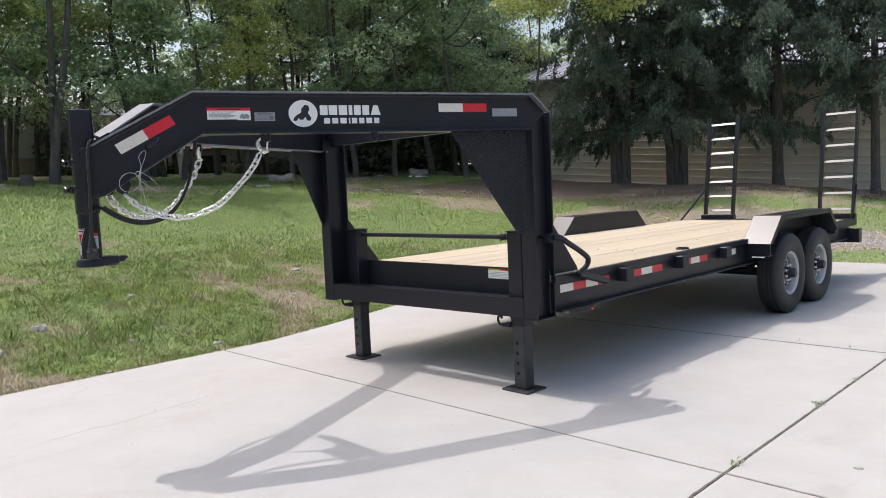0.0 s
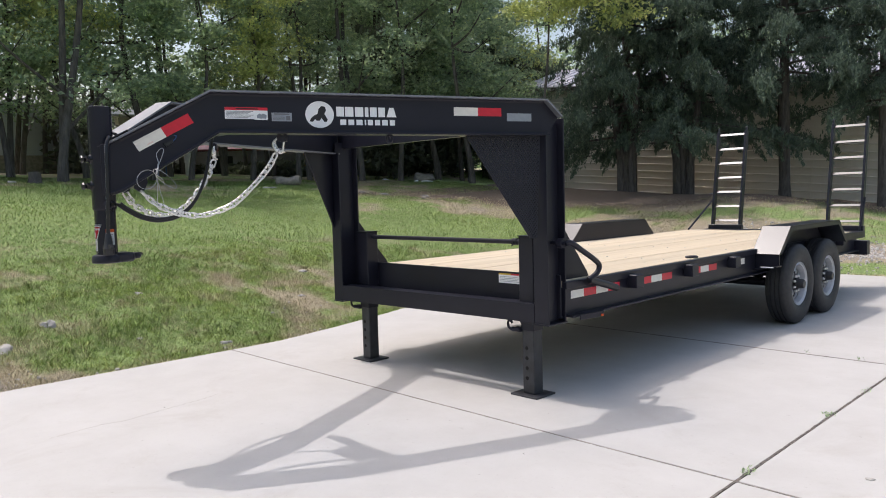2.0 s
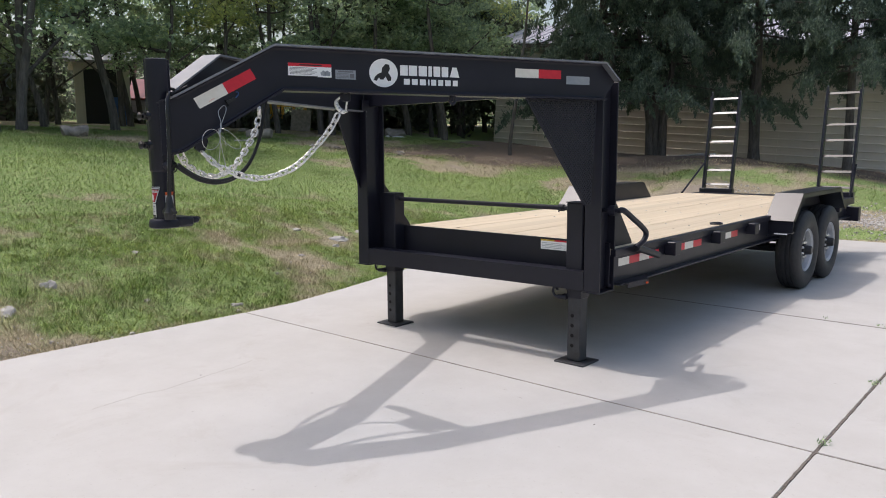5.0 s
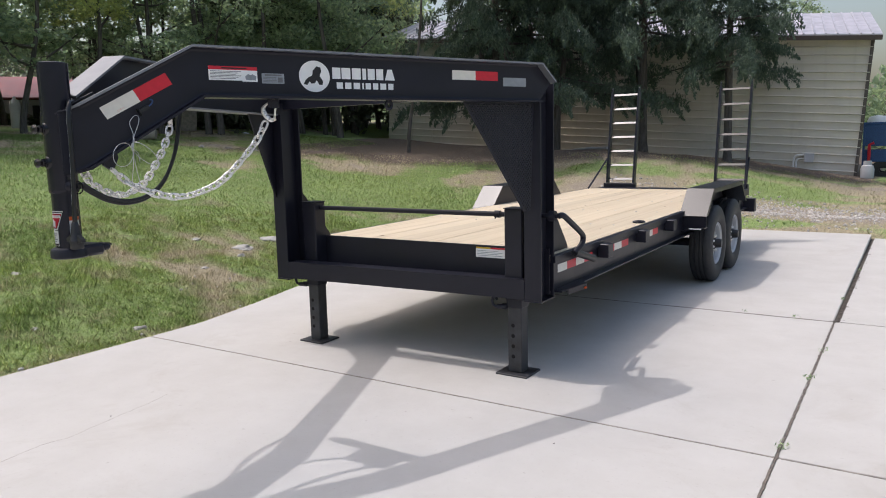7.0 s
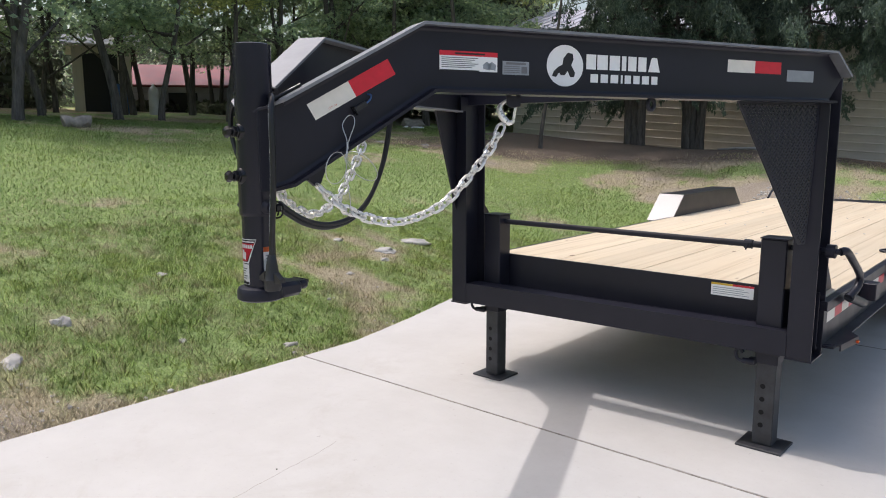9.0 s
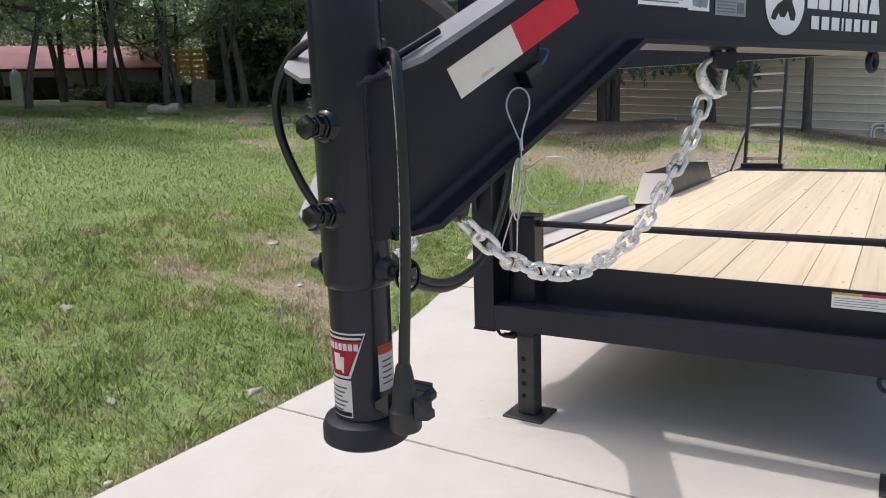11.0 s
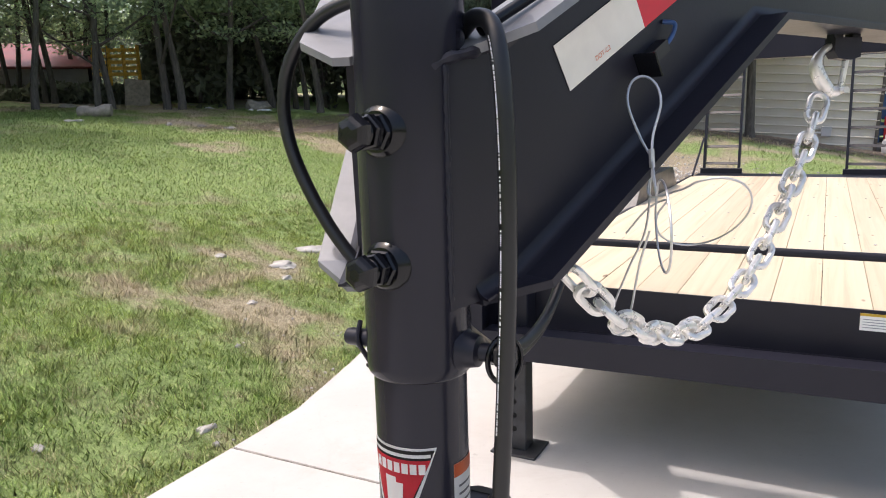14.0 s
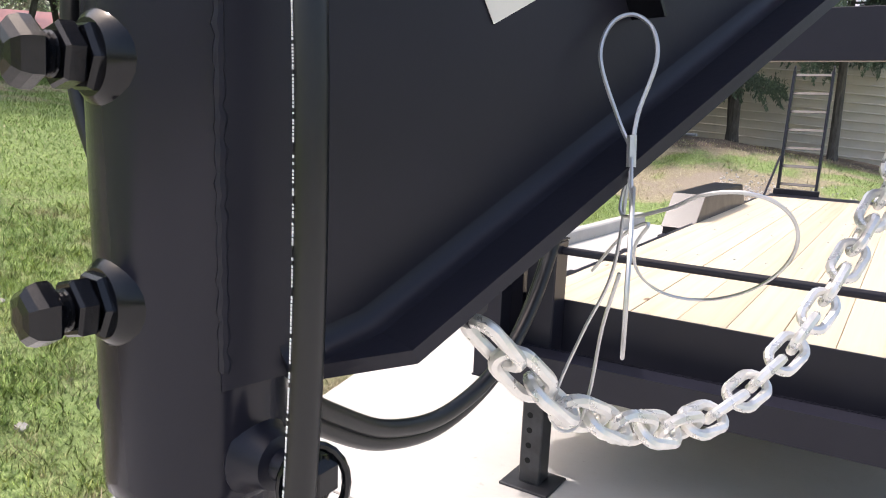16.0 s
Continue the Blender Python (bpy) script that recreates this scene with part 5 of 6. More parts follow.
tagged(back, "short grass verge between the pavement and the shed", "grass", kind="stuff")

# darker tufts of taller grass along the bank
c = 2400
tx, ty = lawn_points(c * 3, -9.4, -6.0, -0.5, 9.0, 0.28)
tx, ty = tx[:c], ty[:c]
k = 24
size = rng.uniform(0.5, 1.5, len(tx))
x = (tx[:, None] + rng.normal(0, 0.030, (len(tx), k)) * size[:, None]).ravel()
y = (ty[:, None] + rng.normal(0, 0.030, (len(tx), k)) * size[:, None]).ravel()
size = np.repeat(size, k)
ok = x < np.interp(y, [p[0] for p in EDGE], [p[1] for p in EDGE]) - 0.01
x, y, size = x[ok], y[ok], size[ok]
TUFT = blades("tuft_blades", (0.13, 0.21, 0.055), (0.38, 0.50, 0.14), (0.46, 0.40, 0.25))
tufts = place("grass_tufts", grass_mesh("grass_tufts", x, y, rng.gamma(5.0, 0.0055, len(x)) * size, rng.uniform(0.0025, 0.0050, len(x)) * size, TUFT), Matrix.Identity(4))
tagged(tufts, "taller tufts of green grass on the bank", "grass", kind="stuff")

# ---- coupler ----
TX, CY = -3.788, 1.586      # the coupler tube's middle
coupler = part("coupler", boxed(TX - 0.045, TX + 0.045, CY - 0.045, CY + 0.045, 1.084, 1.092), PAINT, trailer, "black gooseneck coupler tube")
bm = bmesh.new()
lathe(bm, [(0.050, 1.368), (0.055, 1.362), (0.0585, 1.366), (0.0595, 1.376), (0.0595, 1.902), (0.054, 1.905)], pose(TX, CY, 0), 48, True)
part("outer_tube", bm, TUBE_PAINT, coupler, smooth=True)
part("tube_cap", boxed(TX - 0.04, TX + 0.04, CY - 0.04, CY + 0.04, 1.885, 1.893), PAINT, coupler)
bm = bmesh.new()
lathe(bm, [(0.0530, 1.11), (0.0530, 1.38)], pose(TX, CY, 0), 48)
part("inner_tube", bm, TUBE_PAINT, coupler, smooth=True)
bm = bmesh.new()
lathe(bm, [(0.070, 1.083), (0.077, 1.088), (0.077, 1.112), (0.072, 1.124), (0.058, 1.130), (0.054, 1.130)], pose(TX, CY, 0), 48)
head = part("ball_head", bm, PAINT, coupler, smooth=True)
bm = bmesh.new()
box(bm, TX - 0.062, TX + 0.066, CY + 0.02, CY + 0.125, 1.084, 1.134, 0.012)
box(bm, TX - 0.035, TX + 0.05, CY + 0.12, CY + 0.165, 1.098, 1.128, 0.010)
part("ball_latch", bm, PAINT, coupler, smooth=True)
bm = bmesh.new()
slab(bm, [(TX - 0.03, CY + 0.155, 1.118), (TX + 0.04, CY + 0.155, 1.118), (TX + 0.025, CY + 0.180, 1.112), (TX - 0.015, CY + 0.180, 1.112)], (0, 0, 0.012))
part("latch_handle", bm, PLASTIC, coupler)
# two set bolts with lock nuts
for z in (1.630, 1.491):
    out = pose(TX, CY, z, 90, 0, -5)      # its z axis points to the front
    bm = bmesh.new()
    lathe(bm, [(0.019, 0.050), (0.0205, 0.053), (0.0205, 0.066), (0.0185, 0.069)], out, 6)
    nut = part("welded_nut", bm, GLOSS, coupler)
    bm = bmesh.new()
    lathe(bm, [(0.0165, 0.070), (0.0185, 0.072), (0.0185, 0.080), (0.0165, 0.082)], out @ pose(0, 0, 0, 0, 0, 14), 6)
    part("lock_nut", bm, GLOSS, nut)
    bm = bmesh.new()
    lathe(bm, [(0.0125, 0.05)] + [(0.0125 if k % 2 else 0.0110, 0.082 + 0.0012 * k) for k in range(7)] + [(0.0115, 0.092)], out, 18)
    part("bolt_shank", bm, GLOSS, nut)
    bm = bmesh.new()
    lathe(bm, [(0.0165, 0.090), (0.0190, 0.0925), (0.0190, 0.0985), (0.0172, 0.1035), (0.0130, 0.1068), (0.0070, 0.1080)], out @ pose(0, 0, 0, 0, 0, 24), 6)
    part("bolt_head", bm, GLOSS, nut)
    bm = bmesh.new()
    lathe(bm, [(0.031, 0.044), (0.0295, 0.053), (0.0262, 0.0595), (0.0212, 0.0635)], out, 24)
    part("weld_ring", bm, GLOSS, nut, smooth=True)
bm = bmesh.new()
tube(bm, [(TX - 0.093, CY - 0.006, 1.391), (TX - 0.088, CY - 0.006, 1.391), (TX + 0.112, CY, 1.391)], [0.0095, 0.0105, 0.0105], 16)
tube(bm, curve_points([(TX - 0.075, CY - 0.006, 1.411), (TX - 0.072, CY - 0.018, 1.392), (TX - 0.067, CY - 0.012, 1.374), (TX - 0.064, CY - 0.006, 1.361), (TX - 0.068, CY - 0.006, 1.357)], 4), 0.0030, 7)
part("lock_pin", bm, PAINT, coupler, smooth=True)
bm = bmesh.new()
lathe(bm, [(0.011, 0.048), (0.024, 0.050), (0.026, 0.056), (0.020, 0.062), (0.0175, 0.075), (0.011, 0.078)], Matrix.Translation((TX, CY, 1.391)) @ Matrix.Rotation(radians(90), 4, "Y"), 20)
part("pin_boss", bm, PAINT, coupler, smooth=True)
bm = bmesh.new()
box(bm, TX + 0.092, TX + 0.116, CY - 0.013, CY + 0.013, 1.379, 1.404, 0.005)
clip = part("linch_clip", bm, GLOSS, coupler, "black spring clip on the lock pin")
bm = bmesh.new()
tube(bm, [(TX + 0.104 + 0.013 * math.sin(a), CY + 0.015 * math.sin(a), 1.385 + 0.026 * math.cos(a)) for a in np.linspace(0, math.tau, 21)[:-1]], 0.0030, 8, True)
tube(bm, curve_points([(TX + 0.110, CY + 0.004, 1.405), (TX + 0.113, CY + 0.002, 1.385), (TX + 0.104, CY, 1.366)], 5), 0.0022, 6)
part("clip_ring", bm, GLOSS, clip, smooth=True)
bm = bmesh.new()
line = [(TX + 0.0540 + 0.0005 * math.sin(k * 1.9), CY - 0.0235 + 0.0005 * math.sin(k * 2.7), 1.452 + k * 0.0062) for k in range(40)]
tube(bm, line, [0.0036 + 0.0008 * math.sin(k * 2.2) for k in range(40)], 8)
part("weld_bead", bm, PAINT, coupler, smooth=True)
bm = bmesh.new()
tube(bm, curve_points([(TX + 0.040, CY - 0.034, 1.690), (TX + 0.055, CY - 0.02, 1.700), (TX + 0.072, CY + 0.0, 1.706), (TX + 0.085, CY + 0.02, 1.712)], 4), [0.006 + 0.0015 * math.sin(k * 1.7) for k in range(13)], 8)
part("weld_bead", bm, PAINT, coupler, smooth=True)


def on_tube(r, a0, a1, z0, z1, mat, name, label="", top=None, parent=coupler):
    """A label bent round the tube, from angle a0 to a1 at its foot, or top=(a, a) at its head."""
    top = top or (a0, a1)
    bm = bmesh.new()
    n, rows = 14, 6
    grid = []
    for j in range(rows + 1):
        v = j / rows
        b0, b1 = a0 + (top[0] - a0) * v, a1 + (top[1] - a1) * v
        grid.append([bm.verts.new((TX + r * math.cos(radians(b0 + (b1 - b0) * k / n)), CY + r * math.sin(radians(b0 + (b1 - b0) * k / n)), z0 + (z1 - z0) * v)) for k in range(n + 1)])
    for p, q in zip(grid, grid[1:]):
        for k in range(n):
            bm.faces.new((p[k], p[k + 1], q[k + 1], q[k]))
    bmesh.ops.solidify(bm, geom=list(bm.faces), thickness=0.0004)
    return part(name, bm, mat, parent, label)


mark = on_tube(0.0534, -122, -76, 1.208, 1.288, WHITE, "maker_label", "red and white maker's label", (-146, -44))
on_tube(0.0538, -118, -80, 1.213, 1.285, BLACK_INK, "label_border", "", (-143, -47), mark)
on_tube(0.0542, -116, -82, 1.215, 1.274, RED, "label_field", "", (-138, -52), mark)
on_tube(0.0542, -138, -52, 1.277, 1.281, WHITE, "text_bar", "", None, mark)
for k in range(7):
    on_tube(0.0546, -129 + k * 10.4, -121 + k * 10.4, 1.258, 1.270, WHITE, "text_bar", "", None, mark)
on_tube(0.0546, -110, -92, 1.222, 1.252, WHITE, "emblem", "", (-112, -96), mark)
on_tube(0.0546, -92, -88, 1.218, 1.246, WHITE, "emblem", "", (-97, -86), mark)
plate = on_tube(0.0534, -140, -75, 1.138, 1.205, WHITE, "data_label", "white printed data label")
for k in range(6):
    on_tube(0.0538, -132, -84 - 6 * (k % 3), 1.189 - k * 0.008, 1.192 - k * 0.008, GREY_INK, "text_bar", "", None, plate)
on_tube(0.0538, -138, -77, 1.140, 1.148, BLACK_INK, "text_bar", "", None, plate)
side_label = on_tube(0.0534, -22, 26, 1.18, 1.262, WHITE, "warning_label", "white and orange warning label")
on_tube(0.0538, -22, 26, 1.246, 1.262, ORANGE, "warning_band", "", None, side_label)
for k in range(5):
    on_tube(0.0538, -14, 16 - 4 * (k % 2), 1.232 - k * 0.010, 1.235 - k * 0.010, GREY_INK, "text_bar", "", None, side_label)

# cross channel between the arms
bm = bmesh.new()
box(bm, -4.02, -3.44, 2.335, 2.345, 1.80, 1.945, 0.002)
box(bm, -4.02, -3.44, 2.345, 2.39, 1.80, 1.808)
box(bm, -4.02, -3.44, 2.345, 2.39, 1.937, 1.945)
part("neck_cross_channel", bm, PAINT, trailer)
# rear cross channel between the arms, over the uprights
bm = bmesh.new()
xl, xr = arm_x(3.95, -1) + 0.012, arm_x(3.95, 1) - 0.012
box(bm, xl, xr, 3.945, 3.955, 1.812, 1.975, 0.002)
box(bm, xl, xr, 3.955, 4.00, 1.812, 1.820)
box(bm, xl, xr, 3.955, 4.00, 1.967, 1.975)
part("neck_cross_channel", bm, PAINT, trailer)
part("wiring_box", boxed(-3.80, -3.58, 2.20, 2.335, 1.80, 1.93, 0.01), PLASTIC, trailer, "black plastic wiring box")
# ---- safety chains ----
SAG = [(1.722, 1.470), (1.79, 1.392), (1.86, 1.352), (1.92, 1.330), (1.99, 1.319), (2.07, 1.332), (2.18, 1.381), (2.30, 1.497), (2.37, 1.585), (2.412, 1.664)]


def link_mesh():
    pts = []
    half, rad = 0.0125, 0.0145
    for k in range(9):
        a = -math.pi / 2 + math.pi * k / 8
        pts.append((rad * math.sin(a) * -1, half + rad * math.cos(a), 0))
    for k in range(9):
        a = math.pi / 2 + math.pi * k / 8
        pts.append((rad * math.sin(a) * -1, -half + rad * math.cos(a), 0))
    bm = bmesh.new()
    tube(bm, pts, 0.0056, 8, True)
    return mesh_of("link", bm, ZINC, True)


LINK = link_mesh()
for side in (1, -1):
    chain_x = lambda y: CX + side * (-3.655 + 0.349 * (y - 1.70) - 0.3 * max(0, 1.80 - y) - CX)   # noqa: E731
    line = curve_points([(chain_x(y), y, z) for y, z in SAG], 30)
    chain = thing("safety_chain", chain_x(1.99), 1.99, 1.319, "zinc-plated steel safety chain hanging below the neck", "chain", "safety chains")
    acc, k, pitch = 0.0, 0, 0.0390
    for a, b in zip(line, line[1:]):
        acc += (b - a).length
        if acc >= pitch:
            acc -= pitch
            t = (b - a).normalized()
            q = t.to_track_quat("Y", "Z").to_matrix().to_4x4()
            place("link", LINK, Matrix.Translation(b) @ q @ pose(0, 0, 0, 0, (125 if k % 2 else 35) + 8 * math.sin(k * 2.3) - (55 if k == 0 else 0), 0), chain)
            k += 1
    # clevis hook on the arm's hanger
    u = Vector((0.8 * side, 0.6, 0))
    e = line[-1] + u * 0.024
    bm = bmesh.new()
    pts = [e + u * a + Vector((0, 0, z)) for a, z in ((0.016, 0.004), (-0.004, 0.000), (-0.022, 0.016), (-0.035, 0.038), (-0.036, 0.056), (-0.025, 0.072), (-0.008, 0.080), (0.012, 0.078))]
    tube(bm, curve_points(pts, 5), [0.0065 + 0.0065 * math.sin(min(1, i / 24) * math.pi) ** 0.7 for i in range(36)], 10)
    part("hook", bm, ZINC, chain, "zinc-plated clevis hook", True)
    bm = bmesh.new()
    tube(bm, [e + u * a + Vector((0, 0, z)) for a, z in ((0.014, 0.004), (0.022, 0.06))], 0.0055, 8)
    part("hook_latch", bm, ZINC, chain, smooth=True)
    bm = bmesh.new()
    tube(bm, [e + u * 0.012 + Vector((0.012, -0.02, 0.002)), e + u * 0.012 + Vector((-0.012, 0.02, 0.002))], 0.006, 8)
    part("hook_pin", bm, ZINC, chain, smooth=True)
    bm = bmesh.new()
    c = e + u * 0.012
    w = Vector((-u.y, u.x, 0))
    slab(bm, [c + u * a + w * 0.014 + Vector((0, 0, z)) for a, z in ((-0.024, 0.070), (-0.016, 0.058), (0.010, 0.055), (0.028, 0.060), (0.028, 0.094), (-0.024, 0.094))], w * -0.028)
    slab(bm, [c + u * a + w * 0.010 + Vector((0, 0, z)) for a, z in ((-0.024, 0.094), (-0.006, 0.094), (-0.006, 0.102), (-0.024, 0.102))], w * -0.020)
    slab(bm, [c + u * a + w * 0.010 + Vector((0, 0, z)) for a, z in ((0.012, 0.094), (0.028, 0.094), (0.028, 0.102), (0.012, 0.102))], w * -0.020)
    part("chain_hanger", bm, PAINT, trailer, "black steel hanger under the neck")
    # chain lug under the slope
    s = line[0]
    bm = bmesh.new()
    slab(bm, [s + Vector((-0.007, y_, z_)) for y_, z_ in ((-0.022, 0.004), (0.006, -0.016), (0.030, -0.008), (0.050, 0.035), (0.045, 0.060), (-0.018, 0.030))], (0.014, 0, 0))
    part("chain_lug", bm, PAINT, trailer)

# ---- cables ----
LOOP = [(1.66, 1.385), (1.70, 1.355), (1.78, 1.312), (1.88, 1.293), (1.99, 1.315), (2.08, 1.385), (2.15, 1.51), (2.19, 1.66), (2.22, 1.80)]
cable = thing("trailer_cable", CX, 1.9, 1.29, "looped black trailer wiring cable with a round plug", "cable")
left = [(-3.76, 1.655, 1.762), (-3.83, 1.65, 1.782), (-3.90, 1.642, 1.778), (-3.955, 1.64, 1.755), (-3.995, 1.64, 1.705), (-4.004, 1.64, 1.645), (-3.983, 1.64, 1.575), (-3.93, 1.642, 1.49), (-3.86, 1.65, 1.42), (-3.80, 1.655, 1.392)]
for k in range(2):
    off = Vector((0.014 * k, 0.004 * k, 0.012 * k))
    bm = bmesh.new()
    if k == 0:
        tube(bm, curve_points(left + [(-3.78, y, z) for y, z in LOOP], 8), 0.0085, 12)
    else:
        tube(bm, curve_points([Vector((-3.79, y, z)) + off for y, z in LOOP], 8), 0.0085, 12)
    part("cable_sheath", bm, HOSE, cable, smooth=True)
right = curve_points([(-3.755, 1.630, 1.722), (-3.722, 1.605, 1.741), (-3.694, 1.588, 1.732), (-3.678, 1.573, 1.69), (-3.671, 1.568, 1.60), (-3.670, 1.565, 1.48), (-3.673, 1.559, 1.35), (-3.678, 1.555, 1.235)], 10)
bm = bmesh.new()
tube(bm, right, 0.0095, 14)
sheath = part("cable_sheath", bm, HOSE, cable, smooth=True)
r3 = random.Random(3)
for i in range(24, 63):
    a, b = right[i], right[i + 1]
    n = Vector((-0.45, -0.89, 0)).normalized()
    k = 0
    while k < 6:
        if r3.random() < 0.8:
            bm = bmesh.new()
            strip(bm, [a.lerp(b, k / 6) + n * 0.0096, a.lerp(b, (k + r3.uniform(0.5, 0.9)) / 6) + n * 0.0096], (0.89, -0.45, 0), 0.0016, 0.0005)
            part("text_bar", bm, WHITE, sheath)
        k += 1
bm = bmesh.new()
lathe(bm, [(0.010, 1.245), (0.013, 1.24), (0.019, 1.205), (0.023, 1.17), (0.027, 1.165), (0.027, 1.135), (0.024, 1.13)], pose(-3.679, 1.555, 0), 20)
plug = part("plug", bm, PLASTIC, cable, smooth=True)
bm = bmesh.new()
slab(bm, [(-3.653, 1.543, 1.19), (-3.626, 1.543, 1.172), (-3.626, 1.543, 1.16), (-3.653, 1.543, 1.155)], (0, 0.02, 0))
part("plug_wing", bm, PLASTIC, plug)
bm = bmesh.new()
slab(bm, [(-3.705, 1.543, 1.19), (-3.732, 1.543, 1.172), (-3.732, 1.543, 1.16), (-3.705, 1.543, 1.155)], (0, 0.02, 0))
part("plug_wing", bm, PLASTIC, plug)

# breakaway switch and its coiled steel wire
bm = bmesh.new()
p = arm_pt(1.855, 1.70, 0.018, 1)
u = Vector((math.sin(ANG), math.cos(ANG), 0)) * 0.86 + Vector((0, 0, 0.5))
v = Vector((0, 0, 1)).cross(u).cross(u).normalized()
nrm = (arm_pt(0, 0, 1, 1) - arm_pt(0, 0, 0, 1))
slab(bm, [p + u * a + v * b - nrm * 0.013 for a, b in ((-0.004, -0.008), (0.048, -0.008), (0.048, 0.008), (-0.004, 0.008))], nrm * 0.016)
switch = part("breakaway_switch", bm, PLASTIC, trailer, "small black breakaway switch")
bm = bmesh.new()
slab(bm, [p + u * -0.006 + v * b + nrm * c for b, c in ((-0.016, -0.012), (0.016, -0.012), (0.016, 0.020), (-0.016, 0.020))], u * 0.003)
part("switch_plate", bm, GLOSS, switch)
bm = bmesh.new()
tube(bm, curve_points([p + u * 0.045, p + u * 0.062 + Vector((0, 0, 0.006)), p + u * 0.066 + Vector((0, 0, 0.018)), p + u * 0.056 + Vector((0, 0, 0.026)) - nrm * 0.012], 5), 0.0030, 8)
part("lead", bm, BLUE, switch, "blue insulated lead", True)
wire = thing("breakaway_wire", -3.58, 1.80, 1.587, "thin clear-coated steel wire looped from the switch to the chain", "wire")
crimp = Vector((-3.577, 1.794, 1.587))
side_way = Vector((0.88, 0.47, 0))
mid_loop = Vector((-3.590, 1.812, 1.650))
bm = bmesh.new()
tube(bm, curve_points([crimp, crimp + Vector((-0.010, 0.012, 0.022)) - side_way * 0.006, mid_loop - side_way * 0.021, Vector((-3.598, 1.826, 1.676)) - side_way * 0.013, Vector((-3.597, 1.830, 1.684)), Vector((-3.594, 1.824, 1.674)) + side_way * 0.014, mid_loop + side_way * 0.019, crimp + Vector((-0.008, 0.010, 0.026)) + side_way * 0.007, crimp], 8), 0.0017, 6)
part("wire_loop", bm, STEEL, wire, smooth=True)
bm = bmesh.new()
tube(bm, [crimp + Vector((-0.001, 0.001, 0.010)), crimp - Vector((-0.001, 0.001, 0.012))], 0.0036, 8)
part("crimp", bm, STEEL, wire)
bm = bmesh.new()
ring_c, ring_a, ring_b = Vector((-3.5186, 1.8018, 1.5192)), Vector((-0.0478, -0.0127, 0.0025)), Vector((-0.0291, 0.0618, -0.0493))
coil = [crimp - Vector((0, 0, 0.01)), crimp + Vector((0.0, -0.01, -0.045))]
coil += [ring_c + ring_a * math.cos(w) + ring_b * math.sin(w) for w in np.linspace(-0.7, -0.7 - math.tau * 0.95, 16)]
coil += [(-3.585, 1.815, 1.522), (-3.618, 1.844, 1.485)]
tube(bm, curve_points(coil, 6), 0.0013, 6)
part("wire_coil", bm, STEEL, wire, smooth=True)
bm = bmesh.new()
loop_c, loop_a, loop_b = Vector((-3.5475, 1.7187, 1.5167)), Vector((0.0082, -0.0217, -0.0484)), Vector((0.0190, -0.0571, 0.0096))
tube(bm, curve_points([crimp] + [loop_c + loop_a * math.cos(w) + loop_b * math.sin(w) for w in np.linspace(3.93, 3.93 + math.tau, 15)] + [crimp - Vector((0, 0, 0.012))], 5), 0.0014, 6)
part("wire_bight", bm, STEEL, wire, smooth=True)
bm = bmesh.new()
join = Vector((-3.581, 1.789, 1.502))
tube(bm, curve_points([crimp - Vector((0, 0, 0.008)), join, Vector((-3.603, 1.796, 1.448)), Vector((-3.622, 1.800, 1.396)), Vector((-3.626, 1.806, 1.362)), Vector((-3.614, 1.822, 1.356)), Vector((-3.606, 1.828, 1.388)), Vector((-3.592, 1.806, 1.450)), join + Vector((0.004, 0.002, -0.004))], 7), 0.0015, 6)
part("wire_tail", bm, STEEL, wire, smooth=True)

# ---- labels and reflective tape on the near arm ----


def on_arm(pts, mat, name, parent, label="", lift=0.006):
    bm = bmesh.new()
    slab(bm, [arm_pt(y, z, lift, 1) for y, z in pts], nrm * 0.0006)
    return part(name, bm, mat, parent, label)


def rect(y0, y1, z0, z1):
    return [(y0, z0), (y1, z0), (y1, z1), (y0, z1)]


near_arm = arms[1]
warn = on_arm(rect(2.145, 2.358, 1.842, 1.910), WHITE, "warning_sticker", near_arm, "white warning sticker with a red header")
on_arm(rect(2.145, 2.358, 1.894, 1.9105), RED, "header_band", warn, "", 0.0068)
on_arm(rect(2.145, 2.29, 1.8415, 1.846), BLACK_INK, "foot_band", warn, "", 0.0068)
for k in range(6):
    on_arm(rect(2.152, 2.285 - 0.012 * (k % 3), 1.886 - k * 0.0065, 1.8885 - k * 0.0065), GREY_INK, "text_bar", warn, "", 0.0068)
for a, b in ((2.305, 2.330), (2.322, 2.350)):
    on_arm([(a, 1.852), (b, 1.848), (b + 0.003, 1.868), ((a + b) / 2, 1.878), (a - 0.002, 1.866)], SILVER, "emblem", warn, "", 0.0068)
on_arm(rect(2.20, 2.31, 1.899, 1.905), BLACK_INK, "text_bar", warn, "", 0.0074)
serial = on_arm(rect(2.378, 2.482, 1.836, 1.884), SILVER, "data_plate", near_arm, "grey printed data plate")
on_arm(rect(2.392, 2.47, 1.872, 1.880), GREY_INK, "text_bar", serial, "", 0.0068)
for k in range(4):
    on_arm(rect(2.384, 2.445, 1.864 - k * 0.007, 1.8665 - k * 0.007), GREY_INK, "text_bar", serial, "", 0.0068)
on_arm(rect(2.452, 2.474, 1.842, 1.866), GREY_INK, "printed_square", serial, "", 0.0068)
badge = on_arm([(2.630 + 0.0765 * math.cos(a), 1.877 + 0.0765 * math.sin(a)) for a in np.linspace(0, math.tau, 49)[:-1]], WHITE, "round_emblem", near_arm, "white round emblem with a dark shape")
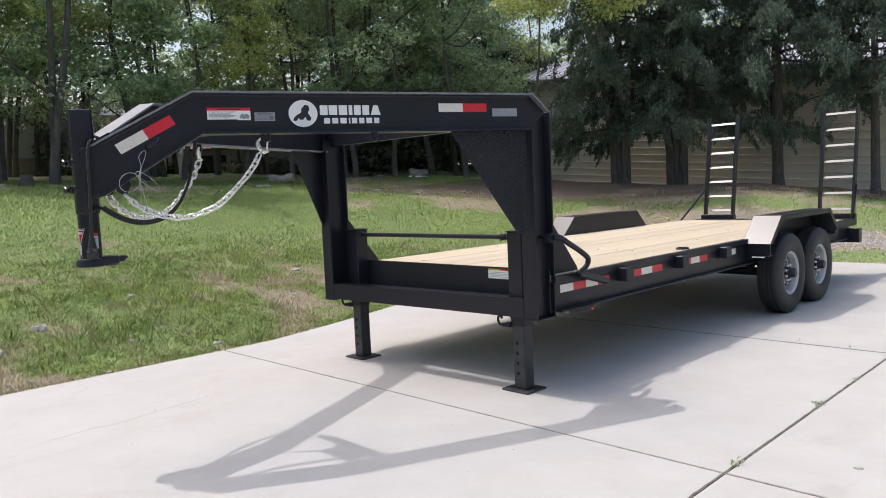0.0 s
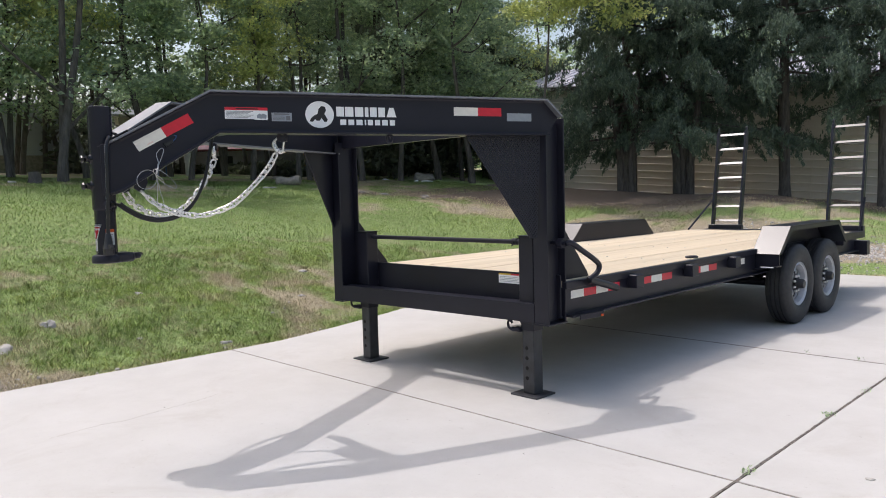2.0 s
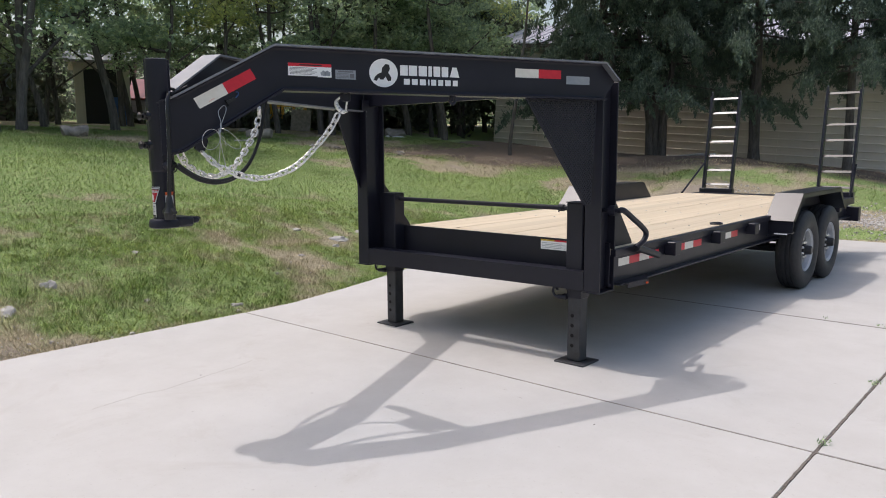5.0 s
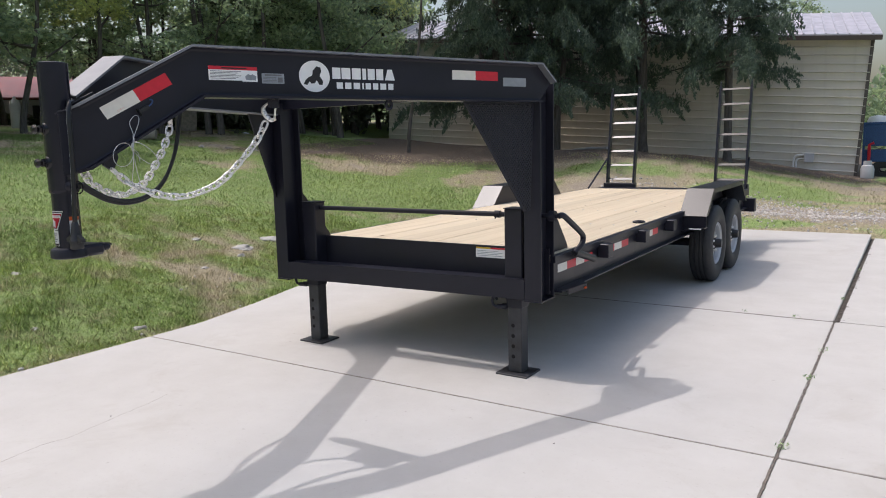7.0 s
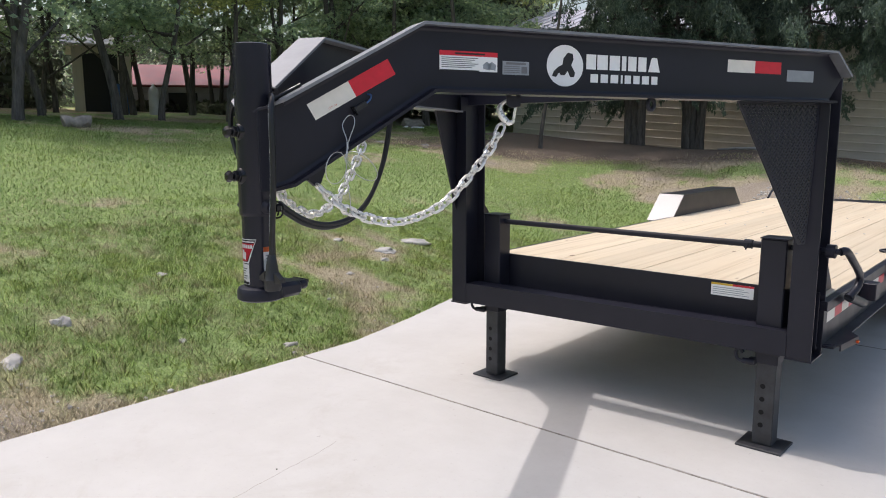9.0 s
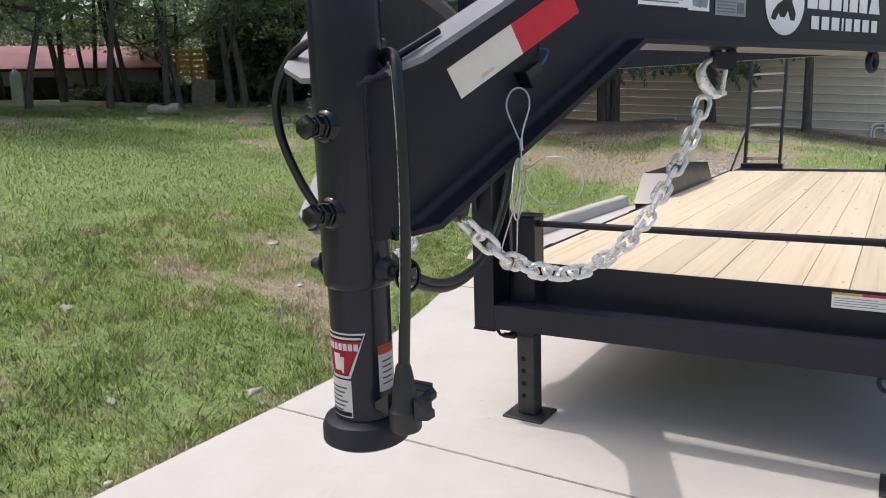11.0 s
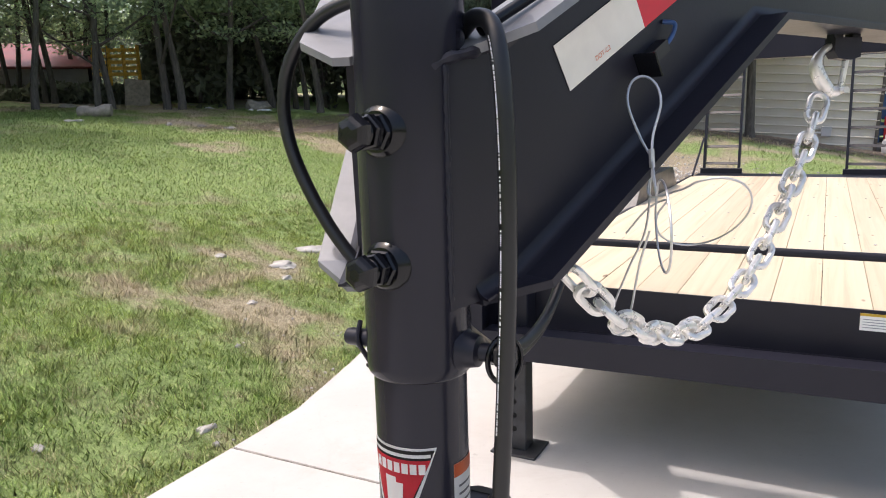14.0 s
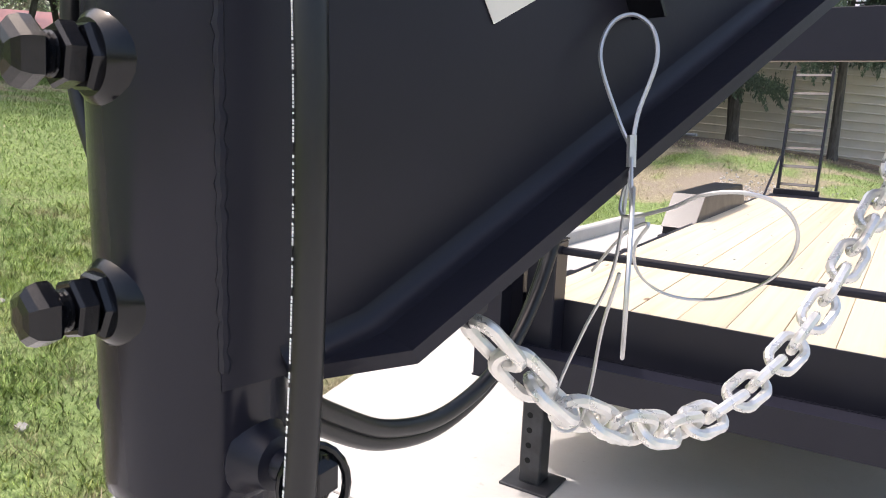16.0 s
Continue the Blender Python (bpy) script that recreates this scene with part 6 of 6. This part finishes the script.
on_arm([(2.575, 1.838), (2.583, 1.856), (2.600, 1.872), (2.618, 1.880), (2.622, 1.905), (2.640, 1.926), (2.660, 1.922), (2.664, 1.902), (2.655, 1.880), (2.672, 1.852), (2.668, 1.836), (2.652, 1.836), (2.640, 1.858), (2.628, 1.842), (2.612, 1.842), (2.604, 1.852), (2.592, 1.834)], BLACK_INK, "emblem", badge, "", 0.0068)
name_bars = on_arm(rect(2.720, 2.762, 1.868, 1.924), WHITE, "lettering_bar", near_arm, "white block lettering in two lines")
y = 2.768
for w in (0.046, 0.046, 0.020, 0.038, 0.038, 0.056):
    on_arm([(y, 1.868), (y + w, 1.868), (y + w * (0.72 if w > 0.05 else 1), 1.924), (y + w * (0.28 if w > 0.05 else 0), 1.924)], WHITE, "lettering_bar", name_bars)
    y += w + 0.006 + 0.003
y = 2.740
for w in (0.036, 0.036, 0.038, 0.009, 0.032, 0.032, 0.036, 0.032):
    on_arm(rect(y, y + w * 0.9, 1.819, 1.851), WHITE, "lettering_bar", name_bars)
    y += w + 0.0085
tape = on_arm(rect(3.402, 3.552, 1.884, 1.936), TAPE_WHITE, "reflective_tape", near_arm, "white and red reflective tape")
on_arm(rect(3.552, 3.702, 1.884, 1.936), RED, "red_half", tape, "red reflective tape")
on_arm(rect(3.739, 3.90, 1.855, 1.905), SILVER, "data_plate", near_arm, "grey blank label")
a0, a1 = Vector((1.708, 1.717)), Vector((1.967, 1.872))
dn = Vector((0.0265, -0.0495))
mid = (a0 + a1) / 2
tape = on_arm([a0, mid, mid + dn, a0 + dn], TAPE_WHITE, "reflective_tape", near_arm, "white and red reflective tape along the slope")
on_arm([mid, a1, a1 + dn, mid + dn], RED, "red_half", tape, "red reflective tape")
txt = bpy.data.curves.new("tape_code", "FONT")
txt.body, txt.size, txt.align_x = "DOT-C3", 0.0085, "CENTER"
tmp = new("tape_code", txt)
dg = bpy.context.evaluated_depsgraph_get()
txt_me = bpy.data.meshes.new_from_object(tmp.evaluated_get(dg))
bpy.data.objects.remove(tmp)
txt_me.materials.clear()
txt_me.materials.append(ORANGE)
sl = math.atan2((a1 - a0).y, (a1 - a0).x / math.cos(ANG))
c = a0.lerp(mid, 0.45) + dn * 0.86
o = arm_pt(c.x, c.y, 0.0072, 1)
ex = (Vector((math.sin(ANG), math.cos(ANG), 0)) * math.cos(sl) + Vector((0, 0, math.sin(sl))))
ey = nrm.cross(ex)
place("tape_code", txt_me, Matrix(((ex.x, ey.x, nrm.x, o.x), (ex.y, ey.y, nrm.y, o.y), (ex.z, ey.z, nrm.z, o.z), (0, 0, 0, 1))), tape)

# label on the deck's front, tape along the side rail
lab = part("warning_sticker", boxed(-3.235, -3.008, 4.1236, 4.1245, 0.752, 0.822), WHITE, trailer, "white warning sticker with a coloured header")
part("header_band", boxed(-3.235, -3.12, 4.1230, 4.1236, 0.811, 0.822), YELLOW, lab)
part("header_band", boxed(-3.12, -3.008, 4.1230, 4.1236, 0.811, 0.822), RED, lab)
for k in range(4):
    part("text_bar", boxed(-3.225, -3.06 + 0.03 * (k % 2), 4.1231, 4.1236, 0.796 - k * 0.011, 0.799 - k * 0.011), SILVER, lab)
for side in (1, -1):
    for y0, y1, colours in ((4.215, 4.83, "wrwr"), (5.13, 5.63, "rwr"), (5.98, 6.45, "rwr"), (6.82, 7.05, "rw")):
        base = None
        for k, c in enumerate(colours):
            a, b = y0 + (y1 - y0) * k / len(colours), y0 + (y1 - y0) * (k + 1) / len(colours)
            x0 = CX + side * (-2.6695 - CX)
            bm = boxed(min(x0, x0 + side * 0.0012), max(x0, x0 + side * 0.0012), a, b, 0.668, 0.722)
            ob = part("reflective_tape" if base is None else "tape_half", bm, TAPE_WHITE if c == "w" else RED, base or trailer, "red and white reflective tape" if base is None else "")
            base = base or ob
part("marker_light", boxed(-2.569, -2.556, 4.425, 4.448, 0.532, 0.546, 0.002), AMBER, trailer, "small amber marker light")

# ---- stones, stumps and litter ----


def stone(name, x, y, sx, sy, sz, mat, label, category, group="", z=None, seed=0):
    r = random.Random(seed)
    bm = bmesh.new()
    bmesh.ops.create_icosphere(bm, subdivisions=3, radius=1.0)
    for v in bm.verts:
        n = noise.noise(v.co * 1.3 + Vector((seed * 3.1, 0, 0))) * 0.42 + noise.noise(v.co * 3.5 + Vector((0, seed, 0))) * 0.16
        v.co *= 1 + n
        v.co = Vector((v.co.x * sx, v.co.y * sy, v.co.z * sz))
    bmesh.ops.rotate(bm, verts=bm.verts, cent=(0, 0, 0), matrix=Matrix.Rotation(r.uniform(0, 6), 3, "Z"))
    g = float(ground_z(np.float64(x), np.float64(y))) if z is None else z
    bmesh.ops.translate(bm, verts=bm.verts, vec=(x, y, g - sz * 0.2))
    return tagged(part(name, bm, mat, None, label, True), "", category, group)


for i, (x, y, a, b, c) in enumerate(((-7.33, 2.3, 0.085, 0.06, 0.06), (-6.93, 1.83, 0.12, 0.06, 0.05), (-6.25, 3.55, 0.07, 0.035, 0.03), (-7.98, 6.28, 0.16, 0.12, 0.05), (-8.2, 6.98, 0.22, 0.13, 0.05),
                                      (-7.7, 6.0, 0.07, 0.05, 0.03), (-7.4, 5.2, 0.05, 0.04, 0.02), (-8.4, 5.9, 0.06, 0.05, 0.03), (-6.7, 2.9, 0.05, 0.03, 0.02), (-7.9, 3.4, 0.05, 0.04, 0.025), (-6.5, 0.9, 0.25, 0.12, 0.03))):
    stone("stone", x, y, a, b, c, ROCK, "pale limestone showing through the grass", "stone", "stones in the lawn", None, i + 1)


def on_ground(x, y):
    return float(ground_z(np.float64(x), np.float64(y)))


def log_piece(x, y, length, radius, turn, seed):
    """A weathered log end: an uneven, slightly bent round, with split ends."""
    r = random.Random(seed)
    g = on_ground(x, y)
    d = Vector((math.cos(radians(turn)), math.sin(radians(turn)), 0.05))
    line = [Vector((x, y, g + radius * 0.75)) + d * length * (i / 8 - 0.5) + Vector((0, 0, 0.02 * math.sin(i * 1.1))) for i in range(9)]
    bm = bmesh.new()
    tube(bm, line, [radius * (1 + r.uniform(-0.13, 0.13)) for _ in range(9)], 14)
    for v in bm.verts:
        v.co += Vector((r.uniform(-1, 1), r.uniform(-1, 1), r.uniform(-1, 1))) * radius * 0.07
    return tagged(part("log_piece", bm, STUMP, None, "weathered grey log lying on the lawn", True), "", "log", "logs on the lawn")


log_piece(-17.0, 11.35, 0.66, 0.125, 35, 1)
log_piece(-17.0, 6.6, 0.5, 0.13, 80, 2)
# gravel strip behind the pavement
m = 6500
x, y = rng.uniform(-6.5, 6, m), 14.6 + rng.normal(0, 0.75, m)
bm = bmesh.new()
base = bmesh.ops.create_icosphere(bm, subdivisions=1, radius=1.0)
verts = np.array([v.co[:] for v in bm.verts])
faces = np.array([[v.index for v in f.verts] for f in bm.faces])
bm.free()
s = rng.uniform(0.008, 0.032, (m, 1, 1)) * rng.uniform(0.6, 1.3, (m, 1, 3))
co = verts[None] * s + np.stack([x, y, ground_z(x, y) + 0.004], -1)[:, None]
me = bpy.data.meshes.new("gravel")
me.from_pydata(co.reshape(-1, 3).tolist(), [], (faces[None] + (np.arange(m) * len(verts))[:, None, None]).reshape(-1, 3).tolist())
me.materials.append(STONE)
tagged(place("gravel", me, Matrix.Identity(4)), "strip of loose pale gravel behind the pavement", "gravel", kind="stuff")

# pebbles in the bare soil along the pavement
m = 900
x = -6.03 - np.abs(rng.normal(0, 0.45, m))
y = rng.uniform(-1.5, 8.0, m)
ok = (bare(x, y) > 0.25) & (x < np.interp(y, [p[0] for p in EDGE], [p[1] for p in EDGE]) - 0.03)
x, y = x[ok], y[ok]
m = len(x)
s = rng.gamma(2.0, 0.0032, (m, 1, 1)) * rng.uniform(0.6, 1.3, (m, 1, 3))
co = verts[None] * s + np.stack([x, y, ground_z(x, y) + 0.002], -1)[:, None]
me = bpy.data.meshes.new("soil_pebbles")
me.from_pydata(co.reshape(-1, 3).tolist(), [], (faces[None] + (np.arange(m) * len(verts))[:, None, None]).reshape(-1, 3).tolist())
me.materials.append(STONE)
tagged(place("soil_pebbles", me, Matrix.Identity(4)), "loose small pebbles in the bare soil beside the pavement", "pebbles", kind="stuff")

# weeds in the joints
spots = []
for x, y, n_ in ((XJ, 4.80, 26), (XJ + 0.01, 5.5, 12), (XJ, 3.60, 26), (XJ, 7.4, 14), (XJ + 0.02, 9.1, 16), (-1.5, 6.46, 10), (-1.9, 6.46, 6)):
    a, d = rng.uniform(0, math.tau, n_), rng.uniform(0.004, 0.05, n_)
    spots.append(np.stack([x + np.cos(a) * d * 0.8, y + np.sin(a) * d, 0.006 + rng.uniform(0, 0.022, n_)], -1))
spots = np.concatenate(spots)
tagged(place("joint_weeds", leaf_mesh("joint_weeds", spots, rng.uniform(0.006, 0.016, len(spots)), LEAF[0], -0.2, 0.35), Matrix.Identity(4)), "small green weeds growing in the pavement joints", "weeds", kind="stuff")

# small litter on the concrete
for i, (x, y, s_) in enumerate(((-1.66, 1.72, 0.010), (-1.9, 2.1, 0.006), (-2.2, 3.1, 0.006), (-2.9, 1.2, 0.016), (-4.6, 2.2, 0.006), (-0.75, 3.9, 0.02), (-1.8, 1.0, 0.007))):
    stone("pebble", x, y, s_, s_ * 0.7, s_ * 0.5, ROCK if i % 2 else BARK, "small pebble lying on the concrete", "pebble", "litter on the concrete", 0.001, i + 50)

# ---- buildings behind the trees ----


def far_building(name, x, y, turn, w, d, h, roof_h, wall_mat, roof_mat, label):
    z0 = float(ground_z(np.float64(x), np.float64(y)))
    b = thing(name, x, y, z0, label, "building")
    m = PLACE[b] @ pose(0, 0, 0, 0, 0, turn)
    bm = bmesh.new()
    box(bm, -w / 2, w / 2, 0, d, -0.3, h)
    bmesh.ops.transform(bm, matrix=m, verts=bm.verts)
    part("wall", bm, wall_mat, b)
    zc = 0.12
    while zc < h - 0.1:
        bm = boxed(-w / 2, w / 2, -0.02, 0.0, zc, zc + 0.03)
        bmesh.ops.transform(bm, matrix=m, verts=bm.verts)
        part("wall_rib", bm, wall_mat, b)
        zc += 0.28
    bm = bmesh.new()
    slab(bm, [(-w / 2 - 0.3, -0.35, h), (w / 2 + 0.3, -0.35, h), (w / 2 + 0.3, d / 2, h + roof_h), (-w / 2 - 0.3, d / 2, h + roof_h)], (0, 0, 0.06))
    slab(bm, [(-w / 2 - 0.3, d / 2, h + roof_h), (w / 2 + 0.3, d / 2, h + roof_h), (w / 2 + 0.3, d + 0.35, h), (-w / 2 - 0.3, d + 0.35, h)], (0, 0, 0.06))
    bmesh.ops.transform(bm, matrix=m, verts=bm.verts)
    part("roof", bm, roof_mat, b)
    # flat black sheet stands for the shade inside the doorway
    bm = boxed(-0.55, 0.45, -0.03, 0.0, 0.0, min(2.0, h - 0.2))
    bmesh.ops.transform(bm, matrix=m, verts=bm.verts)
    part("doorway", bm, BLACK_INK, b, "dark open doorway")
    return b


far_building("garden_shed", -25.4, 11.05, 65, 1.7, 2.5, 2.0, 0.5, SIDING, GREY_ROOF, "small pale sided shed half hidden by trees")
far_building("farm_house", -26.65, 14.56, 52, 6.5, 5, 0.9, 0.95, PALE, RED_ROOF, "low pale building with a faded red roof behind trees")
house = far_building("farm_house", -29.3, 5.4, 74.5, 8.0, 4, 2.3, 0.9, SIDING_BLUE, GREY_ROOF, "pale grey-blue sided house half hidden by trees")
bm = boxed(-4.0, 4.0, -0.06, -0.02, -0.3, 0.55)
bmesh.ops.transform(bm, matrix=PLACE[house] @ pose(0, 0, 0, 0, 0, 74.5), verts=bm.verts)
part("skirting", bm, STUMP, house, "weathered brown skirting")
crates = thing("crate_stack", -21.9, 15.95, float(ground_z(np.float64(-21.9), np.float64(15.95))), "stack of yellow wooden crates under the trees", "crate stack")
for i in range(3):
    for j in range(5):
        z0 = PLACE[crates].translation.z + 0.80 + j * 0.17
        bm = boxed(-0.2, 0.2, -0.02, 0.02, 0, 0.10)
        bmesh.ops.transform(bm, matrix=Matrix.Translation((-21.9 + 0.43 * (i - 1) * 0.75, 15.95 + 0.43 * (i - 1) * 0.66, z0)) @ pose(0, 0, 0, 0, 0, 42), verts=bm.verts)
        part("crate_board", bm, YELLOW_WOOD, crates)
bm = bmesh.new()
for s_ in (-0.6, -0.2, 0.2, 0.6):
    box(bm, -21.9 + s_ * 0.75 - 0.03, -21.9 + s_ * 0.75 + 0.03, 15.97 + s_ * 0.66, 16.05 + s_ * 0.66, PLACE[crates].translation.z - 0.1, PLACE[crates].translation.z + 1.68)
part("crate_post", bm, YELLOW_WOOD, crates)

# odds and ends under the trees


x, y = -24.0, 10.9
drum = thing("plastic_drum", x, y, on_ground(x, y), "dark blue plastic drum under the trees", "drum")
bm = bmesh.new()
lathe(bm, [(0.26, 0.0), (0.28, 0.03), (0.28, 0.28), (0.295, 0.30), (0.28, 0.32), (0.28, 0.58), (0.295, 0.60), (0.28, 0.62), (0.28, 0.84), (0.25, 0.88)], pose(x, y, on_ground(x, y) - 0.02), 20)
part("drum_body", bm, BLUE, drum, smooth=True)
x, y = -23.5, 11.7
tank = thing("gas_cylinder", x, y, on_ground(x, y), "tall pale grey gas cylinder under the trees", "gas cylinder")
bm = bmesh.new()
lathe(bm, [(0.13, 0.0), (0.15, 0.02), (0.15, 0.72), (0.12, 0.82), (0.05, 0.88), (0.03, 0.95)], pose(x, y, on_ground(x, y) - 0.02), 20)
part("cylinder_body", bm, PALE, tank, smooth=True)
x, y = -20.6, 15.5
board = thing("leaning_board", x, y, on_ground(x, y), "weathered grey board leaning under the trees", "board")
bm = boxed(-0.33, 0.33, -0.015, 0.015, -0.05, 0.75, 0.004)
bmesh.ops.transform(bm, matrix=Matrix.Translation((x, y, on_ground(x, y))) @ pose(0, 0, 0, -14, 4, 48), verts=bm.verts)
part("panel", bm, STUMP, board)
for i, (x, y, a, b, c) in enumerate(((-17.6, 17.0, 0.55, 0.4, 0.30), (-18.6, 16.2, 0.16, 0.1, 0.06), (-17.0, 16.6, 0.2, 0.1, 0.05), (-17.3, 16.4, 0.1, 0.08, 0.06), (-20.4, 13.2, 0.3, 0.2, 0.12))):
    stone("rubble", x, y, a, b, c, STUMP if i in (0, 4) else WHITE, "weathered brown heap under the trees" if i in (0, 4) else "pale scrap lying under the trees", "rubble", "rubble under the trees", None, i + 70)
for i, (x, y) in enumerate(((-15.0, 12.3), (-14.6, 12.7), (-15.5, 11.9), (-13.7, 13.3), (-14.1, 13.7), (-16.3, 10.3))):
    stone("wood_chunk", x, y, 0.10 + 0.05 * (i % 3), 0.07, 0.05, ROCK if i % 3 else STUMP, "pale broken chunk on the worn soil", "wood chunk", "chunks on the worn soil", None, i + 90)

# low sawn stump near the thick tree
x, y = -17.6, 5.2
bm = bmesh.new()
r4 = random.Random(8)
lathe(bm, [(0.17, -0.05), (0.145, 0.03), (0.125, 0.12), (0.12, 0.24), (0.10, 0.25)], pose(x, y, on_ground(x, y)), 16)
for v in bm.verts:
    v.co += Vector((r4.uniform(-1, 1), r4.uniform(-1, 1), r4.uniform(-0.4, 0.4))) * 0.012
tagged(part("tree_stump", bm, BARK, None, "low dark tree stump on the lawn", True), "", "stump")
stone("rubble", -17.7, 4.75, 0.14, 0.08, 0.07, ROCK, "pale scrap lying beside the stump", "rubble", "rubble under the trees", None, 99)
